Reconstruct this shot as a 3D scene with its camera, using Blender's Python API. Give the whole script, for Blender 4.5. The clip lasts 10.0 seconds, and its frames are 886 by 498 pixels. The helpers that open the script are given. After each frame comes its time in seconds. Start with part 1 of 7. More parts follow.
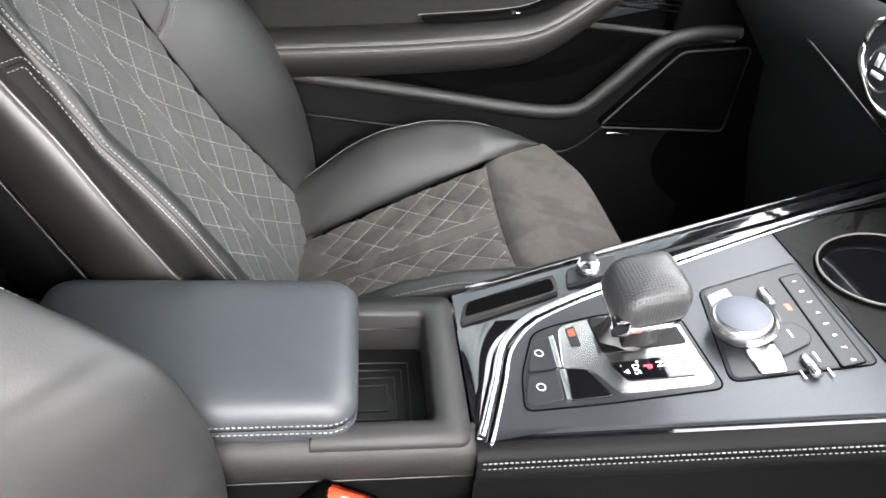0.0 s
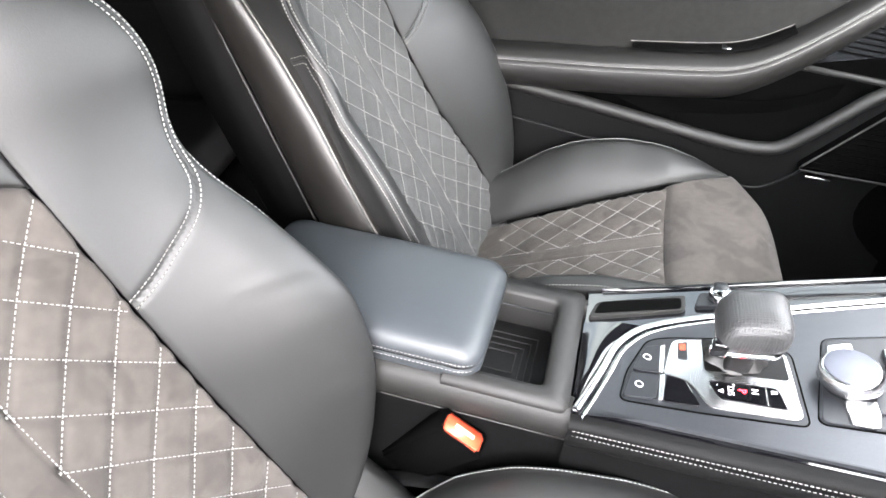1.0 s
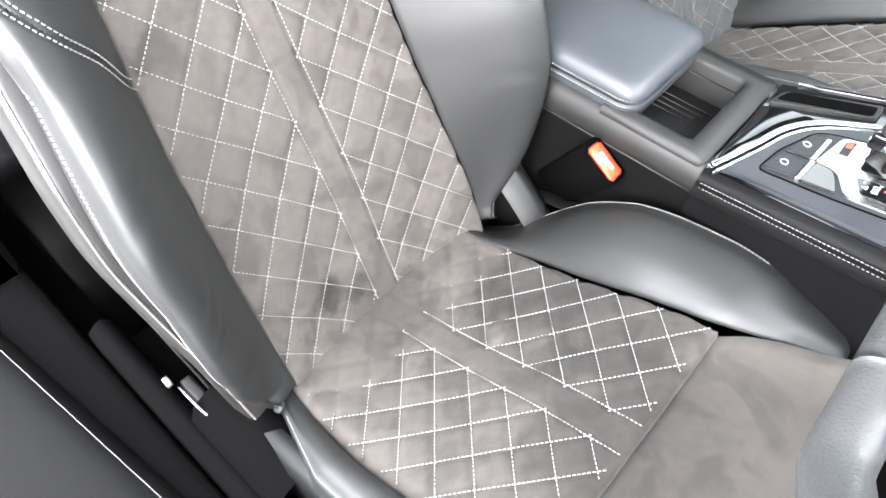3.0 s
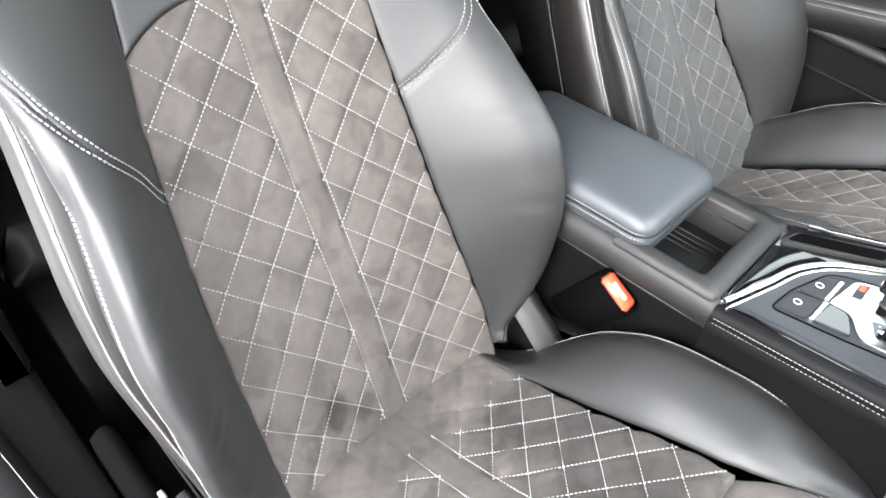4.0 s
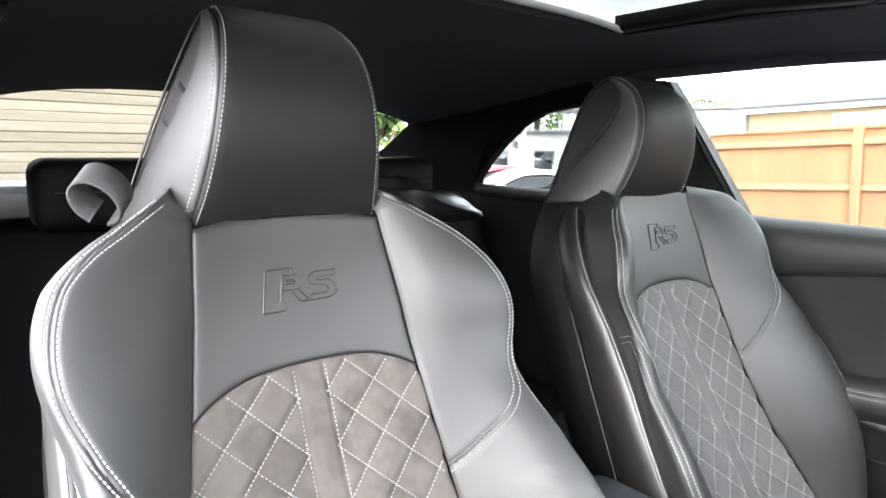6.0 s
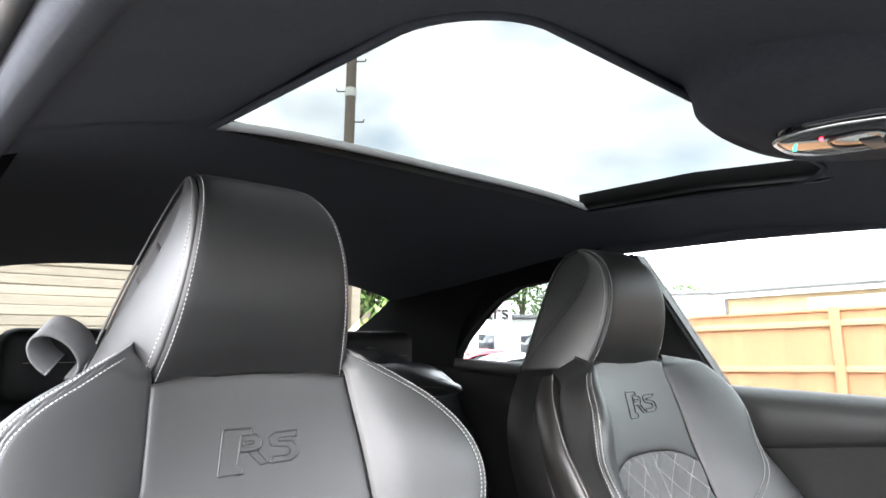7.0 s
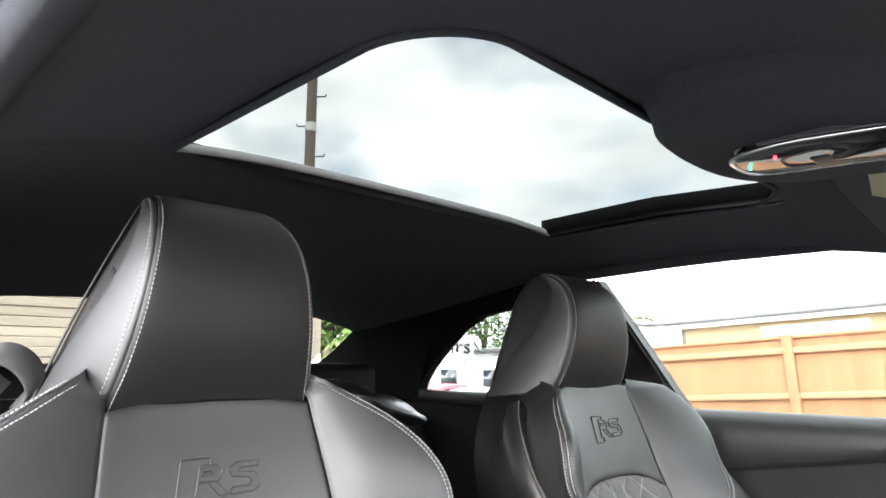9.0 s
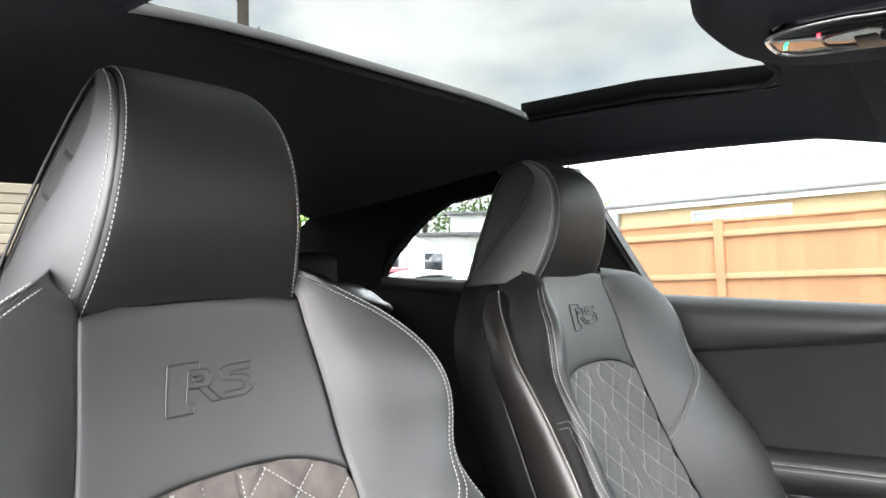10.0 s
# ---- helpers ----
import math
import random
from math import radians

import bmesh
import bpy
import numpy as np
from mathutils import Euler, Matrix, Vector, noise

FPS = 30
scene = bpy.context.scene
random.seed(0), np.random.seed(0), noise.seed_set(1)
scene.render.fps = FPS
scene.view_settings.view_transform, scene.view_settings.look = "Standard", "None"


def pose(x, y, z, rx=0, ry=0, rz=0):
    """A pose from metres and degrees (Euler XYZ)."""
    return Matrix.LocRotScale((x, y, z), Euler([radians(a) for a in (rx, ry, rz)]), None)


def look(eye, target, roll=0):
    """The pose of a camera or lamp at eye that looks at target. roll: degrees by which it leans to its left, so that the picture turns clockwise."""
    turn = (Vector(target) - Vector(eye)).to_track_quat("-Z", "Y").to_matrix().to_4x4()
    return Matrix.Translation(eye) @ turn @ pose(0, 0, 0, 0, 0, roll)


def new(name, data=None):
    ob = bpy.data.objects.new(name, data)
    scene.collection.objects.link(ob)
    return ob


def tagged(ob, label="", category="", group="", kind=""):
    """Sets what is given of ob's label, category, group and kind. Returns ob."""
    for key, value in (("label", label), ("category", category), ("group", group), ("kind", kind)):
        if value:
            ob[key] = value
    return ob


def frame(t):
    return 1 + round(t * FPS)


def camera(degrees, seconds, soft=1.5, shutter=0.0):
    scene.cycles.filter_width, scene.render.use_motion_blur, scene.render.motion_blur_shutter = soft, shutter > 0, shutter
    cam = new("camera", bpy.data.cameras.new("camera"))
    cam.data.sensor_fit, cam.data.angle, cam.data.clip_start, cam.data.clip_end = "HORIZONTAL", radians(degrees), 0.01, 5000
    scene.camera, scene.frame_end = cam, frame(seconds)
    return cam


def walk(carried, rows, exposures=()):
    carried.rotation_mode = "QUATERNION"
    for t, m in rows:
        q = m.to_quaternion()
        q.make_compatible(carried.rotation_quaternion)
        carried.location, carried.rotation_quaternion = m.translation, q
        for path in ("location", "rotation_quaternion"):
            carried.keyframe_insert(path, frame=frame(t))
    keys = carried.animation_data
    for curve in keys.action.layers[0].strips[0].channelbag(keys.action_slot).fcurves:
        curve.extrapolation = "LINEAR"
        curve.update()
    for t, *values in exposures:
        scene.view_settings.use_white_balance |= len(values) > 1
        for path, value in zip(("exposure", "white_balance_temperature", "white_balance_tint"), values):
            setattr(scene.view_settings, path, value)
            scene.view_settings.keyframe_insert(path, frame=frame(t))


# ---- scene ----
# A coupe's cabin seen from its open driver's door. x: the car's front, y: its left side, z: up.
cam = camera(68.5, 10.0, soft=1.6)
PATH = [
    (0, (-0.075, -0.461, 1.155), (0.189, 1.136, -0.02), 5.9),
    (0.5, (-0.048, -0.507, 1.215), (-0.105, 1.079, -0.003), 5.0),
    (1, (-0.01, -0.577, 1.238), (-0.369, 0.962, 0.012), 3.9),
    (1.5, (0.048, -0.651, 1.247), (-0.581, 0.731, -0.054), 2.3),
    (2, (0.116, -0.673, 1.237), (-0.666, 0.48, -0.198), 1.1),
    (2.5, (0.154, -0.696, 1.219), (-0.664, 0.254, -0.34), 0.1),
    (2.7, (0.153, -0.702, 1.217), (-0.619, 0.206, -0.389), 1.1),
    (3.8, (0.158, -0.7, 1.228), (-0.75, 0.282, -0.259), 2.6),
    (4, (0.156, -0.7, 1.229), (-0.847, 0.356, -0.141), 2.5),
    (4.5, (0.159, -0.712, 1.227), (-1.002, 0.418, 0.055), 1.8),
    (5, (0.157, -0.716, 1.23), (-1.127, 0.477, 0.268), 1.8),
    (5.5, (0.16, -0.72, 1.224), (-1.248, 0.539, 0.568), 1.5),
    (6, (0.164, -0.721, 1.214), (-1.318, 0.582, 0.885), 1.2),
    (6.2, (0.168, -0.721, 1.212), (-1.326, 0.589, 0.982), 1.1),
    (7.3, (0.195, -0.707, 1.169), (-1.24, 0.624, 1.58), 1.2),
    (7.5, (0.199, -0.708, 1.162), (-1.21, 0.626, 1.648), 1.1),
    (8, (0.198, -0.71, 1.157), (-1.186, 0.654, 1.631), 0.8),
    (8.5, (0.19, -0.712, 1.162), (-1.185, 0.675, 1.597), 0.4),
    (9, (0.178, -0.709, 1.167), (-1.202, 0.698, 1.51), -0.0),
    (9.5, (0.15, -0.699, 1.167), (-1.229, 0.74, 1.342), -0.3),
    (10, (0.086, -0.709, 1.179), (-1.177, 0.841, 1.168), -0.3),
]
walk(cam, [(t, look(eye, target, roll)) for t, eye, target, roll in PATH], [(0.0, 4.0, 6500, 13), (0.5, 4.25, 6480, 13), (1.0, 4.46, 6380, 14), (1.5, 3.98, 6400, 14), (2.0, 3.88, 6350, 13), (2.5, 4.62, 6230, 12), (4.0, 4.33, 6280, 12), (4.5, 4.12, 6320, 13), (5.0, 4.07, 6300, 13), (5.5, 4.2, 6270, 13), (6.0, 4.27, 6230, 13), (7.5, 4.42, 6200, 13), (10.0, 3.99, 6350, 13)])

# ---------------------------------------------------------------- light
world = bpy.data.worlds.new("sky")
scene.world = world
world.use_nodes = True
wn, wl = world.node_tree.nodes, world.node_tree.links
wn.clear()
w_out, w_bg = wn.new("ShaderNodeOutputWorld"), wn.new("ShaderNodeBackground")
w_sky = wn.new("ShaderNodeTexSky")
w_sky.sky_type, w_sky.sun_disc = "NISHITA", False
w_sky.sun_elevation, w_sky.sun_rotation = radians(21), radians(163)
w_co, w_map = wn.new("ShaderNodeTexCoord"), wn.new("ShaderNodeMapping")
w_map.inputs["Scale"].default_value = (1.0, 1.0, 2.2)
w_noise, w_ramp = wn.new("ShaderNodeTexNoise"), wn.new("ShaderNodeValToRGB")
w_noise.inputs["Scale"].default_value, w_noise.inputs["Detail"].default_value = 3.2, 7.0
w_ramp.color_ramp.elements[0].position, w_ramp.color_ramp.elements[1].position = 0.20, 0.52
w_n2, w_r2 = wn.new("ShaderNodeTexNoise"), wn.new("ShaderNodeValToRGB")
w_n2.inputs["Scale"].default_value, w_n2.inputs["Detail"].default_value = 5.0, 5.0
w_r2.color_ramp.elements[0].position, w_r2.color_ramp.elements[1].position = 0.3, 0.7
w_r2.color_ramp.elements[0].color, w_r2.color_ramp.elements[1].color = (7.7, 7.8, 7.9, 1), (11.6, 11.6, 11.4, 1)
w_mix = wn.new("ShaderNodeMixRGB")
wl.new(w_co.outputs["Generated"], w_map.inputs["Vector"])
wl.new(w_map.outputs["Vector"], w_noise.inputs["Vector"])
wl.new(w_map.outputs["Vector"], w_n2.inputs["Vector"])
wl.new(w_noise.outputs["Fac"], w_ramp.inputs["Fac"])
wl.new(w_n2.outputs["Fac"], w_r2.inputs["Fac"])
wl.new(w_ramp.outputs["Color"], w_mix.inputs["Fac"])
wl.new(w_sky.outputs["Color"], w_mix.inputs["Color1"])
wl.new(w_r2.outputs["Color"], w_mix.inputs["Color2"])
wl.new(w_mix.outputs["Color"], w_bg.inputs["Color"])
wl.new(w_bg.outputs["Background"], w_out.inputs["Surface"])
w_bg.inputs["Strength"].default_value = 0.15
sun = new("sun", bpy.data.lights.new("sun", "SUN"))
sun.data.energy, sun.data.angle, sun.data.color = 0.66, radians(50), (1.0, 0.95, 0.89)
sun.matrix_world = look((0.8, -2.6, 1.05), (0, 0, 0))
scene.view_settings.exposure = 3.5

# ---------------------------------------------------------------- helpers
def mat(name, color, rough=0.5, metal=0.0, var=0.12, scale=30.0, bump=0.0, bump_scale=400.0, big=4.0, big_var=0.10,
        coat=0.0, sheen=0.0, spec=0.5, stretch=(1, 1, 1), spread=0.0):
    """Base colour with variation at two scales, bump, and a roughness that varies with it."""
    m = bpy.data.materials.new(name)
    m.use_nodes = True
    n, l = m.node_tree.nodes, m.node_tree.links
    b = n["Principled BSDF"]
    b.inputs["Metallic"].default_value = metal
    b.inputs["Coat Weight"].default_value = coat
    b.inputs["Sheen Weight"].default_value = sheen
    b.inputs["Specular IOR Level"].default_value = spec
    co, mp = n.new("ShaderNodeTexCoord"), n.new("ShaderNodeMapping")
    mp.inputs["Scale"].default_value = stretch
    l.new(co.outputs["Object"], mp.inputs["Vector"])
    fine, wide = n.new("ShaderNodeTexNoise"), n.new("ShaderNodeTexNoise")
    fine.inputs["Scale"].default_value, fine.inputs["Detail"].default_value = scale, 6.0
    wide.inputs["Scale"].default_value, wide.inputs["Detail"].default_value = big, 3.0
    l.new(mp.outputs["Vector"], fine.inputs["Vector"])
    l.new(mp.outputs["Vector"], wide.inputs["Vector"])
    add = n.new("ShaderNodeMath"); add.operation = "MULTIPLY_ADD"
    add.inputs[1].default_value = 2 * var
    l.new(fine.outputs["Fac"], add.inputs[0])
    add2 = n.new("ShaderNodeMath"); add2.operation = "MULTIPLY_ADD"
    add2.inputs[1].default_value, add2.inputs[2].default_value = 2 * big_var, 1 - var - big_var
    l.new(wide.outputs["Fac"], add2.inputs[0])
    l.new(add2.outputs[0], add.inputs[2])
    value = add.outputs[0]
    if spread:
        info, sp = n.new("ShaderNodeObjectInfo"), n.new("ShaderNodeMath")
        sp.operation = "MULTIPLY_ADD"
        sp.inputs[1].default_value = spread
        l.new(info.outputs["Random"], sp.inputs[0])
        l.new(value, sp.inputs[2])
        value = sp.outputs[0]
    hsv = n.new("ShaderNodeHueSaturation")
    hsv.inputs["Color"].default_value = (*color, 1)
    l.new(value, hsv.inputs["Value"])
    l.new(hsv.outputs["Color"], b.inputs["Base Color"])
    ro = n.new("ShaderNodeMapRange")
    ro.inputs["To Min"].default_value, ro.inputs["To Max"].default_value = max(0.02, rough * 0.85), min(1, rough * 1.15)
    l.new(wide.outputs["Fac"], ro.inputs["Value"])
    l.new(ro.outputs["Result"], b.inputs["Roughness"])
    if bump:
        tex, bp = n.new("ShaderNodeTexNoise"), n.new("ShaderNodeBump")
        tex.inputs["Scale"].default_value, tex.inputs["Detail"].default_value = bump_scale, 3.0
        l.new(mp.outputs["Vector"], tex.inputs["Vector"])
        l.new(tex.outputs["Fac"], bp.inputs["Height"])
        bp.inputs["Strength"].default_value, bp.inputs["Distance"].default_value = bump, 0.001
        l.new(bp.outputs["Normal"], b.inputs["Normal"])
    return m


def emitter(name, color, strength):
    m = mat(name, color, 0.4)
    b = m.node_tree.nodes["Principled BSDF"]
    b.inputs["Emission Color"].default_value, b.inputs["Emission Strength"].default_value = (*color, 1), strength
    return m


def glass(name, tint):
    m = bpy.data.materials.new(name)
    m.use_nodes = True
    n, l = m.node_tree.nodes, m.node_tree.links
    n.clear()
    out, mix, tr, gl = (n.new("ShaderNode" + k) for k in ("OutputMaterial", "MixShader", "BsdfTransparent", "BsdfGlossy"))
    tr.inputs["Color"].default_value = (*tint, 1)
    gl.inputs["Roughness"].default_value = 0.02
    mix.inputs[0].default_value = 0.001
    l.new(tr.outputs[0], mix.inputs[1])
    l.new(gl.outputs[0], mix.inputs[2])
    l.new(mix.outputs[0], out.inputs["Surface"])
    return m


def thing(name, place=(0, 0, 0), label="", category="", group="", kind=""):
    ob = new(name)
    ob.location = place
    ob.empty_display_size = 0.05
    return tagged(ob, label, category, group, kind)


def data_object(name, mesh, material, parent=None, label=""):
    mesh.materials.append(material)
    ob = new(name, mesh)
    if parent is not None:
        ob.parent = parent
        p, shift = parent, Vector((0, 0, 0))
        while p is not None:
            shift, p = shift + p.location, p.parent
        ob.location = -shift
    if label:
        ob["label"] = label
    return ob


def part(name, bm, material, parent=None, label="", smooth=True):
    """Links a bmesh, given in the place's own coordinates, as one mesh object under a thing or part."""
    bmesh.ops.recalc_face_normals(bm, faces=bm.faces)
    me = bpy.data.meshes.new(name)
    bm.to_mesh(me)
    bm.free()
    if smooth:
        me.shade_smooth()
    return data_object(name, me, material, parent, label)


def from_arrays(name, verts, faces, material, parent=None, label="", smooth=True):
    me = bpy.data.meshes.new(name)
    me.from_pydata([tuple(v) for v in verts], [], [tuple(int(i) for i in f) for f in faces])
    me.validate()
    if smooth:
        me.shade_smooth()
    return data_object(name, me, material, parent, label)


def curve(keys, n):
    """A smooth line of n points through keys (Catmull-Rom, by chord length)."""
    k = np.array(keys, float)
    if k.ndim == 1:
        k = k[:, None]
    ext = np.vstack([2 * k[0] - k[1], k, 2 * k[-1] - k[-2]])
    t = np.linspace(0, len(k) - 1, n)
    i = np.minimum(t.astype(int), len(k) - 2)
    f = (t - i)[:, None]
    p0, p1, p2, p3 = ext[i], ext[i + 1], ext[i + 2], ext[i + 3]
    return 0.5 * (2 * p1 + (p2 - p0) * f + (2 * p0 - 5 * p1 + 4 * p2 - p3) * f ** 2 + (3 * p1 - p0 - 3 * p2 + p3) * f ** 3)


def smooth_interp(x, xs, ys):
    """Interpolates through keys with no sharp corners."""
    x = np.asarray(x, float)
    dense = np.linspace(xs[0], xs[-1], 241)
    y = np.interp(dense, xs, ys)
    pad = 14
    e = np.concatenate([2 * y[0] - y[pad:0:-1], y, 2 * y[-1] - y[-2:-pad - 2:-1]])
    ker = np.hanning(2 * pad + 1); ker /= ker.sum()
    return np.interp(x, dense, np.convolve(e, ker, "valid"))


def normals_of(P):
    a = np.gradient(P, axis=0); b = np.gradient(P, axis=1)
    n = np.cross(a, b)
    return n / np.maximum(np.linalg.norm(n, axis=2, keepdims=True), 1e-9)


def edge_falloff(P, sides, width):
    """1 at the named edges of a grid (0 1: first index, 2 3: second), falling to 0 over a width in metres."""
    out = np.zeros(P.shape[:2])
    for ax, (lo, hi) in ((0, "01"), (1, "23")):
        step = np.linalg.norm(np.diff(P, axis=ax), axis=2)
        cum = np.cumsum(step, axis=ax)
        zero = np.zeros_like(np.take(cum, [0], axis=ax))
        dist = np.concatenate([zero, cum], axis=ax)
        far = np.take(dist, [-1], axis=ax) - dist
        if lo in sides:
            out = np.maximum(out, np.exp(-(dist / width) ** 2))
        if hi in sides:
            out = np.maximum(out, np.exp(-(far / width) ** 2))
    return out


def pillow(P, outward, groove=0.004, width=0.008, sides="0123", relief=None, skirt=0.012):
    """Sinks the edges of an upholstered panel into its seams and folds a skirt inwards. Returns verts, faces."""
    N = normals_of(P)
    if np.sum(N * np.asarray(outward, float)) < 0:
        N = -N
    D = -groove * edge_falloff(P, sides, width)
    if relief is not None:
        D = D + relief
    Q = P + N * D[..., None]
    if skirt:
        pads = [(Q[:1] - N[:1] * skirt), Q, (Q[-1:] - N[-1:] * skirt)]
        Q = np.concatenate(pads, axis=0)
        N2 = np.concatenate([N[:1], N, N[-1:]], axis=0)
        Q = np.concatenate([Q[:, :1] - N2[:, :1] * skirt, Q, Q[:, -1:] - N2[:, -1:] * skirt], axis=1)
    return Q


def grid_faces(a, b, start=0, closed=False):
    i, j = np.meshgrid(np.arange(a - 1), np.arange(b - (0 if closed else 1)), indexing="ij")
    i, j = i.ravel(), j.ravel()
    k = (j + 1) % b
    return np.stack([i * b + j, (i + 1) * b + j, (i + 1) * b + k, i * b + k], 1) + start


def sheet(name, P, material, parent=None, label="", closed=False):
    a, b = P.shape[:2]
    return from_arrays(name, P.reshape(-1, 3), grid_faces(a, b, 0, closed), material, parent, label)


def panel(name, P, outward, material, parent=None, label="", **kw):
    return sheet(name, pillow(P, outward, **kw), material, parent, label)


def tube_points(path, radius, sides=8, flat=1.0):
    """Rings round a path; radius may be an array."""
    p = np.array(path, float)
    t = np.gradient(p, axis=0)
    t /= np.maximum(np.linalg.norm(t, axis=1, keepdims=True), 1e-9)
    up = np.array([0, 0, 1.0])
    s = np.cross(t, up)
    bad = np.linalg.norm(s, axis=1) < 1e-3
    s[bad] = (1, 0, 0)
    s /= np.linalg.norm(s, axis=1, keepdims=True)
    u = np.cross(s, t)
    r = np.broadcast_to(np.asarray(radius, float), (len(p),))
    a = np.linspace(0, 2 * np.pi, sides, endpoint=False)
    return p[:, None] + r[:, None, None] * (np.cos(a)[None, :, None] * s[:, None] + flat * np.sin(a)[None, :, None] * u[:, None])


def tube(name, path, radius, material, parent=None, label="", sides=8, flat=1.0):
    R = tube_points(path, radius, sides, flat)
    a, b = R.shape[:2]
    faces = [tuple(f) for f in grid_faces(a, b, 0, True)] + [tuple(range(b))[::-1], tuple(range((a - 1) * b, a * b))]
    return from_arrays(name, R.reshape(-1, 3), faces, material, parent, label)


def resample(path, step):
    p = np.array(path, float)
    d = np.concatenate([[0], np.cumsum(np.linalg.norm(np.diff(p[:, :3], axis=0), axis=1))])
    n = max(2, int(d[-1] / step) + 1)
    t = np.linspace(0, d[-1], n)
    return np.stack([np.interp(t, d, p[:, k]) for k in range(p.shape[1])], 1)


def stitch_arrays(lines, pitch=0.0048, length=0.0033, width=0.0011, height=0.0006):
    """Thread stitches along lines of (place, normal) rows: small raised dashes."""
    V, F, k = [], [], 0
    for line in lines:
        line = np.asarray(line, float)
        if len(line) < 2:
            continue
        q = resample(line, pitch)
        c, n = q[:, :3], q[:, 3:]
        if len(c) < 3:
            continue
        t = np.gradient(c, axis=0)
        t /= np.maximum(np.linalg.norm(t, axis=1, keepdims=True), 1e-9)
        n = n / np.maximum(np.linalg.norm(n, axis=1, keepdims=True), 1e-9)
        s = np.cross(t, n)
        h, w = length / 2, width / 2
        low, top = c - n * 0.0006, c + n * height
        ring = [low - t * h - s * w, low + t * h - s * w, low + t * h + s * w, low - t * h + s * w,
                top - t * h * 0.7 - s * w * 0.6, top + t * h * 0.7 - s * w * 0.6, top + t * h * 0.7 + s * w * 0.6, top - t * h * 0.7 + s * w * 0.6]
        V.append(np.stack(ring, 1).reshape(-1, 3))
        base = k + 8 * np.arange(len(c))[:, None]
        for f in ((4, 5, 6, 7), (0, 1, 5, 4), (1, 2, 6, 5), (2, 3, 7, 6), (3, 0, 4, 7)):
            F.append(base + np.array(f))
        k += 8 * len(c)
    return np.concatenate(V), np.concatenate(F)


def stitching(lines, parent, label="white contrast stitching", material=None, **kw):
    lines = [l for l in lines if len(l) > 2]
    if not lines:
        return None
    v, f = stitch_arrays(lines, **kw)
    return tagged(from_arrays("stitching", v, f, material or M_thread, parent, label, smooth=False), label, kind="stuff")


def box(name, lo, hi, material, parent=None, label="", bevel=0.004, segs=2, tilt=None):
    bm = bmesh.new()
    bmesh.ops.create_cube(bm, size=1)
    lo, hi = Vector(lo), Vector(hi)
    bmesh.ops.scale(bm, vec=hi - lo, verts=bm.verts)
    if bevel:
        bmesh.ops.bevel(bm, geom=bm.edges[:], offset=min(bevel, 0.45 * min(hi - lo)), segments=segs, affect="EDGES", profile=0.6)
    if tilt is not None:
        bmesh.ops.transform(bm, matrix=tilt, verts=bm.verts)
    bmesh.ops.translate(bm, vec=(lo + hi) / 2, verts=bm.verts)
    return part(name, bm, material, parent, label)


def outline_prism(name, pts, z0, z1, material, parent=None, label="", bevel=0.0015, surface=None, smooth=True):
    """A prism over an outline (x, y); heights are added to surface(x, y)."""
    bm = bmesh.new()
    top = [bm.verts.new((x, y, z1)) for x, y in pts]
    bm.faces.new(top)
    ext = bmesh.ops.extrude_face_region(bm, geom=bm.faces[:])
    bmesh.ops.translate(bm, vec=(0, 0, z0 - z1), verts=[v for v in ext["geom"] if isinstance(v, bmesh.types.BMVert)])
    if bevel:
        edges = [e for e in bm.edges if all(abs(v.co.z - z1) < 1e-6 for v in e.verts)]
        bmesh.ops.bevel(bm, geom=edges, offset=bevel, segments=2, affect="EDGES", profile=0.6)
    if surface:
        for v in bm.verts:
            v.co.z += surface(v.co.x, v.co.y)
    return part(name, bm, material, parent, label, smooth=False)


def round_outline(pts, r, n=5):
    """Rounds the corners of a closed outline."""
    out, m = [], len(pts)
    for k in range(m):
        a, b, c = (np.array(pts[(k + d) % m], float) for d in (-1, 0, 1))
        rr = r[k] if isinstance(r, (list, tuple)) else r
        ra = min(rr, 0.45 * np.linalg.norm(a - b)); rc = min(rr, 0.45 * np.linalg.norm(c - b))
        p, q = b + (a - b) / np.linalg.norm(a - b) * ra, b + (c - b) / np.linalg.norm(c - b) * rc
        for t in np.linspace(0, 1, n):
            out.append(tuple((1 - t) ** 2 * p + 2 * t * (1 - t) * b + t * t * q))
    return out


def lathe(name, profile, centre, material, parent=None, label="", n=40, tilt=None):
    """Turns (radius, height) rows round an upright axis at centre."""
    bm = bmesh.new()
    rows = []
    for r, h in profile:
        rows.append([bm.verts.new((r * math.cos(a), r * math.sin(a), h)) for a in np.linspace(0, 2 * math.pi, n, endpoint=False)] if r > 1e-6 else [bm.verts.new((0, 0, h))])
    for a, b in zip(rows, rows[1:]):
        for k in range(n):
            if len(a) == 1 and len(b) > 1:
                bm.faces.new((a[0], b[k], b[(k + 1) % n]))
            elif len(b) == 1 and len(a) > 1:
                bm.faces.new((a[k], a[(k + 1) % n], b[0]))
            elif len(a) > 1:
                bm.faces.new((a[k], a[(k + 1) % n], b[(k + 1) % n], b[k]))
    if tilt is not None:
        bmesh.ops.transform(bm, matrix=tilt, verts=bm.verts)
    bmesh.ops.translate(bm, vec=centre, verts=bm.verts)
    return part(name, bm, material, parent, label)


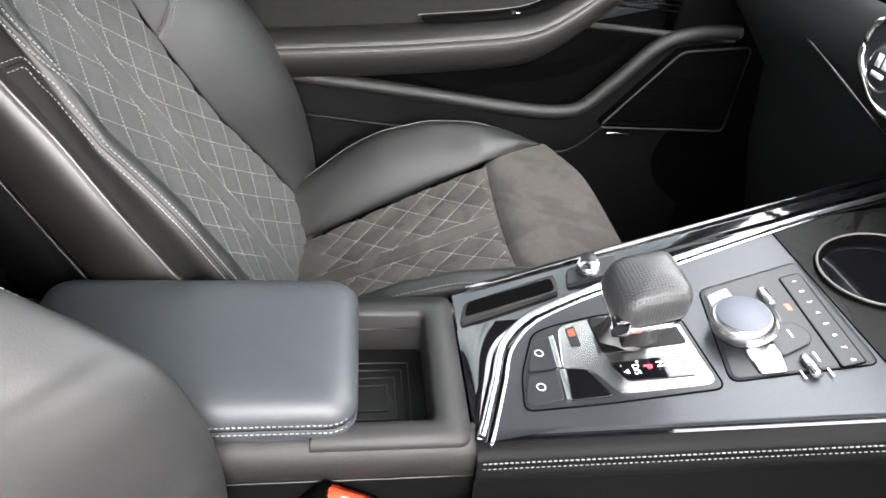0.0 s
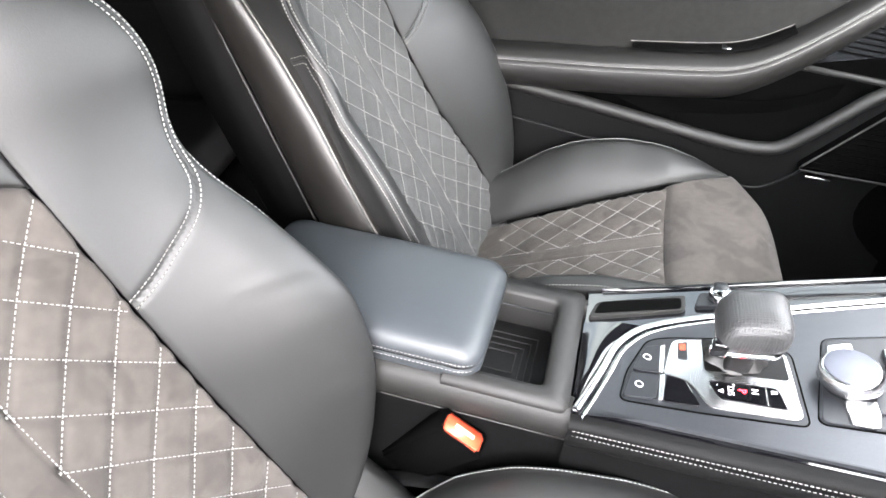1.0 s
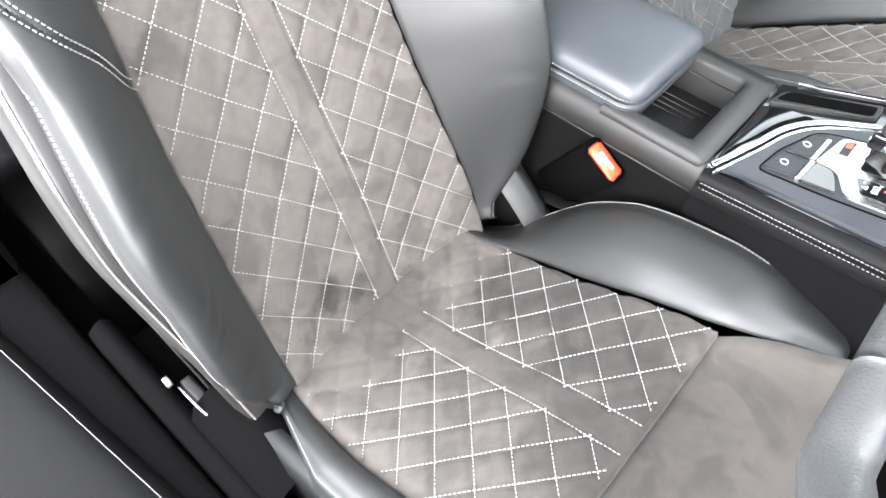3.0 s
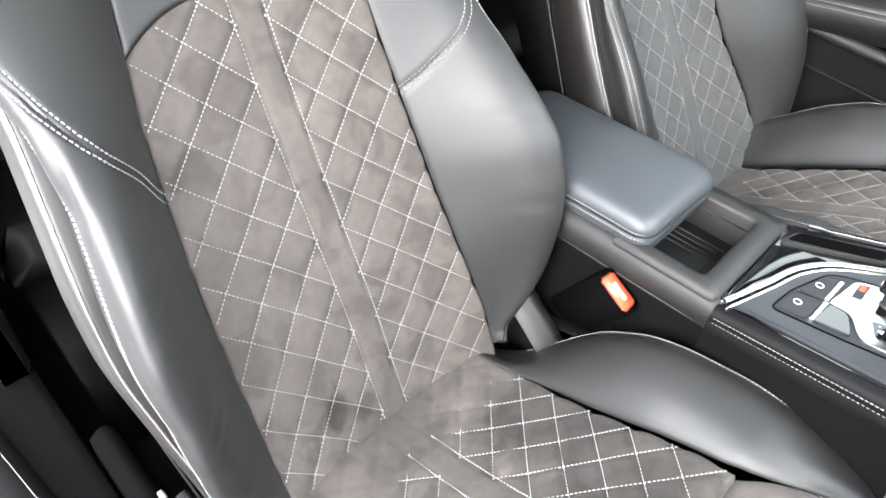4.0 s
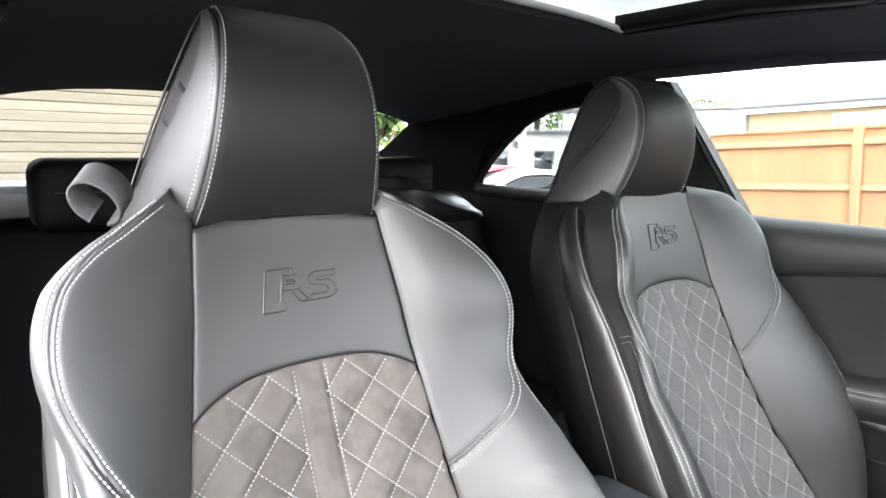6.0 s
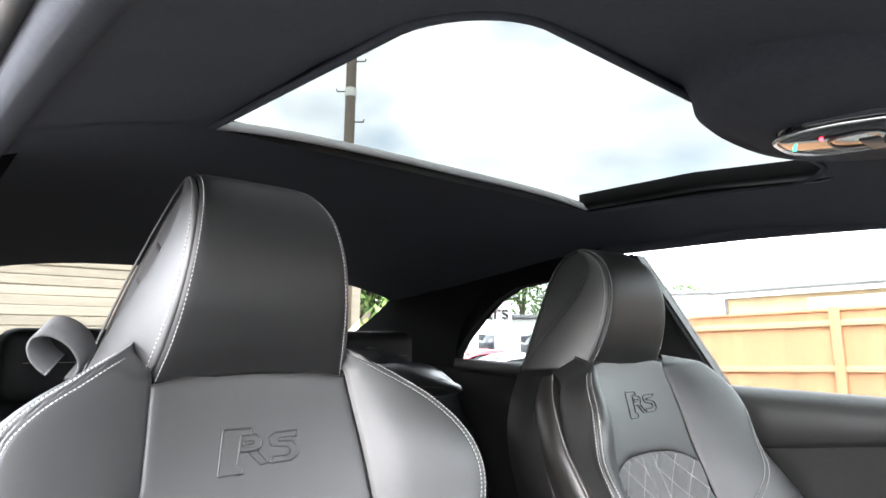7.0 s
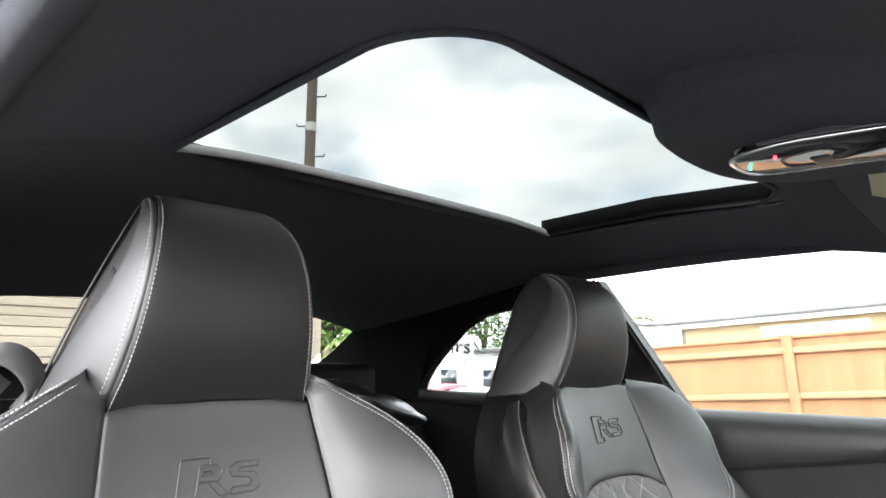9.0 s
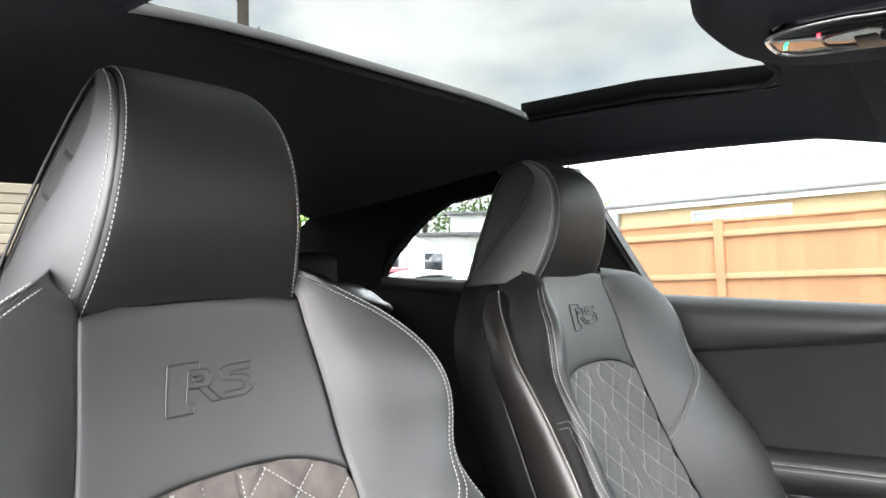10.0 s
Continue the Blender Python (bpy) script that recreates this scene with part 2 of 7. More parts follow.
def loft(name, sections, material, parent=None, label="", closed=False, caps=False):
    """Sections: rows of equally many points."""
    P = np.array(sections, float)
    a, b = P.shape[:2]
    faces = [tuple(f) for f in grid_faces(a, b, 0, closed)]
    if caps:
        faces += [tuple(range(b))[::-1], tuple(range((a - 1) * b, a * b))]
    return from_arrays(name, P.reshape(-1, 3), faces, material, parent, label)


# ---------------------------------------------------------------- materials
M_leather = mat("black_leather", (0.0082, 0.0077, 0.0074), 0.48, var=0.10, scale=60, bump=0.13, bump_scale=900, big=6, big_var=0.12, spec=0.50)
M_leather_soft = mat("worn_leather", (0.0100, 0.0102, 0.0102), 0.51, var=0.10, scale=50, bump=0.15, bump_scale=700, big=8, big_var=0.15, spec=0.50)
# black leather darkened to hold the headrest fronts' shade; also seams and piping
M_leather_shaded = mat("shaded_black_leather", (0.0045, 0.0045, 0.0046), 0.55, var=0.12, scale=70, bump=0.16, bump_scale=900, big=7, big_var=0.14, spec=0.28)
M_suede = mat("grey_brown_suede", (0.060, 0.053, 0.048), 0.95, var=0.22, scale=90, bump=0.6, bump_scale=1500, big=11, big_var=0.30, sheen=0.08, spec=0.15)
# seat suede darkened, with the passenger door's shade put into the colour
M_door_suede = mat("shade_darkened_suede", (0.0110, 0.0108, 0.0103), 0.95, var=0.30, scale=90, bump=0.6, bump_scale=1500, big=9, big_var=0.35, sheen=0.08, spec=0.15)
# seat suede tinted cool: bluish daylight on the passenger backrest put into the colour
M_suede_cool = mat("sky_tinted_grey_suede", (0.057, 0.0575, 0.0575), 0.95, var=0.22, scale=90, bump=0.6, bump_scale=1500, big=11, big_var=0.25, sheen=0.08, spec=0.15)
M_thread = mat("white_thread", (0.19, 0.187, 0.18), 0.7, var=0.1, scale=300)
M_dark_thread = mat("grey_thread", (0.16, 0.15, 0.14), 0.8, var=0.1, scale=300)
M_plastic = mat("black_plastic", (0.0034, 0.0034, 0.0036), 0.50, var=0.15, scale=120, bump=0.35, bump_scale=1200, spec=0.20)
M_soft_plastic = mat("soft_dark_plastic", (0.012, 0.0117, 0.0115), 0.5, spec=0.35, var=0.1, scale=120, bump=0.4, bump_scale=1100)
M_satin = mat("satin_grey_trim", (0.12, 0.112, 0.105), 0.34, var=0.06, scale=40, coat=0.1)
M_piano = mat("piano_black_lacquer", (0.004, 0.004, 0.005), 0.06, var=0.05, coat=0.6)
M_silver = mat("satin_silver", (0.60, 0.60, 0.605), 0.26, metal=1.0, var=0.05, scale=80)
M_chrome = mat("polished_chrome", (0.82, 0.82, 0.82), 0.10, metal=1.0, var=0.03)
M_brushed = mat("dark_brushed_aluminium", (0.034, 0.0365, 0.041), 0.36, metal=0.45, var=0.28, scale=60, stretch=(1.2, 30, 30), bump=0.08, bump_scale=120)
M_carpet = mat("black_carpet", (0.0018, 0.0018, 0.0018), 1.0, spec=0.02, var=0.4, scale=300, bump=1.0, bump_scale=900)
# near-black plastic: the shade low by the open door put into the colour
M_shade_black = mat("shade_black_plastic", (0.0009, 0.0009, 0.00095), 0.9, var=0.2, scale=150, bump=0.4, bump_scale=900, spec=0.03)
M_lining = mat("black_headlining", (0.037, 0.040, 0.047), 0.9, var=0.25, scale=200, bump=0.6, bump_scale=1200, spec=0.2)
M_red = mat("red_plastic", (0.62, 0.075, 0.032), 0.35, var=0.06, scale=60)
M_belt = mat("grey_webbing", (0.020, 0.020, 0.0205), 0.7, var=0.3, scale=400, stretch=(1, 1, 1), bump=0.5, bump_scale=800)
M_key = mat("dark_button", (0.0125, 0.0135, 0.016), 0.40, var=0.08, scale=80, spec=0.35)
M_print = mat("white_print", (0.7, 0.7, 0.7), 0.6)
M_glass = glass("window_glass", (0.31, 0.325, 0.32))
M_door_glass = glass("door_glass", (0.478, 0.498, 0.488))
M_clear_glass = glass("clear_windscreen", (0.80, 0.82, 0.81))
M_dim_glass = glass("tinted_rear_glass", (0.165, 0.17, 0.165))
M_flank = mat("satin_dark_trim", (0.0105, 0.0096, 0.0088), 0.42, var=0.06, scale=40, spec=0.55)
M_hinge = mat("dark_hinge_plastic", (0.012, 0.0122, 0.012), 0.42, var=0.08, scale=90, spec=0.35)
# bluish base colour holds the sky's reflection on the armrest
M_arm = mat("sky_tinted_armrest_leather", (0.027, 0.031, 0.0355), 0.50, var=0.08, scale=60, bump=0.12, bump_scale=900, spec=0.5)
# headlining cloth darkened, so the cabin rear's shade lies in the colour
M_lining_shaded = mat("shaded_cabin_lining", (0.0016, 0.0016, 0.0017), 0.95, var=0.25, scale=200, bump=0.6, bump_scale=1200, spec=0.1)
# leather darkened for the shade on rear seats and console flanks
M_leather_dimmed = mat("dimmed_black_leather", (0.0030, 0.0030, 0.0031), 0.6, spec=0.12, var=0.1, scale=60, bump=0.25, bump_scale=900)
# near-black lining: shade on console sides, sill pad and recess put into the colour
M_dim_black = mat("dim_black_lining", (0.0014, 0.0014, 0.0015), 0.75, var=0.25, scale=200, bump=0.5, bump_scale=900, spec=0.08)
M_console = mat("black_grained_console", (0.0085, 0.0082, 0.0078), 0.5, spec=0.35, var=0.1, scale=120, bump=0.4, bump_scale=1100)
M_roof_glass = glass("roof_glass", (0.038, 0.0407, 0.038))
M_dash = mat("black_dash_plastic", (0.010, 0.011, 0.012), 0.6, var=0.15, scale=120, bump=0.4, bump_scale=900)
M_pad = mat("grey_touch_surface", (0.085, 0.09, 0.11), 0.55, var=0.04, spec=0.3)
M_wheel = mat("grey_black_leather", (0.055, 0.055, 0.056), 0.4, var=0.1, scale=80, bump=0.5, bump_scale=500)
M_knob = mat("perforated_leather", (0.03, 0.03, 0.031), 0.45, var=0.1, scale=80)
kn, kl = M_knob.node_tree.nodes, M_knob.node_tree.links
k_co, k_map, k_sep, k_bump = kn.new("ShaderNodeTexCoord"), kn.new("ShaderNodeMapping"), kn.new("ShaderNodeSeparateXYZ"), kn.new("ShaderNodeBump")
k_map.inputs["Rotation"].default_value = (0, 0, radians(45))
k_map.inputs["Scale"].default_value = (1500, 1500, 1500)
kl.new(k_co.outputs["Object"], k_map.inputs["Vector"])
kl.new(k_map.outputs["Vector"], k_sep.inputs["Vector"])
k_sin = []
for axis in "XY":
    q = kn.new("ShaderNodeMath"); q.operation = "SINE"
    kl.new(k_sep.outputs[axis], q.inputs[0])
    k_sin.append(q)
k_mul, k_pit = kn.new("ShaderNodeMath"), kn.new("ShaderNodeMapRange")
k_mul.operation = "MULTIPLY"
kl.new(k_sin[0].outputs[0], k_mul.inputs[0]); kl.new(k_sin[1].outputs[0], k_mul.inputs[1])
kl.new(k_mul.outputs[0], k_pit.inputs["Value"])
for key, val in (("From Min", 0.25), ("From Max", 0.7), ("To Min", 1.0), ("To Max", 0.0)):
    k_pit.inputs[key].default_value = val
kl.new(k_pit.outputs["Result"], k_bump.inputs["Height"])
k_bump.inputs["Strength"].default_value, k_bump.inputs["Distance"].default_value = 0.9, 0.0008
kl.new(k_bump.outputs["Normal"], kn["Principled BSDF"].inputs["Normal"])
M_paint = mat("dark_car_paint", (0.02, 0.021, 0.024), 0.25, var=0.05, coat=0.8)
M_satin_light = mat("pale_grey_trim", (0.35, 0.35, 0.35), 0.4, var=0.06)
M_green_lit = emitter("lit_green", (0.05, 1.0, 0.4), 0.4)
M_label = mat("pale_label", (0.75, 0.70, 0.45), 0.6, var=0.08, scale=120)
M_jacket = mat("glossy_black_fabric", (0.012, 0.012, 0.013), 0.3, var=0.2, scale=40, bump=0.6, bump_scale=60)
M_ground = mat("grey_gravel", (0.15, 0.147, 0.142), 0.95, var=0.4, scale=60, bump=0.6, bump_scale=90, big=0.6, big_var=0.2)
M_fence = mat("orange_brown_timber", (0.35, 0.175, 0.088), 0.75, var=0.25, scale=14, stretch=(6, 6, 0.5), bump=0.4, bump_scale=40, big=1.2, big_var=0.25, spread=0.25)
M_fence_light = mat("pale_orange_timber", (0.43, 0.25, 0.14), 0.75, var=0.25, scale=14, stretch=(0.5, 6, 6), bump=0.4, bump_scale=40)
M_old_wood = mat("weathered_timber", (0.33, 0.29, 0.225), 0.85, var=0.4, scale=18, stretch=(6, 0.35, 6), bump=0.6, bump_scale=40, big=2.5, big_var=0.25, spread=0.3)
M_brick = mat("pale_brick", (0.45, 0.33, 0.20), 0.9, var=0.2, scale=10, big=2, big_var=0.15)
M_white = mat("white_paint", (0.78, 0.78, 0.76), 0.6, var=0.06, scale=6)
M_gutter = mat("grey_plastic", (0.22, 0.22, 0.23), 0.5, var=0.1, scale=10)
M_gutter_dark = mat("dark_lettering", (0.03, 0.03, 0.035), 0.6, var=0.05)
M_roof_sheet = mat("light_sheet_roof", (0.62, 0.62, 0.60), 0.6, var=0.15, scale=5)
M_dark_glass = mat("dark_window_glass", (0.02, 0.025, 0.03), 0.05, var=0.05, coat=0.5)
M_car_white = mat("white_car_paint", (0.75, 0.75, 0.75), 0.25, var=0.03, coat=0.6)
M_car_red = mat("red_car_paint", (0.45, 0.02, 0.03), 0.25, var=0.03, coat=0.6)
M_car_grey = mat("dark_grey_car_paint", (0.08, 0.085, 0.09), 0.25, var=0.03, coat=0.6)
M_pole = mat("grey_pole_wood", (0.20, 0.17, 0.14), 0.85, var=0.3, scale=20, stretch=(5, 5, 0.4), bump=0.5, bump_scale=60)
M_bark = mat("bark", (0.10, 0.08, 0.06), 0.9, var=0.3, scale=20, bump=0.6, bump_scale=30)
M_leaf = mat("green_leaves", (0.09, 0.16, 0.03), 0.6, var=0.35, scale=3, big=1, big_var=0.3)
sn, sl = M_suede.node_tree.nodes, M_suede.node_tree.links
s_co, s_noise, s_ramp, s_mix = sn.new("ShaderNodeTexCoord"), sn.new("ShaderNodeTexNoise"), sn.new("ShaderNodeValToRGB"), sn.new("ShaderNodeMixRGB")
s_noise.inputs["Scale"].default_value, s_noise.inputs["Detail"].default_value, s_noise.inputs["Distortion"].default_value = 17.0, 2.0, 0.6
s_ramp.color_ramp.elements[0].position, s_ramp.color_ramp.elements[1].position = 0.40, 0.50
s_ramp.color_ramp.elements[0].color, s_ramp.color_ramp.elements[1].color = (0.66, 0.66, 0.66, 1), (1, 1, 1, 1)
s_mix.blend_type = "MULTIPLY"
s_mix.inputs["Fac"].default_value = 0.75
sl.new(s_co.outputs["Object"], s_noise.inputs["Vector"])
sl.new(s_noise.outputs["Fac"], s_ramp.inputs["Fac"])
s_hsv = [k for k in sn if k.type == "HUE_SAT"][0]
sl.new(s_hsv.outputs["Color"], s_mix.inputs["Color1"])
sl.new(s_ramp.outputs["Color"], s_mix.inputs["Color2"])
# worn and damp patches and painted shade of the driver's seat: centre, radius, how dark (or, above 1, how brushed)
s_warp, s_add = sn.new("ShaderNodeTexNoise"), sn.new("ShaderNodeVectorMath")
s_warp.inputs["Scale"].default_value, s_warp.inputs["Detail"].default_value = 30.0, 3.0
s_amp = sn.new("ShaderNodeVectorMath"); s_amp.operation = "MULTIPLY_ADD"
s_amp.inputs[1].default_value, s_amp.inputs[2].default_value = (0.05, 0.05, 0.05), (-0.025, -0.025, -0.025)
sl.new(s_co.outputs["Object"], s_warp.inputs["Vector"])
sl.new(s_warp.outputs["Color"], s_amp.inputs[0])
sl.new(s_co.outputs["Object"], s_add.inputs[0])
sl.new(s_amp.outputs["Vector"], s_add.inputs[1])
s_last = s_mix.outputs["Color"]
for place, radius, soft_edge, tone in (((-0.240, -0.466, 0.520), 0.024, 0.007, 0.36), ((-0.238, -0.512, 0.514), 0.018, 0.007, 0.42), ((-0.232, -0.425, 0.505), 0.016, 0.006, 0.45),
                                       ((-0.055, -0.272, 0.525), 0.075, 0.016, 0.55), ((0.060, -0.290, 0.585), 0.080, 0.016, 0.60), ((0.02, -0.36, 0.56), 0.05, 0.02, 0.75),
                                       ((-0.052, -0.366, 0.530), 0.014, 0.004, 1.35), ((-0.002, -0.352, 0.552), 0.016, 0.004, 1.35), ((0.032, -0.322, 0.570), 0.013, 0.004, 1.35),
                                       # the two broad ones lay shade over the thigh pad and the cushion
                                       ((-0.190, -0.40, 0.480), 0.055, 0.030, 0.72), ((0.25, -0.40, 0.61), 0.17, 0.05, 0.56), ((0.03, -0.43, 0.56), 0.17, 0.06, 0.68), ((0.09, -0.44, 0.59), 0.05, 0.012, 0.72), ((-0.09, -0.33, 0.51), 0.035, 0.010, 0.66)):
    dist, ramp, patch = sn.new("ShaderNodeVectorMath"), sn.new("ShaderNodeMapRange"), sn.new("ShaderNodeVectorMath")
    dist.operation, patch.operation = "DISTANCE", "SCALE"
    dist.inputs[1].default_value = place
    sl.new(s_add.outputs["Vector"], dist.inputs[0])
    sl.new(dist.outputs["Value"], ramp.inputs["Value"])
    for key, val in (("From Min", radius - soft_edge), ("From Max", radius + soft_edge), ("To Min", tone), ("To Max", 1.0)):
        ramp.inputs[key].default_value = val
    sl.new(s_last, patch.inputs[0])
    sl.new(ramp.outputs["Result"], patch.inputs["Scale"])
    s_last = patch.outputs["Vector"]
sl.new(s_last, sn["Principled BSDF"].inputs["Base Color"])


# ---------------------------------------------------------------- front seats
def front_seat(yc, back_keys, cushion_keys, label, rest, dish, tall, wide, lumbar, rows_z, back_mid, cushion):
    """A sports seat with its backrest's middle line (x, z) and its cushion's (x, z). rest: shift (x, y) of the headrest.
    wide: half widths of the backrest's insert by height, door side of the driver first; lumbar: its forward swell;
    rows_z: heights at which the quilting's rows meet the middle strip, which stands back_mid aside;
    cushion: half widths to either side, the strip's place, cell length, cell width, first row, ridge of the bolsters."""
    seat = thing("front_seat", (0.0, yc, 0.18), label, "car seat", "front seats")
    bz = np.array([k[1] for k in back_keys]); bx = np.array([k[0] for k in back_keys])

    def prof(z):
        return smooth_interp(z, bz, bx)

    def back_at(u, z, d):
        """A place d in front of the backrest's middle line, at side u and height z."""
        dx = (prof(z + 0.004) - prof(z - 0.004)) / 0.008
        n = np.sqrt(1 + dx * dx)
        return np.stack(np.broadcast_arrays(prof(z) + d / n, yc + u, z - d * dx / n), -1)

    A_side = {-1: (lambda z: smooth_interp(z, *zip(*wide[0]))), 1: (lambda z: smooth_interp(z, *zip(*wide[1])))}
    swell = lambda z: smooth_interp(z, *zip(*lumbar))
    phase = lambda z: np.interp(z, *zip(*rows_z))
    z_of_phase = lambda f: np.interp(f, [r[1] for r in rows_z], [r[0] for r in rows_z])
    K = lambda z: smooth_interp(z, (0.40, 0.52, 0.60, 0.70, 0.826, 0.935, 1.03, 1.17), (0.030, 0.026, 0.018, 0.008, 0.007, 0.014, 0.016, 0.010))
    B = lambda z: smooth_interp(z, (0.46, 0.485, 0.50, 0.515, 0.535, 0.56, 0.60, 0.66, 0.72, 0.77, 0.85, 0.915, 0.95, 1.0, 1.04, 1.075, 1.10, 1.13, 1.15, 1.162),
                                (0.164, 0.176, 0.190, 0.206, 0.226, 0.244, 0.260, 0.271, 0.275, 0.269, 0.254, 0.242, 0.248, 0.260, 0.258, 0.243, 0.221, 0.186, 0.152, 0.132))
    blunt = lambda z: np.where(z < 0.66, smooth_interp(z, (0.485, 0.50, 0.52, 0.55, 0.60, 0.66), (0.058, 0.058, 0.048, 0.026, 0.010, 0.0)), 0.0)
    Hh = lambda z: smooth_interp(z, (0.485, 0.51, 0.54, 0.58, 0.62, 0.66, 0.72, 0.80, 0.88, 0.93, 1.0, 1.06, 1.10, 1.13, 1.162), (0.022, 0.046, 0.068, 0.092, 0.115, 0.131, 0.145, 0.138, 0.104, 0.080, 0.072, 0.054, 0.036, 0.020, 0.004))

    # a wing on the console's side is pinched where its seam ends
    Hp = lambda z: smooth_interp(z, (0.485, 0.51, 0.54, 0.58, 0.62, 0.66, 0.72, 0.775, 0.84, 0.88, 0.92, 0.96, 1.0, 1.04, 1.08, 1.12, 1.162), (0.022, 0.046, 0.068, 0.092, 0.115, 0.131, 0.142, 0.124, 0.093, 0.072, 0.057, 0.062, 0.069, 0.062, 0.043, 0.025, 0.004))
    Bp = lambda z: smooth_interp(z, (0.46, 0.485, 0.50, 0.515, 0.535, 0.56, 0.60, 0.66, 0.72, 0.77, 0.84, 0.88, 0.92, 0.96, 1.0, 1.04, 1.08, 1.12, 1.162),
                                 (0.164, 0.176, 0.190, 0.206, 0.226, 0.244, 0.260, 0.271, 0.275, 0.269, 0.258, 0.246, 0.240, 0.256, 0.255, 0.241, 0.212, 0.164, 0.108))

    def bolster(w, z, side, depth_only=False):
        """Cross-section of a bolster: w runs 0 at the insert, about 0.62 at its outer edge, 1 at the shell."""
        edge = A_side[-1 if side < 0 else 1](z)
        lean = yc * side < 0
        low_side = tall if side > 0 else 0.72 * tall if tall < 1 else 1.0
        skew = 0.0 if lean else (0.012 if side < 0 else -0.020) * np.clip((z - 0.85) / 0.08, 0, 1) * np.clip((1.12 - z) / 0.05, 0, 1)
        outer = (Bp(z) if lean else B(z)) + skew + (blunt(z) if side * yc > 0 else 0.0)
        a, b, k, h = edge, np.maximum(outer, edge + 0.006), K(z), (Hp(z) if lean else Hh(z)) * (1 - (1 - low_side) * np.clip((1.04 - z) / 0.22, 0, 1))
        kin = k + swell(z)
        g = np.minimum(1.0, (b - a) / 0.09)
        cu = np.stack([a, a + 0.30 * (b - a), a + 0.66 * (b - a), a + 0.91 * (b - a), b + 0.001 * g, b - 0.005 * g, b - 0.011 * g, b - 0.024 * g])
        low = np.minimum(k + 0.12 * h, 0.042)
        cd = np.stack([kin, np.maximum(k + 0.52 * h, kin + 0.22 * h), np.maximum(k + 0.90 * h, kin + 0.5 * h), k + 1.0 * h, k + 0.80 * h, low + 0.02, low - 0.022, low - 0.045])
        z_end = np.interp(w, (0, 0.12, 0.40, 0.46, 0.62, 1.0), (1.118, 1.122, 1.136, 1.134, 1.100, 1.090))
        z_end = z_end if tall == 1 else np.minimum(z_end, 1.104)
        tuck = np.clip((z - z_end) / 0.045, 0, 1) ** 2
        cd = cd - 0.085 * tuck
        cu = a + (cu - a) * (1 - 0.8 * tuck)
        t = w * (len(cu) - 1)
        i = np.clip(t.astype(int), 0, len(cu) - 2)
        f = t - i
        ext = lambda c: np.concatenate([2 * c[:1] - c[1:2], c, 2 * c[-1:] - c[-2:-1]])
        def cat(c):
            e = ext(c)
            g = lambda o: np.take_along_axis(e, (i + o)[None], 0)[0]
            p0, p1, p2, p3 = g(0), g(1), g(2), g(3)
            return 0.5 * (2 * p1 + (p2 - p0) * f + (2 * p0 - 5 * p1 + 4 * p2 - p3) * f ** 2 + (3 * p1 - p0 - 3 * p2 + p3) * f ** 3)
        if depth_only:
            return cat(cd)
        return back_at(side * cat(cu), z, cat(cd))

    def surface_line(fn, p, q, lift=0.0, outward=(1, 0, 0.4)):
        """Rows of place and normal along parameters p, q of a surface fn(p, q)."""
        e = 1e-3
        c = fn(p, q)
        n = np.cross(fn(p + e, q) - fn(p - e, q), fn(p, q + e) - fn(p, q - e))
        n /= np.maximum(np.linalg.norm(n, axis=-1, keepdims=True), 1e-12)
        flip = np.sign(np.sum(n * np.asarray(outward, float), -1, keepdims=True))
        n = n * np.where(flip == 0, 1, flip)
        return np.concatenate([c + n * lift, n], -1)

    def beside(fn, p, q, d):
        """Parameters of the line that runs d metres beside the line p, q on the surface fn."""
        e = 1e-3
        a, b = (fn(p + e, q) - fn(p - e, q)) / (2 * e), (fn(p, q + e) - fn(p, q - e)) / (2 * e)
        n, t = np.cross(a, b), np.gradient(fn(p, q), axis=0)
        s = np.cross(n, t)
        s *= d / np.maximum(np.linalg.norm(s, axis=-1, keepdims=True), 1e-12)
        aa, bb, ab, sa, sb = (a * a).sum(-1), (b * b).sum(-1), (a * b).sum(-1), (s * a).sum(-1), (s * b).sum(-1)
        det = aa * bb - ab * ab
        return p + (sa * bb - sb * ab) / det, q + (sb * aa - sa * ab) / det

    STRIP = 0.0174

    def quilt(f0, uu, V, U):
        """Depth of the quilting at row number f0 and uu beside the strip (cells V long, U wide), and the strip's edge grooves."""
        cell = 1 / np.hypot(1 / V, 1 / U)
        d = 0
        for f in (f0 + uu / U, f0 - uu / U):
            t = np.abs(f - np.round(f)) * cell
            d = d - 0.0032 * np.exp(-(t / 0.0050) ** 2)
        d = np.where(uu > 0, d, 0.0)
        return d - 0.0022 * np.exp(-(uu / 0.003) ** 2)

    # backrest insert
    z_low, top_mid = 0.43, 0.5 * (wide[1][-4][1] - wide[0][-4][1])
    z_cap = lambda u: 0.935 + 0.034 * (1 - np.minimum(1, np.abs(u - top_mid) / 0.139) ** 3.2)
    p, q = np.meshgrid(np.linspace(-1, 1, 96), np.linspace(0, 1, 150), indexing="ij")
    side_u = lambda p, z: p * np.where(p < 0, A_side[-1](z), A_side[1](z))

    def insert_at(u, z):
        a = np.where(u < 0, A_side[-1](z), A_side[1](z))
        return back_at(u, z, swell(z) + K(z) * (u / np.maximum(a, 0.05)) ** 2)

    z = z_low + (z_cap(side_u(p, np.full(p.shape, 0.935))) - z_low) * q
    u = side_u(p, z)
    UB = 0.060
    strip_at = lambda z: smooth_interp(z, *zip(*back_mid))
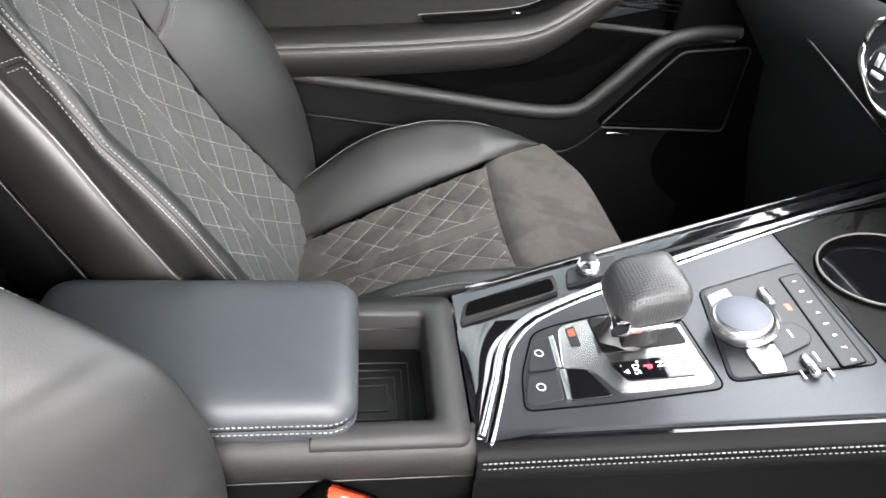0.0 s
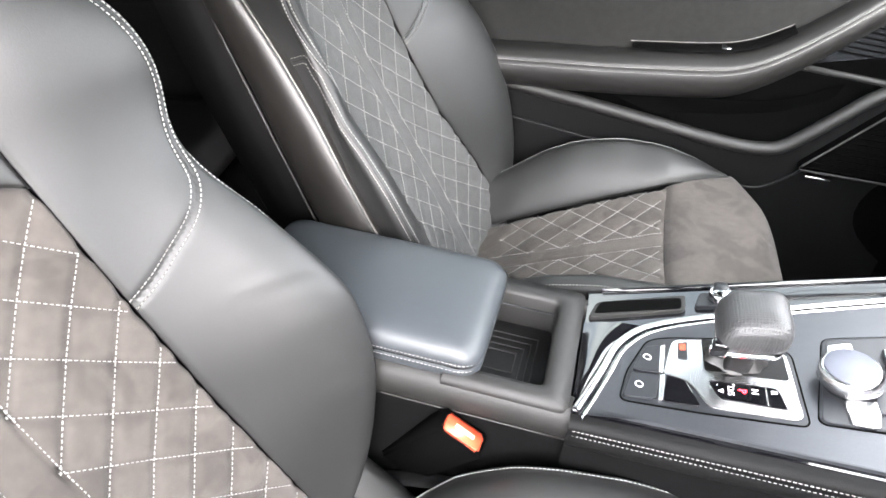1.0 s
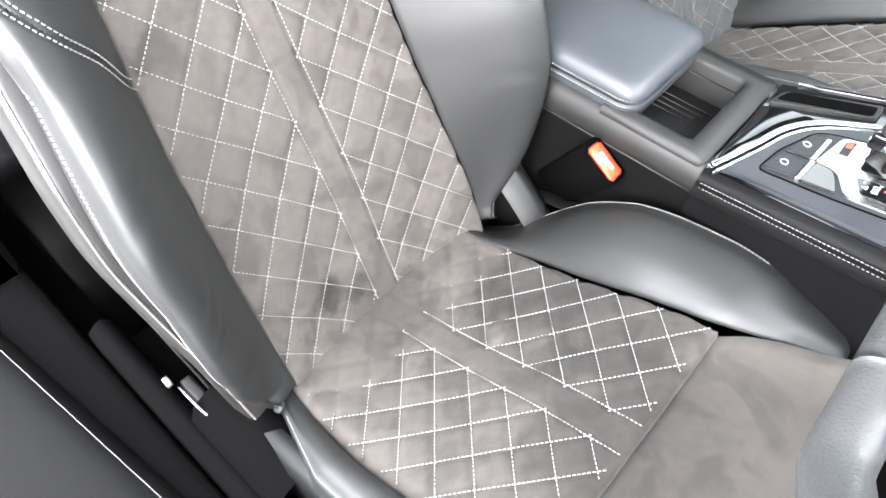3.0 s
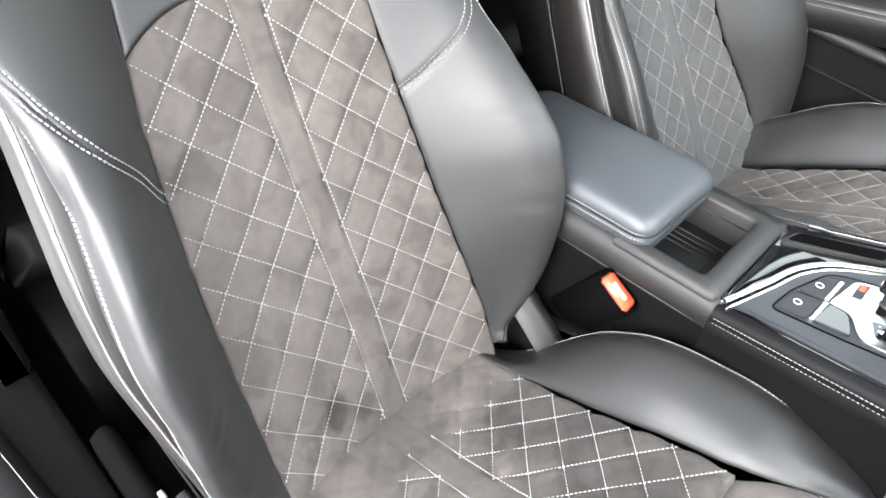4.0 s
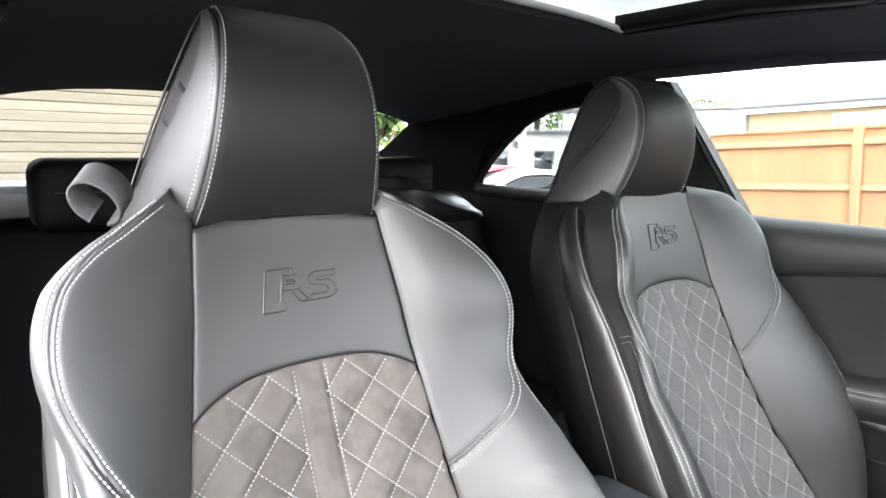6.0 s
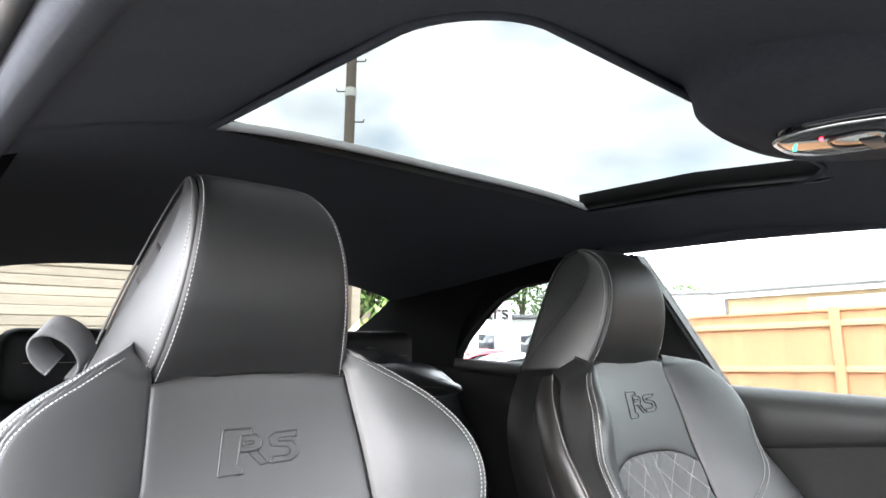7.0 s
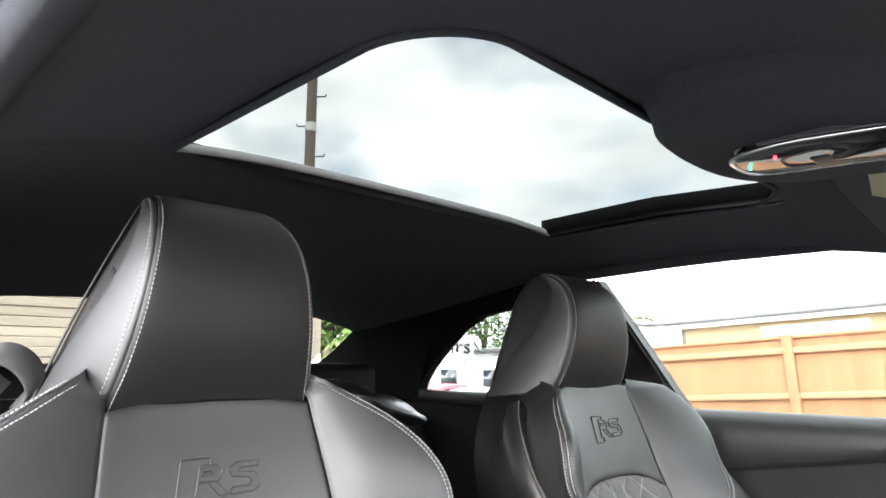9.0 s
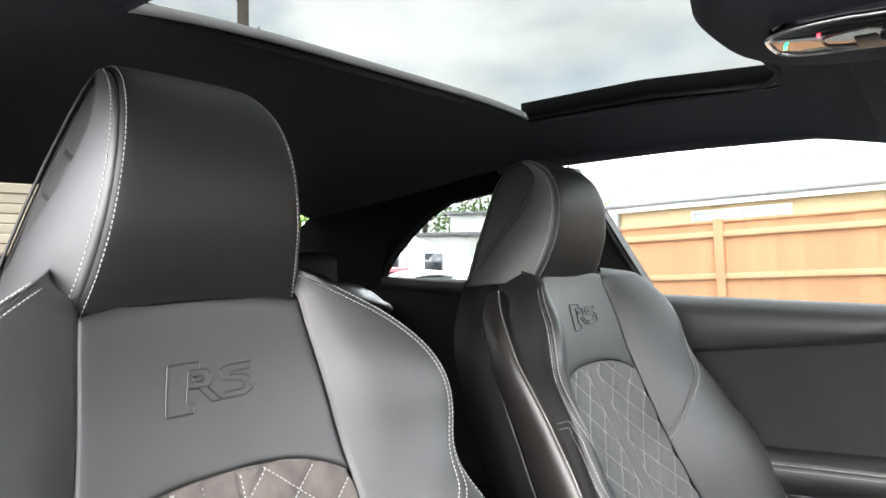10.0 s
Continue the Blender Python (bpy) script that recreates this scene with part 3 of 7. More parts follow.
    panel("backrest_insert", insert_at(u, z), (1, 0, 0.4), M_suede if yc < 0 else M_suede_cool, seat, "diamond-quilted suede with a plain middle strip",
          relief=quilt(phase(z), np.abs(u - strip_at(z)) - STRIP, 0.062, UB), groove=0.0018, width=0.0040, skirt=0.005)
    lines = []
    for half in (-1, 1):
        for way in (-1, 1):
            for k in range(-8, 16):
                uu = np.linspace(0.0, 0.20, 110)
                f = k + way * uu / UB
                zl = z_of_phase(f)
                ul = half * (uu + STRIP) + strip_at(np.clip(zl, 0.40, 1.17))
                ok = (f > rows_z[0][1] + 0.02) & (f < rows_z[-1][1] - 0.02) & (zl > z_low + 0.03)
                ok &= (np.abs(ul) < np.where(ul < 0, A_side[-1](zl), A_side[1](zl)) - 0.004) & (zl < z_cap(ul) - 0.004)
                if ok.sum() > 6:
                    lines.append(surface_line(insert_at, ul[ok], zl[ok], -0.0028))
        zl = np.linspace(z_low, 0.962, 80)
        lines.append(surface_line(insert_at, strip_at(zl) + half * (STRIP + 0.0022), zl, -0.0016))
    stitching(lines, seat)

    # plain panel between the shoulders, with its embossed mark
    z_neck = lambda u: 1.118 + 0.014 * (1 - (u / 0.115) ** 2)
    p, q = np.meshgrid(np.linspace(-1, 1, 60), np.linspace(0, 1, 40), indexing="ij")
    low = z_cap(side_u(p, np.full(p.shape, 0.935)))
    z = low + (z_neck(p * 0.115) - low) * q
    panel("shoulder_panel", insert_at(side_u(p, z), z), (1, 0, 0.4), M_leather, seat, "plain black leather", groove=0.002, width=0.0045, skirt=0.004)
    mark = []
    def run(pts):
        pts = resample(np.array(pts, float), 0.002)
        mark.append(surface_line(insert_at, pts[:, 0], pts[:, 1], 0.0006))
    run([(-0.009, 1.062), (-0.007, 1.070), (-0.040, 1.070), (-0.050, 1.026), (-0.023, 1.026), (-0.021, 1.034)])
    shift = lambda pts, x0, a, b: [(b + a * (x - x0), z) for x, z in pts]
    run(shift([(-0.014, 1.034), (-0.007, 1.063), (0.010, 1.063), (0.014, 1.057), (0.012, 1.050), (0.008, 1.047), (-0.010, 1.047)], -0.014, 1.12, -0.028))
    run(shift([(-0.001, 1.047), (0.010, 1.033), (0.019, 1.033), (0.008, 1.047)], -0.014, 1.12, -0.028))
    run(shift([(-0.004, 1.057), (0.006, 1.057), (0.005, 1.053), (-0.005, 1.053), (-0.004, 1.057)], -0.014, 1.12, -0.028))
    run(shift([(0.050, 1.063), (0.028, 1.063), (0.021, 1.058), (0.023, 1.050), (0.039, 1.047), (0.041, 1.043), (0.038, 1.039), (0.022, 1.039), (0.020, 1.033), (0.041, 1.033), (0.048, 1.038), (0.048, 1.047), (0.044, 1.052), (0.030, 1.054), (0.031, 1.057), (0.048, 1.057), (0.050, 1.063)], 0.020, 1.2, 0.010))
    for line in mark:
        tube("emblem_line", line[:, :3], 0.0011, M_leather, seat, "raised line of an embossed emblem", sides=6)

    # bolsters, upper wings, side covers
    for side in (-1, 1):
        fn = lambda w, z, side=side: bolster(w, z, side)
        # one double seam climbs from the insert to the wing's edge and follows it up to the headrest
        if yc * side < 0:
            keys = [(-0.01, 0.819), (0.10, 0.833), (0.20, 0.851), (0.30, 0.872), (0.38, 0.893), (0.425, 0.922), (0.440, 0.960), (0.440, 1.00), (0.430, 1.05), (0.41, 1.10), (0.38, 1.148)]
        else:
            keys = [(-0.01, 0.816), (0.06, 0.829), (0.16, 0.857), (0.26, 0.884), (0.35, 0.911), (0.41, 0.938), (0.445, 0.968), (0.452, 1.00), (0.440, 1.045), (0.42, 1.10), (0.37, 1.148)]
        if yc * side < 0 < yc:
            keys = [(-0.01, 0.819), (0.15, 0.842), (0.30, 0.868), (0.42, 0.893), (0.50, 0.922), (0.535, 0.955), (0.545, 1.00), (0.545, 1.05), (0.54, 1.095)]
        seam = curve(keys, 220)
        zb = 0.468
        w, z = np.meshgrid(np.concatenate([np.linspace(0, 0.56, 130), np.linspace(0.565, 1, 40)]), np.linspace(zb, 1.185, 255), indexing="ij")
        P, line = fn(w, z), fn(seam[:, 0], seam[:, 1])
        gap = np.full(w.shape, 1.0)
        for c in line[::2]:
            gap = np.minimum(gap, np.linalg.norm(P - c, axis=-1))
        fold = 0.0022 * np.exp(-((z - 0.885) / 0.030) ** 2) * np.sin(w * 30 + 60 * z) * np.exp(-((w - 0.54) / 0.10) ** 2)
        crease = 0.0006 * np.sin(150 * z + 18 * w + 3 * np.sin(40 * z)) * np.exp(-((w - 0.30) / 0.12) ** 2) * np.exp(-((z - 0.70) / 0.10) ** 2) * np.sin(23 * z + 9 * w) ** 2
        dip = -0.0024 * np.exp(-(gap / 0.0020) ** 2) - 0.0010 * np.exp(-((gap - 0.0045) / 0.0016) ** 2)
        Q = pillow(P, (0.6, side, 0.3), groove=0.0018, width=0.0040, sides="023", relief=(fold + crease) * (tall == 1) + dip, skirt=0.005)
        rows, cols = Q.shape[:2]
        # the wing lies above the seam and inside its upright run
        wing = (w < np.interp(z, seam[:, 1], seam[:, 0])) & (z > np.interp(w, seam[:140, 0], seam[:140, 1]))
        wing = np.pad(wing, 1, mode="edge")
        faces = grid_faces(rows, cols)
        upper = wing.ravel()[faces].sum(1) >= 3
        for name, pick, text in (("side_bolster", ~upper, "smooth black leather with light creases"), ("shoulder_wing", upper, "smooth black leather inside a double seam")):
            used, flat = np.unique(faces[pick], return_inverse=True)
            from_arrays(name, Q.reshape(-1, 3)[used], flat.reshape(-1, 4), M_leather_soft, seat, text)
        lines = []
        for off in (0.0045, -0.0045):
            ws, zs = beside(fn, seam[:, 0], seam[:, 1], off)
            keep = (ws > 0.005) & (zs < 1.150)
            lines.append(surface_line(fn, ws[keep], zs[keep], -0.0003, (0.6, side, 0.3)))
        # curved double seam of the cover on the bolster's flank
        path = curve([(0.51, 0.052), (0.56, 0.078), (0.62, 0.096), (0.69, 0.108), (0.76, 0.109), (0.82, 0.099), (0.868, 0.083), (0.900, 0.068), (0.918, 0.052), (0.922, 0.036)], 160)
        if tall < 1:
            cover = curve([(0.78, 0.902), (0.70, 0.899), (0.63, 0.884), (0.560, 0.86), (0.51, 0.82), (0.49, 0.75), (0.49, 0.65), (0.52, 0.56), (0.55, 0.50)], 160)
        else:
            wg = np.linspace(0.52, 1.0, 97)
            ws = np.array([np.interp(-d, -bolster(wg, np.full(97, zk), side, True), wg) for zk, d in zip(path[:, 0], path[:, 1])])
            ker = np.hanning(23); ker /= ker.sum()
            cover = np.stack([np.convolve(np.pad(ws, 11, mode="reflect", reflect_type="odd"), ker, "valid"), path[:, 0]], 1)
        tube("cover_seam", surface_line(fn, cover[:, 0], cover[:, 1], -0.0004, (0.2, side, 0.1))[:, :3], 0.0008, M_leather_shaded, seat, "dark line of a sewn seam", sides=6)
        for off in (0.0045, -0.0045):
            wo, zo = beside(fn, cover[:, 0], cover[:, 1], off)
            lines.append(surface_line(fn, wo, zo, 0.0002, (0.2, side, 0.1)))
        stitching(lines, seat)
        # satin side trim, its front edge's highlight painted as a pale tube, and the piping behind it
        zt = np.linspace(0.46, 1.115, 70)
        ut = smooth_interp(zt, (0.46, 0.55, 0.60, 0.70, 0.77, 0.85, 0.915, 0.95, 1.0, 1.05, 1.09, 1.115), (0.256, 0.264, 0.272, 0.284, 0.280, 0.268, 0.258, 0.256, 0.252, 0.232, 0.190, 0.154))
        fore = smooth_interp(zt, (0.46, 0.70, 0.78, 0.84, 0.90, 0.96, 1.05, 1.115), (0.040, 0.052, 0.052, 0.045, 0.036, 0.022, 0.004, -0.050))
        if tall < 1:
            fore = smooth_interp(zt, (0.46, 0.70, 0.84, 0.96, 1.05, 1.115), (0.026, 0.032, 0.026, 0.008, -0.018, -0.062))
        aft = smooth_interp(zt, (0.46, 0.70, 0.90, 1.04, 1.115), (-0.048, -0.046, -0.046, -0.060, -0.100))
        rows = []
        for f, o in ((0.04, -0.030), (-0.02, -0.008), (0.0, -0.002), (0.04, 0.001), (0.30, 0.004), (0.60, 0.003), (0.90, -0.002), (0.98, -0.006), (1.0, -0.03)):
            rows.append(back_at(side * (ut + o), zt, fore * (1 - f) + aft * f))
        sheet("side_trim", np.array(rows), M_flank, seat, "satin dark grey-brown flank trim")
        tube("edge_highlight", back_at(side * (ut - 0.0035), zt, fore + 0.001), 0.0012, M_satin, seat, "thin pale tube for the trim edge's highlight", sides=6)
        zt = np.linspace(0.46, 1.106, 60)
        ut = smooth_interp(zt, (0.46, 0.70, 0.90, 1.0, 1.06, 1.106), (0.262, 0.280, 0.256, 0.246, 0.212, 0.156))
        tube("piping", back_at(side * ut, zt, smooth_interp(zt, (0.46, 0.98, 1.04, 1.106), (-0.050, -0.050, -0.065, -0.108))), 0.0016, M_flank, seat, sides=6)

    # shell behind
    zt = np.linspace(0.44, 1.30, 60)
    bb = smooth_interp(zt, (0.44, 0.6, 0.7, 0.9, 1.0, 1.06, 1.1, 1.15, 1.2, 1.25, 1.3), (0.250, 0.258, 0.262, 0.246, 0.226, 0.196, 0.158, 0.122, 0.094, 0.074, 0.050))
    deep = smooth_interp(zt, (0.44, 1.0, 1.12, 1.22, 1.30), (1.0, 1.0, 0.92, 0.80, 0.60))
    px = np.where(zt < 1.117, prof(np.minimum(zt, 1.117)), prof(np.array(1.117)) - 0.02 * (zt - 1.117))
    rows = []
    for fu, d in ((-0.84, 0.005), (-0.90, -0.022), (-0.93, -0.055), (-0.97, -0.095), (-1.0, -0.145), (-0.6, -0.172), (0, -0.178), (0.6, -0.172), (1.0, -0.145), (0.97, -0.095), (0.93, -0.055), (0.90, -0.022), (0.84, 0.005)):
        rows.append(np.stack([px + d * deep, yc + fu * bb, zt], -1))
    sheet("back_shell", np.array(rows), M_plastic, seat, "black moulded shell")

    # headrest: front face over the top, two flanks
    nx, nz = float(prof(np.array(1.118))) + rest[0], 1.116 + rest[2]
    hy, hs = yc + rest[1], rest[3]
    loop = [(nx + a, nz + b * hs) for a, b in ((0, 0), (0.019, 0.042), (0.033, 0.092), (0.034, 0.150), (0.016, 0.198), (-0.022, 0.228), (-0.066, 0.235), (-0.106, 0.198), (-0.118, 0.11), (-0.128, -0.01))]
    halfw = [0.1150, 0.107, 0.100, 0.092, 0.083, 0.073, 0.067, 0.076, 0.110, 0.148]
    R = curve([(*a, b) for a, b in zip(loop, halfw)], 110)
    cx, cz = nx - 0.045, nz + 0.09
    p = np.sin(np.linspace(-np.pi / 2, np.pi / 2, 61))
    dirx, dirz = R[:, 0] - cx, R[:, 1] - cz
    ln = np.hypot(dirx, dirz); dirx, dirz = dirx / ln, dirz / ln

    def face_at(p):
        """The row of the headrest's front at p of its half width, over the top to the back."""
        sink = 0.0045 * np.abs(p) ** 14 + 0.0012 * p ** 2
        return np.stack([R[:, 0] - sink * dirx, hy + p * R[:, 2], R[:, 1] - sink * dirz + 0.010 * np.exp(-(np.linspace(0, 1, 110) / 0.1) ** 2) * (1 - p * p)], -1)
    F = np.array([face_at(k) for k in p])
    panel("headrest", F, (1, 0, 1), M_leather_shaded, seat, "black leather with shade put into its colour", groove=0.0020, width=0.0028, sides="01", skirt=0.004)
    lines = []
    radial = np.stack([dirx, 0 * dirx, dirz], -1)
    for side in (-1, 1):
        line = np.array([face_at(side * (1 - 0.0052 / R[k, 2]))[k] for k in range(110)])
        lines.append(np.concatenate([line + radial * 0.0002, radial + np.array([0, 0.3 * side, 0])], -1)[:70])
        q = np.linspace(0, 0.985, 80)
        edge = F[0 if side < 0 else 60]
        front = np.stack([np.interp(q * 0.60, np.linspace(0, 1, 110), edge[:, k]) for k in range(3)], -1)
        back = np.stack([np.interp(1 - q * 0.40, np.linspace(0, 1, 110), edge[:, k]) for k in range(3)], -1)
        r = np.linspace(0, 1, 64)
        G = front[None] * (1 - r)[:, None, None] + back[None] * r[:, None, None]
        bulge = 0.014 * np.sin(np.pi * r) ** 0.62
        brim = smooth_interp(q, (0, 0.08, 0.25, 0.45, 0.62, 0.74, 0.82, 0.88, 1.0), (1.10, 0.92, 0.68, 0.48, 0.38, 0.42, 0.58, 0.95, 1.5))
        fall = np.clip((r[:, None] - brim[None]) / 0.14 + 0.5, 0, 1)
        dent = fall ** 2 * (3 - 2 * fall)
        G[..., 1] += side * (bulge[:, None] * np.sin(np.pi * np.clip(q * 0.80 + 0.20, 0, 1))[None] ** 0.5 - 0.012 * dent * (1 - 0.6 * r[:, None] ** 8))
        panel("headrest_flank", G, (0, side, 0), M_leather_soft, seat, "smooth black leather with a shallow hollow", groove=0.0020, width=0.0028, sides="0", skirt=0.003)

        def on_flank(rr, qq, lift):
            i, j = np.clip(np.array(rr), 0, 1) * 63, np.clip(np.array(qq) / 0.985, 0, 1) * 79
            i0, j0 = np.minimum(i.astype(int), 62), np.minimum(j.astype(int), 78)
            fi, fj = (i - i0)[:, None], (j - j0)[:, None]
            c = (G[i0, j0] * (1 - fi) + G[i0 + 1, j0] * fi) * (1 - fj) + (G[i0, j0 + 1] * (1 - fi) + G[i0 + 1, j0 + 1] * fi) * fj
            return c + np.array([0, side * lift, 0])
        depth = np.linalg.norm(front - back, axis=1)
        keep = depth > 0.03
        line = on_flank((0.0075 / np.maximum(depth, 0.02))[keep], q[keep], 0.0002)
        lines.append(np.concatenate([line, np.tile(np.array([0.5, side, 0.1]), (len(line), 1))], -1))
        inner = (brim < 0.98)
        tube("hollow_piping", on_flank(brim[inner], q[inner], 0.0002), 0.0009, M_flank, seat, "dark piping round the hollow", sides=6)
        tube("back_piping", back[2:70] + np.array([0.002, side * 0.002, 0]), 0.0018, M_leather_shaded, seat, "dark piping along the shell", sides=6)
        if side * yc > 0 and yc < 0:
            # sewn-in tag in the hollow
            rr, qq = np.meshgrid(np.linspace(0.68, 0.95, 8), np.linspace(0.30, 0.45, 8), indexing="ij")
            patch = on_flank((rr - 0.5 * (qq - 0.28)).ravel(), qq.ravel(), 0.0016).reshape(8, 8, 3)
            panel("tag", patch, (0, side, 0), M_leather, seat, "small leather tag", groove=0.001, width=0.003, skirt=0.002)
    stitching(lines, seat)

    # cushion
    wl, wr, mid, CV, CU, first, ridge = cushion
    ck = np.array(cushion_keys, float)
    ZC = lambda x: smooth_interp(x, ck[:, 0], ck[:, 1])
    AC_side = {-1: (lambda x: smooth_interp(x, *zip(*wl))), 1: (lambda x: smooth_interp(x, *zip(*wr)))}

    def cushion_at(u, x):
        return np.stack(np.broadcast_arrays(x, yc + u, ZC(x) + dish * ((u - mid) / 0.17) ** 2), -1)
    p, x = np.meshgrid(np.linspace(-1, 1, 100), np.linspace(-0.24, 0.146, 110), indexing="ij")
    u = p * np.where(p < 0, AC_side[-1](x), AC_side[1](x))
    fade = 0.35 + 0.65 * np.clip((x + 0.15) / 0.04, 0, 1)
    crumple = 0.0014 * np.sin(95 * x + 40 * u) * np.exp(-((x + 0.03) / 0.07) ** 2 - ((u - mid - 0.05) / 0.07) ** 2)
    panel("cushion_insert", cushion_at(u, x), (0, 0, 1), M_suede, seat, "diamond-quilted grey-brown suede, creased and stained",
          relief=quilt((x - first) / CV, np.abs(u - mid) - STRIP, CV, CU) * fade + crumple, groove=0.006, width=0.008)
    lines = []
    for half in (-1, 1):
        for way in (-1, 1):
            for k in range(-9, 12):
                uu = np.linspace(0, 0.20, 110)
                xl, ul = (k + way * uu / CU) * CV + first, half * (uu + STRIP) + mid
                xc = np.clip(xl, -0.24, 0.146)
                ok = (xl > -0.152 - 0.012 * (k % 3)) & (xl < 0.141) & (np.abs(ul) < np.where(ul < 0, AC_side[-1](xc), AC_side[1](xc)) - 0.004)
                if ok.sum() > 6:
                    lines.append(surface_line(cushion_at, ul[ok], xl[ok], -0.0026, (0, 0, 1)))
        xl = np.linspace(-0.15, 0.142, 70)
        lines.append(surface_line(cushion_at, np.full(70, mid + half * (STRIP + 0.0022)), xl, -0.0014, (0, 0, 1)))
    # bolsters of the cushion
    zf = float(ZC(np.array(0.146))) + dish
    for side in (-1, 1):
        outer, ridge_keys = ridge[0 if side < 0 else 1]
        ZR = lambda x, keys=ridge_keys: smooth_interp(x, *zip(*keys))

        def flank(x, w, side=side, outer=outer, ZR=ZR):
            xc = np.clip(x, -0.24, 0.146)
            a = AC_side[side](xc) + 0.50 * 0.02 * np.log1p(np.exp((x - 0.150) / 0.02))
            inner = ZC(xc) + dish * ((side * a - mid) / 0.17) ** 2
            ze = np.where(x < 0.146, inner, inner + 0.004 * np.clip((x - 0.146) / 0.06, 0, 1) - 0.012 * np.clip((x - 0.21) / 0.06, 0, 1))
            zr, o = ZR(x), outer + 0.006 * np.clip((x - 0.05) / 0.2, 0, 1) - 0.045 * np.clip((-0.08 - x) / 0.14, 0, 1)
            o = np.maximum(o, a + 0.016)
            puff = 0.010 * np.clip((x + 0.16) / 0.08, 0, 1)
            cu = np.stack([a, a + 0.30 * (o - a), a + 0.66 * (o - a), a + 0.90 * (o - a), o + 0.004, o + 0.012, o + 0.014])
            cz = np.stack([ze, ze + 0.45 * (zr - ze) + puff, ze + 0.88 * (zr - ze) + 0.8 * puff, zr, zr - 0.012, zr - 0.08, zr - 0.17])
            t = w * 6
            i = np.clip(t.astype(int), 0, 5); f = t - i
            def cat(c):
                e = np.concatenate([2 * c[:1] - c[1:2], c, 2 * c[-1:] - c[-2:-1]])
                g = lambda k: np.take_along_axis(e, (i + k)[None], 0)[0]
                p0, p1, p2, p3 = g(0), g(1), g(2), g(3)
                return 0.5 * (2 * p1 + (p2 - p0) * f + (2 * p0 - 5 * p1 + 4 * p2 - p3) * f ** 2 + (3 * p1 - p0 - 3 * p2 + p3) * f ** 3)
            return np.stack([x, yc + side * cat(cu), cat(cz)], -1)
        x, w = np.meshgrid(np.linspace(-0.25, 0.266, 90), np.linspace(0, 1, 48), indexing="ij")
        panel("cushion_bolster", flank(x, w), (0, side * 0.6, 1), M_leather_soft, seat, "smooth black leather", groove=0.004, width=0.008, sides="012", skirt=0.005)
        xl = np.linspace(-0.17, 0.265, 130)
        lines.append(surface_line(flank, xl, np.full(130, 0.56), 0.0004, (0, side, 1)))
    # thigh pad
    pad = curve([(0.147, zf - 0.022), (0.185, zf - 0.004), (0.245, zf + 0.004), (0.297, zf - 0.001), (0.332, zf - 0.024), (0.350, zf - 0.065), (0.348, zf - 0.15)], 60)
    hw = smooth_interp(np.linspace(0, 1, 60), (0, 0.17, 0.4, 0.55, 0.8, 1.0), (0.166, 0.186, 0.225, 0.238, 0.234, 0.216))
    p = np.linspace(-1, 1, 70)[:, None]
    drop = np.abs(p) ** 6
    P = np.stack([pad[:, 0][None] - 0.030 * np.abs(p) ** 4 * np.clip((np.arange(60) - 26) / 20, 0, 1)[None],
                  yc + mid + p * hw[None], pad[:, 1][None] + 0.010 * p ** 2 * np.exp(-(np.arange(60) / 16.0) ** 2)[None] - 0.05 * drop * np.clip((np.arange(60) - 24) / 10, 0, 1)[None]], -1)
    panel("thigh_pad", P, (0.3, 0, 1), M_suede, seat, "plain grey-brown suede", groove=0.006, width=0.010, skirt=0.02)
    stitching(lines, seat)

    # base, rails, side covers
    box("seat_base", (-0.30, yc - 0.215, 0.24), (0.26, yc + 0.215, 0.385), M_plastic, seat, "black plastic", bevel=0.02)
    for side in (-1, 1):
        rows = []
        for xx in np.linspace(-0.34, 0.30, 20):
            zt = 0.31 + 0.21 * math.sin(math.pi * min(1, max(0, (xx + 0.34) / 0.64))) ** 0.5
            rows.append([(xx, yc + side * y, zo) for y, zo in ((0.225, 0.25), (0.262, 0.27), (0.268, zt - 0.03), (0.258, zt), (0.240, zt - 0.006))])
        loft("side_cover", rows, M_plastic, seat, "dark grey plastic side cover")
        box("rail", (-0.36, yc + side * 0.17 - 0.025, 0.18), (0.36, yc + side * 0.17 + 0.025, 0.245), M_plastic, seat, bevel=0.006)
    # hinge cover between backrest and cushion, on the console's side and the door's
    for side in (-1, 1):
        rows = []
        for t in np.linspace(0, 1, 14):
            if side * yc > 0 and yc < 0:
                xx, z0 = -0.275 + 0.165 * t, 0.470 + 0.014 * math.sin(math.pi * t)
                section = ((0.215, z0 - 0.03), (0.236, z0 + 0.004), (0.262, z0 + 0.006), (0.292, z0 - 0.006), (0.302, z0 - 0.03), (0.304, 0.36))
            else:
                xx, z0 = -0.29 + 0.165 * t, 0.600 - 0.115 * t + 0.015 * math.sin(math.pi * t)
                section = ((0.195, z0 - 0.03), (0.215, z0), (0.238, z0 - 0.008), (0.244, z0 - 0.03), (0.246, z0 - 0.05), (0.246, 0.36))
            rows.append([(xx, yc + side * o, zo) for o, zo in section])
        # the door-side cover takes the shade-darkened plastic
        loft("hinge_cover", rows, M_hinge if side * yc < 0 else M_shade_black, seat, "satin grey plastic hinge cover")
    if yc < 0:
        # long rail trim beside the cushion
        rows = [[(xx, yc - o, zo) for o, zo in ((0.286, 0.36), (0.292, 0.412), (0.301, 0.423), (0.311, 0.424), (0.325, 0.412), (0.330, 0.36), (0.330, 0.26))] for xx in np.linspace(-0.50, 0.02, 16)]
        loft("rail_trim", rows, M_shade_black, seat, "long dark plastic rail trim")
    return seat


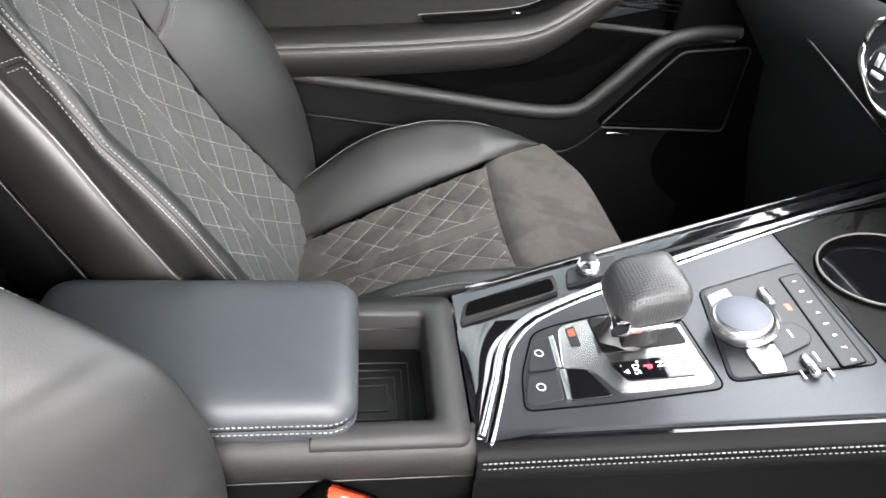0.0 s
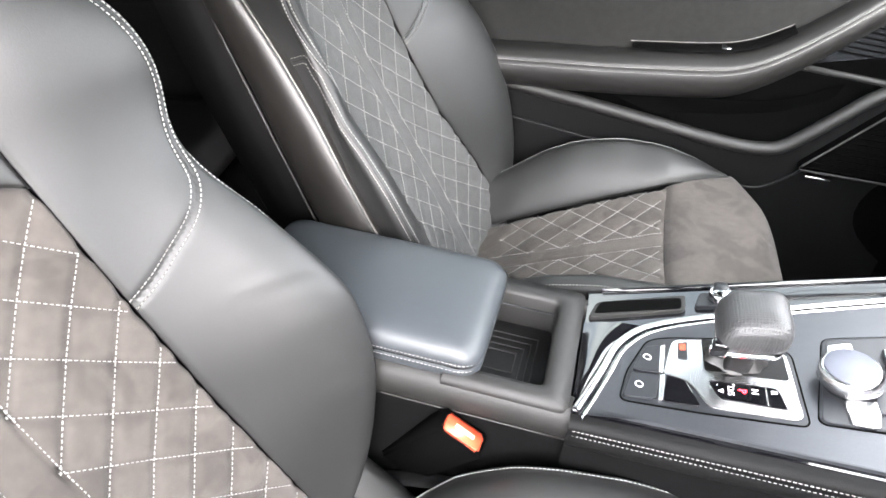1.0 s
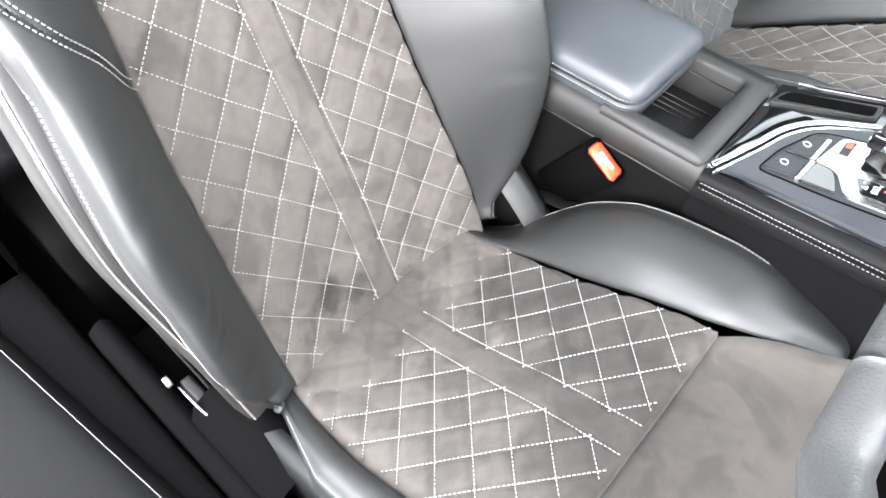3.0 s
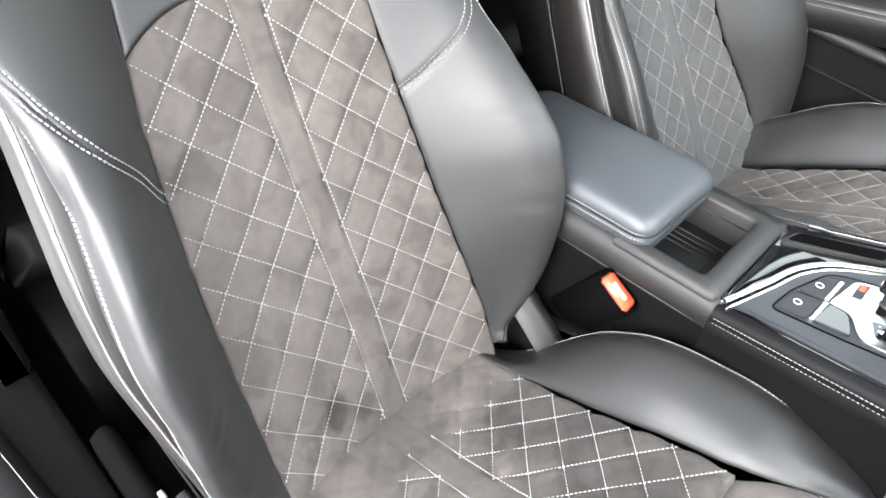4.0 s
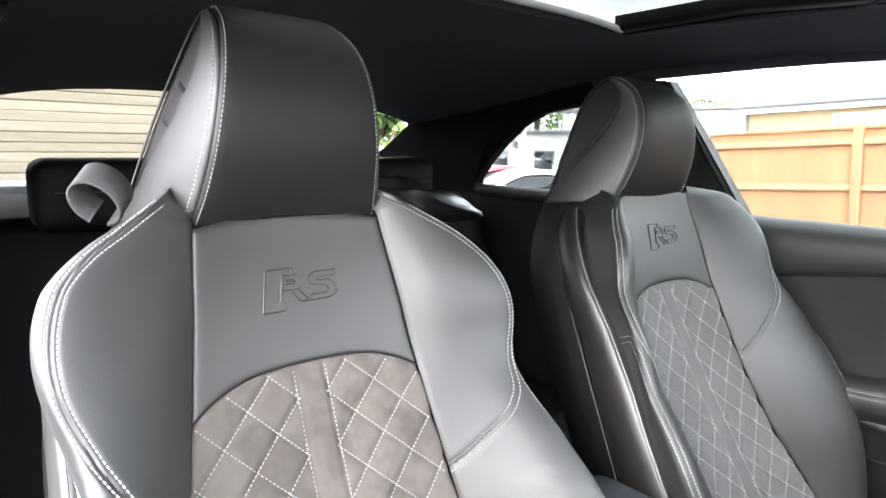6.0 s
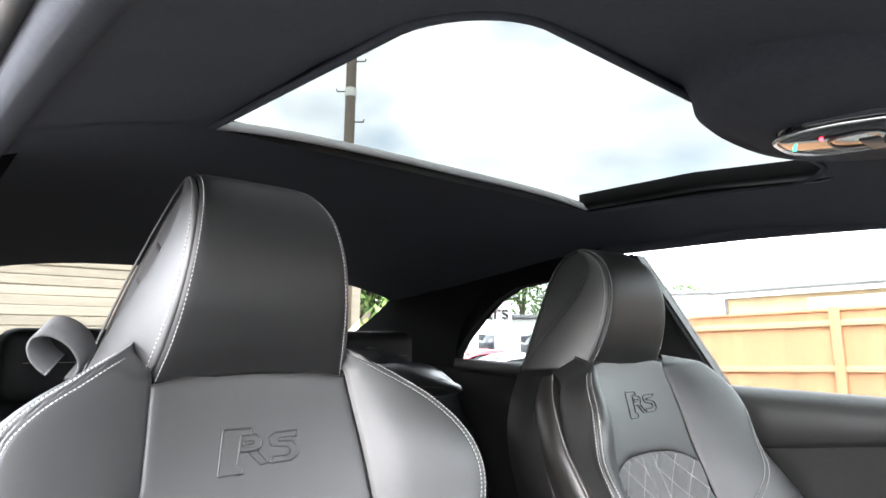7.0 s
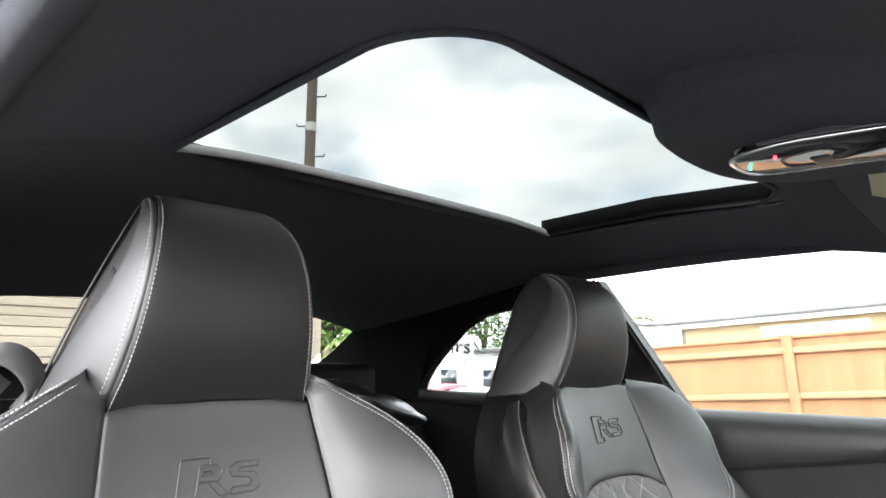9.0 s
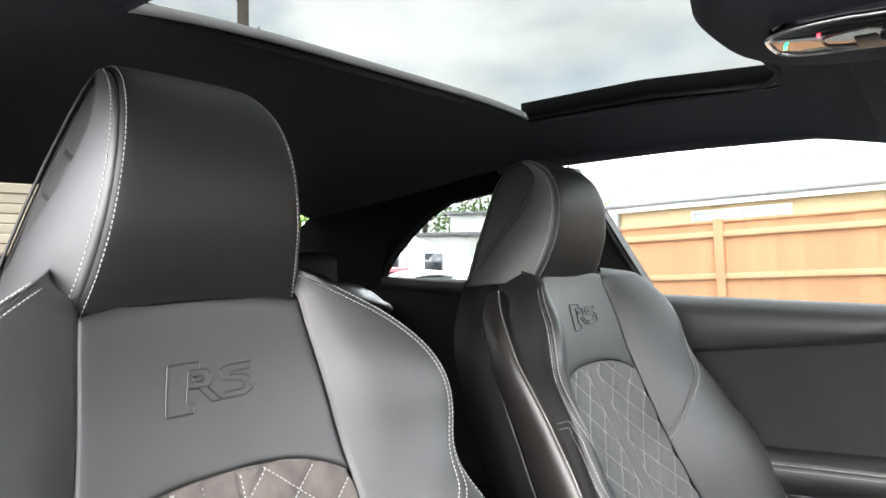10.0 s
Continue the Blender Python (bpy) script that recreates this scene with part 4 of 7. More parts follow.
DRIVER_ROWS = ((0.40, -1.10), (0.4734, 0), (0.5332, 1), (0.5949, 2), (0.6554, 3), (0.7127, 4), (0.7678, 5), (0.8242, 6), (0.8799, 7), (0.9354, 8), (0.9900, 9))
PASSENGER_ROWS = tuple((0.3695 + 0.0525 * k, float(k - 1)) for k in range(13))
PASSENGER_WIDTH = (((0.40, 0.135), (0.50, 0.140), (0.55, 0.145), (0.61, 0.150), (0.68, 0.160), (0.76, 0.168), (0.83, 0.177), (0.89, 0.178), (0.942, 0.170), (1.03, 0.152), (1.12, 0.128), (1.17, 0.122)),
                   ((0.40, 0.175), (0.50, 0.175), (0.55, 0.170), (0.61, 0.155), (0.68, 0.131), (0.76, 0.118), (0.83, 0.113), (0.89, 0.107), (0.942, 0.104), (1.03, 0.105), (1.12, 0.103), (1.17, 0.098)))
driver = front_seat(-0.370, [(-0.196, 0.40), (-0.217, 0.44), (-0.256, 0.52), (-0.298, 0.61), (-0.356, 0.735), (-0.407, 0.855), (-0.450, 0.962), (-0.477, 1.05), (-0.499, 1.117), (-0.506, 1.17)],
                    [(-0.24, 0.458), (-0.17, 0.484), (-0.10, 0.507), (-0.03, 0.534), (0.05, 0.573), (0.147, 0.607)],
                    "black leather sports seat with quilted grey-brown suede inserts, driver's", (0.0, 0.003, 0.0, 1.0), 0.006, 1.0,
                    (((0.40, 0.190), (0.51, 0.190), (0.65, 0.185), (0.76, 0.175), (0.83, 0.165), (0.89, 0.156), (0.942, 0.143), (1.03, 0.126), (1.12, 0.112), (1.17, 0.106)),
                     ((0.40, 0.152), (0.485, 0.157), (0.51, 0.159), (0.61, 0.145), (0.72, 0.136), (0.826, 0.132), (0.93, 0.127), (1.03, 0.120), (1.12, 0.112), (1.17, 0.106))),
                    ((0.40, 0.004), (0.44, 0.008), (0.52, 0.014), (0.59, 0.024), (0.66, 0.028), (0.74, 0.028), (0.85, 0.018), (0.962, 0.004), (1.05, 0.0), (1.17, 0.0)),
                    DRIVER_ROWS, ((0.40, -0.012), (0.50, -0.012), (0.60, -0.0145), (0.70, -0.0175), (0.79, -0.0170), (0.885, -0.0125), (0.95, -0.007), (1.17, -0.007)),
                    (((-0.24, 0.191), (-0.164, 0.205), (-0.067, 0.212), (0.147, 0.205)), ((-0.24, 0.142), (-0.185, 0.137), (-0.125, 0.134), (-0.036, 0.131), (0.037, 0.130), (0.10, 0.134), (0.153, 0.132)),
                     -0.034, 0.0523, 0.057, 0.0055,
                     ((0.256, ((-0.26, 0.46), (-0.17, 0.490), (-0.10, 0.520), (0.0, 0.560), (0.10, 0.602), (0.20, 0.612), (0.285, 0.575))),
                      (0.240, ((-0.26, 0.40), (-0.17, 0.446), (-0.136, 0.487), (-0.108, 0.522), (-0.062, 0.567), (-0.011, 0.603), (0.04, 0.619), (0.11, 0.628), (0.165, 0.623), (0.232, 0.602), (0.285, 0.572))))))
SOFT_RIDGE = (0.232, ((-0.26, 0.50), (-0.17, 0.545), (-0.10, 0.594), (-0.03, 0.633), (0.05, 0.655), (0.13, 0.655), (0.20, 0.638), (0.25, 0.612), (0.285, 0.585)))
passenger = front_seat(0.379, [(-0.150, 0.40), (-0.166, 0.44), (-0.208, 0.52), (-0.252, 0.61), (-0.317, 0.735), (-0.378, 0.85), (-0.437, 0.965), (-0.470, 1.05), (-0.496, 1.114), (-0.503, 1.17)],
                       [(-0.24, 0.425), (-0.17, 0.452), (-0.11, 0.480), (0.0, 0.532), (0.08, 0.568), (0.147, 0.598)],
                       "black leather sports seat with quilted grey-brown suede inserts, passenger's", (0.0, -0.010, -0.006, 0.95), 0.020, 0.70,
                       PASSENGER_WIDTH, ((0.40, 0.0), (1.17, 0.0)), PASSENGER_ROWS, ((0.40, 0.012), (0.55, 0.008), (0.65, -0.005), (0.75, -0.022), (0.83, -0.031), (0.89, -0.036), (0.95, -0.036), (1.17, -0.036)),
                       (((-0.24, 0.118), (-0.10, 0.132), (0.06, 0.146), (0.147, 0.150)), ((-0.24, 0.118), (-0.10, 0.132), (0.06, 0.146), (0.147, 0.150)), 0.0, 0.058, 0.056, -0.0175, (SOFT_RIDGE, SOFT_RIDGE)))


# ---------------------------------------------------------------- centre console
def con(x, y=0.0):
    """Height of the console's sloping top."""
    return 0.667 + 0.2 * x


console = thing("centre_console", (0.1, 0.0, 0.18), "black leather-trimmed centre console with brushed dark metal top", "console")
near = lambda x: 0.105 + 0.13 * np.clip(np.asarray(x, float) - 0.04, 0, 0.6)
for side in (-1, 1):
    loft("lower_side", [[(x, side * y, z) for y, z in ((0.104, 0.18), (0.104, 0.55), (0.103, 0.631))] for x in np.linspace(-0.62, 0.035, 30)], M_dim_black, console, "black lower side, shade put into its colour")
    rows = []
    for x in np.linspace(-0.62, 0.035, 30):
        rows.append([(x, side * y, z) for y, z in ((0.1025, 0.629), (0.1045, 0.634), (0.105, 0.645), (0.102, 0.660), (0.093, 0.671), (0.080, 0.675), (0.076, 0.672), (0.076, 0.60))])
    loft("side_wall", rows, M_console, console, "dark grey soft-grained side")
    tube("seam_line", [(x, side * 0.1045, 0.631) for x in np.linspace(-0.60, 0.034, 20)], 0.0009, M_flank, console, sides=6)
    rows = []
    for x in np.linspace(0.033, 0.70, 40):
        n, z = float(near(x)), con(x)
        rows.append([(x, side * y, zz) for y, zz in ((n + 0.0105, z - 0.038), (n + 0.0115, z - 0.036), (n + 0.0118, z - 0.022), (n + 0.0085, z - 0.0165), (n + 0.0105, z - 0.0145), (n + 0.0085, z - 0.008), (n + 0.002, z - 0.002), (n - 0.008, z - 0.001))])
    loft("front_side", [[(x, side * (float(near(x)) + d), zz) for d, zz in ((0.012, 0.18), (0.013, con(x) - 0.09), (0.0095, con(x) - 0.037))] for x in np.linspace(0.033, 0.70, 20)], M_dim_black, console, "black lower side, shade put into its colour")
    loft("leather_flank", rows, M_leather_dimmed, console, "black leather flank with a double seam")
    x = np.linspace(0.04, 0.69, 200)
    up = np.tile([0, side * 1.0, 0.5], (200, 1))
    stitching([np.concatenate([np.stack([x, side * (near(x) + 0.0105), con(x) - dz], 1), up], 1) for dz in (0.0125, 0.0200)], console)
# rim round the tray
rim_out = round_outline([(-0.115, -0.099), (0.030, -0.099), (0.030, 0.099), (-0.115, 0.099)], [0.002, 0.012, 0.012, 0.002])
rim_in = round_outline([(-0.110, -0.074), (-0.002, -0.074), (-0.002, 0.070), (-0.110, 0.070)], [0.002, 0.010, 0.010, 0.002])
rows = []
for s, dz in ((1.0, -0.010), (1.0, 0.0), (0.35, 0.0025), (0.08, 0.001), (0.0, -0.004), (0.0, -0.055)):
    rows.append([(a[0] * s + b[0] * (1 - s), a[1] * s + b[1] * (1 - s), 0.6755 + dz) for a, b in zip(rim_out, rim_in)])
loft("tray_rim", rows, M_soft_plastic, console, closed=True)
box("tray_floor", (-0.16, -0.074, 0.600), (-0.001, 0.071, 0.622), M_plastic, console, "ribbed black rubber tray", bevel=0.002)
for k in range(4):
    w = 0.052 - 0.011 * k
    tube("tray_rib", [(-0.105, w - 0.004, 0.6225), (-0.018 - 0.008 * k, w - 0.004, 0.6225), (-0.018 - 0.008 * k, -w, 0.6225), (-0.105, -w, 0.6225)], 0.0010, M_soft_plastic, console, sides=6)
tube("tray_step", [(-0.11, 0.0685, 0.655), (-0.004, 0.0685, 0.655)], 0.0012, M_key, console, sides=6)
box("hinge_block", (-0.47, -0.082, 0.60), (-0.385, 0.082, 0.700), M_leather, console, "black rounded armrest hinge", bevel=0.022, segs=4)

armrest = thing("armrest", (-0.22, 0, 0.645), "black leather centre armrest with double white stitching, closed", "armrest")
rows = []
for d, z in ((0.060, 0.6482), (0.016, 0.6485), (0.008, 0.653), (0.0035, 0.664), (0.001, 0.678), (0.0003, 0.6870), (0.0022, 0.6885), (0.0003, 0.6900), (0.0008, 0.698), (0.0030, 0.7055), (0.0072, 0.7115), (0.0135, 0.7155), (0.022, 0.7180), (0.034, 0.7198), (0.050, 0.7210), (0.072, 0.7218), (0.0915, 0.7221), (0.09249, 0.7221)):
    hy, xa, xb = 0.0925 - d, -0.385 + d, -0.072 - d
    ring = round_outline([(xa, -hy), (xb, -hy), (xb, hy), (xa, hy)], max(0.001, 0.030 - 0.4 * d), 7)
    rows.append([(x, y, z - 0.05 * max(0, x + 0.14) * (z > 0.7)) for x, y in ring])
loft("pad", rows, M_arm, armrest, "smooth black leather", closed=True, caps=True)
def armrest_line(z, o):
    pts = [(-0.365, -0.0925 - o), (-0.115, -0.0925 - o)] + [(-0.100 + (0.0265 + o) * math.sin(a), -0.0665 - (0.0265 + o) * math.cos(a)) for a in np.linspace(0, math.pi / 2, 12)]
    pts = pts + [(x, -y) for x, y in pts[::-1]]
    p = resample(np.array(pts), 0.004)
    n = np.gradient(p, axis=0)
    n = np.stack([n[:, 1], -n[:, 0], 0 * n[:, 0]], 1)
    return np.concatenate([np.stack([p[:, 0], p[:, 1], np.full(len(p), z)], 1), n], 1)
stitching([armrest_line(0.6935, -0.0002), armrest_line(0.6835, -0.0004)], armrest)
p = armrest_line(0.6885, -0.0012)
tube("seam", p[:, :3], 0.0010, M_leather_dimmed, armrest, sides=6)

# black lacquer plate, bright frame, brushed panel
far = lambda x: 0.100 + 0.175 * np.clip(np.asarray(x, float) - 0.02, 0, 1)
xs = np.linspace(0.034, 0.66, 16)
plate = [(x, -float(near(x)) + 0.004) for x in xs] + [(x, float(far(x))) for x in xs[::-1]]
outline_prism("lacquer_plate", plate, -0.02, 0.0, M_piano, console, "glossy black lacquer", surface=con, bevel=0)
# shelf-side edge beyond the plate
tube("far_edge_strip", [(x, float(far(x)) + 0.004, con(x) + 0.001) for x in np.linspace(0.05, 0.66, 20)], 0.004, M_piano, console, sides=8)
frame_path = curve([(0.037, -0.099), (0.046, -0.075), (0.060, -0.035), (0.075, 0.010), (0.104, 0.042), (0.150, 0.062), (0.198, 0.077), (0.279, 0.100), (0.443, 0.139), (0.60, 0.163)], 80)
tube("bright_frame", [(x, y, con(x) + 0.004) for x, y in frame_path], 0.0044, M_silver, console, "satin chrome frame", sides=12, flat=0.6)
inner = [(x + 0.0085, y - 0.0085) for x, y in frame_path]
tube("inner_frame", [(x, y, con(x) + 0.0045) for x, y in inner], 0.0021, M_chrome, console, sides=8, flat=0.8)
k = [i for i, (x, y) in enumerate(inner) if x < 0.411]
panel_pts = [(x, -float(near(x)) + 0.010) for x in np.linspace(0.052, 0.4085, 12)] + [inner[i] for i in k[::-1]]
outline_prism("brushed_panel", panel_pts, -0.002, 0.005, M_brushed, console, "dark brushed aluminium", surface=con, bevel=0.002)
# rolled end of the lacquer between the tray and the frame
fy = np.array([q[1] for q in frame_path]); fx = np.array([q[0] for q in frame_path])
rows = []
for y in np.linspace(-0.098, 0.046, 30):
    x1 = float(np.interp(y, fy, fx)) - 0.003
    rows.append([(0.033 + (x1 - 0.033) * t, y, con(0.033 + (x1 - 0.033) * t) - 0.003 + 0.0075 * math.sin(math.pi * (0.12 + 0.76 * t)) * min(1, (x1 - 0.033) / 0.02)) for t in np.linspace(0, 1, 16)])
loft("lacquer_roll", rows, M_piano, console, "glossy black lacquer")
# gloss accents beyond the bright frame
outline_prism("gloss_strip", round_outline([(0.25, 0.117), (0.60, 0.178), (0.60, 0.186), (0.28, 0.132)], 0.006), 0.0, 0.004, M_piano, console, surface=con)
# key pocket
pk = round_outline([(0.036, 0.050), (0.044, 0.081), (0.150, 0.107), (0.150, 0.078)], 0.007)
outline_prism("pocket_frame", pk, 0.0, 0.006, M_soft_plastic, console, "dark pocket frame", surface=con)
c0 = np.mean(np.array(pk), 0)
# flat black sheet stands for the shade inside the open pocket
outline_prism("pocket", [tuple(c0 + (np.array(q) - c0) * np.array((0.90, 0.72))) for q in pk], 0.0, 0.0068, M_carpet, console, "flat black sheet for the key pocket's shaded inside", surface=con, bevel=0)
outline_prism("knob_base", round_outline([(0.160, 0.085), (0.166, 0.112), (0.225, 0.124), (0.222, 0.094)], 0.006), 0.0, 0.006, M_key, console, surface=con)
TILT = Matrix.Rotation(-math.atan(0.2), 4, "Y")
volume = lathe("volume_knob", [(0, 0.0125), (0.0095, 0.0125), (0.0100, 0.0115), (0.0108, 0.0125), (0.0125, 0.0112), (0.0132, 0.0095), (0.0134, 0.003), (0.0142, 0.0), (0, 0)], (0.189, 0.104, con(0.189) + 0.005), M_silver, console, "silver volume knob", tilt=TILT)
lathe("cap", [(0, 0.0208), (0.0085, 0.0208), (0.009, 0.0200), (0, 0.0200)], (0.189, 0.104, con(0.189) + 0.005), M_key, volume, tilt=TILT)

# gear selector
def near_by(pts, d=0.007):
    return [(x, y - d) for x, y in pts]


def gap_line(pts, h, parent):
    """Dark shut line round a field."""
    pts = list(pts) + [pts[0]]
    tube("shut_line", [(x, y, con(x) + h) for x, y in pts], 0.0011, M_carpet, parent, sides=5)


shifter = thing("gear_selector", (0.2, -0.01, con(0.2)), "perforated black leather gear selector on a silver plate", "gear lever")
plate_pts = round_outline([(0.133, 0.026), (0.180, 0.031), (0.250, 0.018), (0.256, -0.078), (0.168, -0.072), (0.150, -0.038), (0.124, -0.032)], [0.01, 0.006, 0.01, 0.012, 0.010, 0.012, 0.006])
outline_prism("base_plate", near_by(plate_pts, 0.005), 0.004, 0.0078, M_silver, shifter, "bright silver plate", surface=con)
surround = near_by(round_outline([(0.106, 0.022), (0.126, 0.029), (0.182, 0.035), (0.256, 0.021), (0.261, -0.083), (0.160, -0.080), (0.080, -0.074), (0.086, -0.030)], 0.010), 0.005)
gap_line(surround, 0.0052, shifter)
outline_prism("plate_surround", surround, 0.004, 0.0058, M_key, shifter, surface=con)
outline_prism("gaiter_well", round_outline([(0.164, 0.026), (0.246, 0.013), (0.249, -0.030), (0.166, -0.027)], 0.006), 0.006, 0.0088, M_plastic, shifter, surface=con)
outline_prism("position_display", round_outline([(0.168, -0.040), (0.236, -0.042), (0.244, -0.072), (0.180, -0.066)], 0.005), 0.006, 0.0088, M_piano, shifter, "black gear display", surface=con)
def letter(txt, x, y, size, material, turn=-90, up=0.0092, name="gear_letter"):
    cu = bpy.data.curves.new(name, "FONT")
    cu.body, cu.size, cu.align_x, cu.align_y, cu.extrude = txt, size, "CENTER", "CENTER", 0.0002
    tmp = bpy.data.objects.new(name, cu)
    me = bpy.data.meshes.new_from_object(tmp)
    bpy.data.objects.remove(tmp)
    me.transform(Matrix.Translation((x, y, con(x) + up)) @ TILT @ Matrix.Rotation(radians(turn), 4, "Z"))
    return me
M_red_lit = emitter("lit_red", (1.0, 0.02, 0.03), 1.2)
for txt, x, y, s, m in (("P", 0.201, -0.052, 0.011, M_red_lit), ("N", 0.213, -0.051, 0.010, M_print), ("R", 0.231, -0.050, 0.009, M_print), ("D/S", 0.190, -0.053, 0.009, M_print), ("+", 0.193, -0.044, 0.007, M_print), ("-", 0.178, -0.046, 0.008, M_print)):
    data_object("gear_letter", letter(txt, x, y, s, m), m, shifter)
outline_prism("arrow", [(0.178, -0.054), (0.183, -0.051), (0.183, -0.057)], 0.0088, 0.0092, M_print, shifter, surface=con, bevel=0)
outline_prism("emblem", round_outline([(0.139, 0.014), (0.149, 0.017), (0.149, -0.012), (0.139, -0.011)], 0.002), 0.0078, 0.0086, M_key, shifter, surface=con, bevel=0)
outline_prism("red_emblem", [(0.141, 0.012), (0.147, 0.013), (0.147, 0.003), (0.141, 0.003)], 0.0086, 0.0090, M_red, shifter, surface=con, bevel=0)
# leather gaiter, neck and knob
rows = []
for t in np.linspace(0, 1, 9):
    c, r = 0.200 - 0.006 * t, (0.037 - 0.020 * t ** 0.7)
    rows.append([(c + r * (1 + 0.08 * math.cos(7 * a + 4 * t)) * math.cos(a) * 1.0, -0.006 + 0.62 * r * (1 + 0.08 * math.cos(7 * a)) * math.sin(a), con(c) + 0.008 + 0.035 * t) for a in np.linspace(0, 2 * np.pi, 28, endpoint=False)])
loft("gaiter", rows, M_leather, shifter, "creased black leather gaiter", closed=True)
def knob_ring(x0, x1, hy, z0, z1, n=40, e=0.45):
    return [((x0 + x1) / 2 + (x1 - x0) / 2 * np.sign(math.cos(a)) * abs(math.cos(a)) ** e, hy * np.sign(math.sin(a)) * abs(math.sin(a)) ** e) for a in np.linspace(0, 2 * np.pi, n, endpoint=False)]
KROWS = [(0.168, 0.222, 0.030, 0.000), (0.1615, 0.2285, 0.0335, 0.004), (0.1595, 0.2290, 0.0350, 0.011), (0.1605, 0.2280, 0.0350, 0.021), (0.1635, 0.2250, 0.0330, 0.0300), (0.1690, 0.2200, 0.0290, 0.0365), (0.177, 0.212, 0.0215, 0.0402), (0.187, 0.203, 0.011, 0.0418), (0.1945, 0.1955, 0.0005, 0.0422), (0.1949, 0.1951, 0.0001, 0.0422)]
KY, KZ, KS = -0.016, 0.767, 0.22
rows = []
for x0, x1, hy, h in KROWS:
    rows.append([(x, y + KY, KZ + h + KS * (x - 0.20)) for x, y in knob_ring(x0, x1, hy, 0, 0, n=48, e=0.42)])
knob = loft("knob", rows, M_knob, shifter, "perforated black leather knob", closed=True, caps=True)
rows = []
for g, h in ((-0.006, -0.011), (-0.001, -0.0095), (0.002, -0.006), (0.0025, -0.001), (-0.004, 0.002)):
    rows.append([(x, y + KY, KZ + h + KS * (x - 0.20)) for x, y in knob_ring(0.166 - g, 0.224 + g, 0.0305 + g, 0, 0, n=48, e=0.42)])
loft("chrome_ring", rows, M_chrome, knob, "chrome collar", closed=True, caps=True)
button = box("release_button", (0.1565, -0.050, 0.7525), (0.173, -0.038, 0.7715), M_piano, knob, "black release button", bevel=0.003)
box("button_mark", (0.1558, -0.0462, 0.7600), (0.1570, -0.0435, 0.7630), M_print, button, bevel=0.0003)
box("neck", (0.182, -0.028, 0.715), (0.210, 0.000, 0.764), M_plastic, shifter, bevel=0.006)

# buttons beside the selector
for label, pts in (("parking brake button", [(0.104, 0.012), (0.122, 0.016), (0.121, -0.028), (0.091, -0.027)]), ("hold button", [(0.090, -0.031), (0.120, -0.032), (0.117, -0.068), (0.082, -0.067)])):
    pts = near_by(pts)
    b = outline_prism("button", round_outline(pts, 0.005), 0.004, 0.0085, M_key, console, "dark button with a white symbol", surface=con)
    c = np.mean(np.array(pts), 0)
    ring = [(c[0] - 0.003 + 0.0042 * math.cos(a), c[1] + 0.0042 * math.sin(a), con(c[0]) + 0.0086) for a in np.linspace(0, 2 * np.pi, 15)]
    tube("symbol", ring, 0.0005, M_print, b, sides=4)
for y0, y1 in ((0.014, -0.028), (-0.032, -0.068)):
    outline_prism("button_edge", near_by([(0.1205, y0), (0.1255, y0 + 0.001), (0.1235, y1), (0.1190, y1)]), 0.004, 0.0092, M_silver, console, surface=con, bevel=0.0005)
outline_prism("blank_key", round_outline([(0.126, -0.037), (0.147, -0.043), (0.161, -0.078), (0.122, -0.076)], 0.004), 0.004, 0.0082, M_piano, console, surface=con)

# rotary controller block
mmi = thing("rotary_controller", (0.32, -0.01, con(0.32)), "large silver rotary controller with black shortcut keys", "control knob")
gap_line(round_outline([(0.290, 0.043), (0.406, 0.064), (0.402, -0.088), (0.268, -0.082)], 0.010), 0.0050, mmi)
outline_prism("control_field", round_outline([(0.290, 0.043), (0.406, 0.064), (0.402, -0.088), (0.268, -0.080)], 0.010), 0.004, 0.0066, M_key, mmi, surface=con)
outline_prism("field_top", round_outline([(0.292, 0.041), (0.404, 0.062), (0.400, -0.086), (0.270, -0.080)], 0.009), 0.004, 0.0074, M_key, mmi, surface=con)
DX, DY = 0.302, -0.025
dial = lathe("dial", [(0, 0.026), (0.0258, 0.026), (0.0283, 0.0245), (0.0300, 0.021), (0.0300, 0.011), (0.028, 0.008), (0.024, 0.006), (0.024, 0.0), (0, 0)], (DX, DY, con(DX) + 0.006), M_silver, mmi, "knurled silver dial", tilt=TILT, n=64)
lathe("touch_pad", [(0, 0.0272), (0.0248, 0.0272), (0.0256, 0.0262), (0, 0.0262)], (DX, DY, con(DX) + 0.006), M_pad, dial, "blue-grey touch pad", tilt=TILT, n=64)
for k in range(72):
    a = 2 * math.pi * k / 72
    if math.sin(a) < 0.45:
        ca, sa = math.cos(a), math.sin(a)
        tube("knurl", [(DX + 0.0301 * ca, DY + 0.0301 * sa, con(DX) + 0.2 * 0.0301 * ca + dz) for dz in (0.0185, 0.0255)], 0.0007, M_silver, dial, sides=4)
for pts in ([(0.294, -0.050), (0.327, -0.048), (0.319, -0.083), (0.295, -0.081)], [(0.292, 0.030), (0.316, 0.037), (0.316, 0.010), (0.288, 0.006)]):
    outline_prism("silver_key", round_outline(pts, 0.004), 0.006, 0.0100, M_silver, mmi, "silver key", surface=con)
outline_prism("back_key", round_outline([(0.322, -0.040), (0.350, -0.022), (0.362, -0.040), (0.357, -0.054), (0.322, -0.066)], 0.006), 0.006, 0.0105, M_key, mmi, "black key", surface=con)
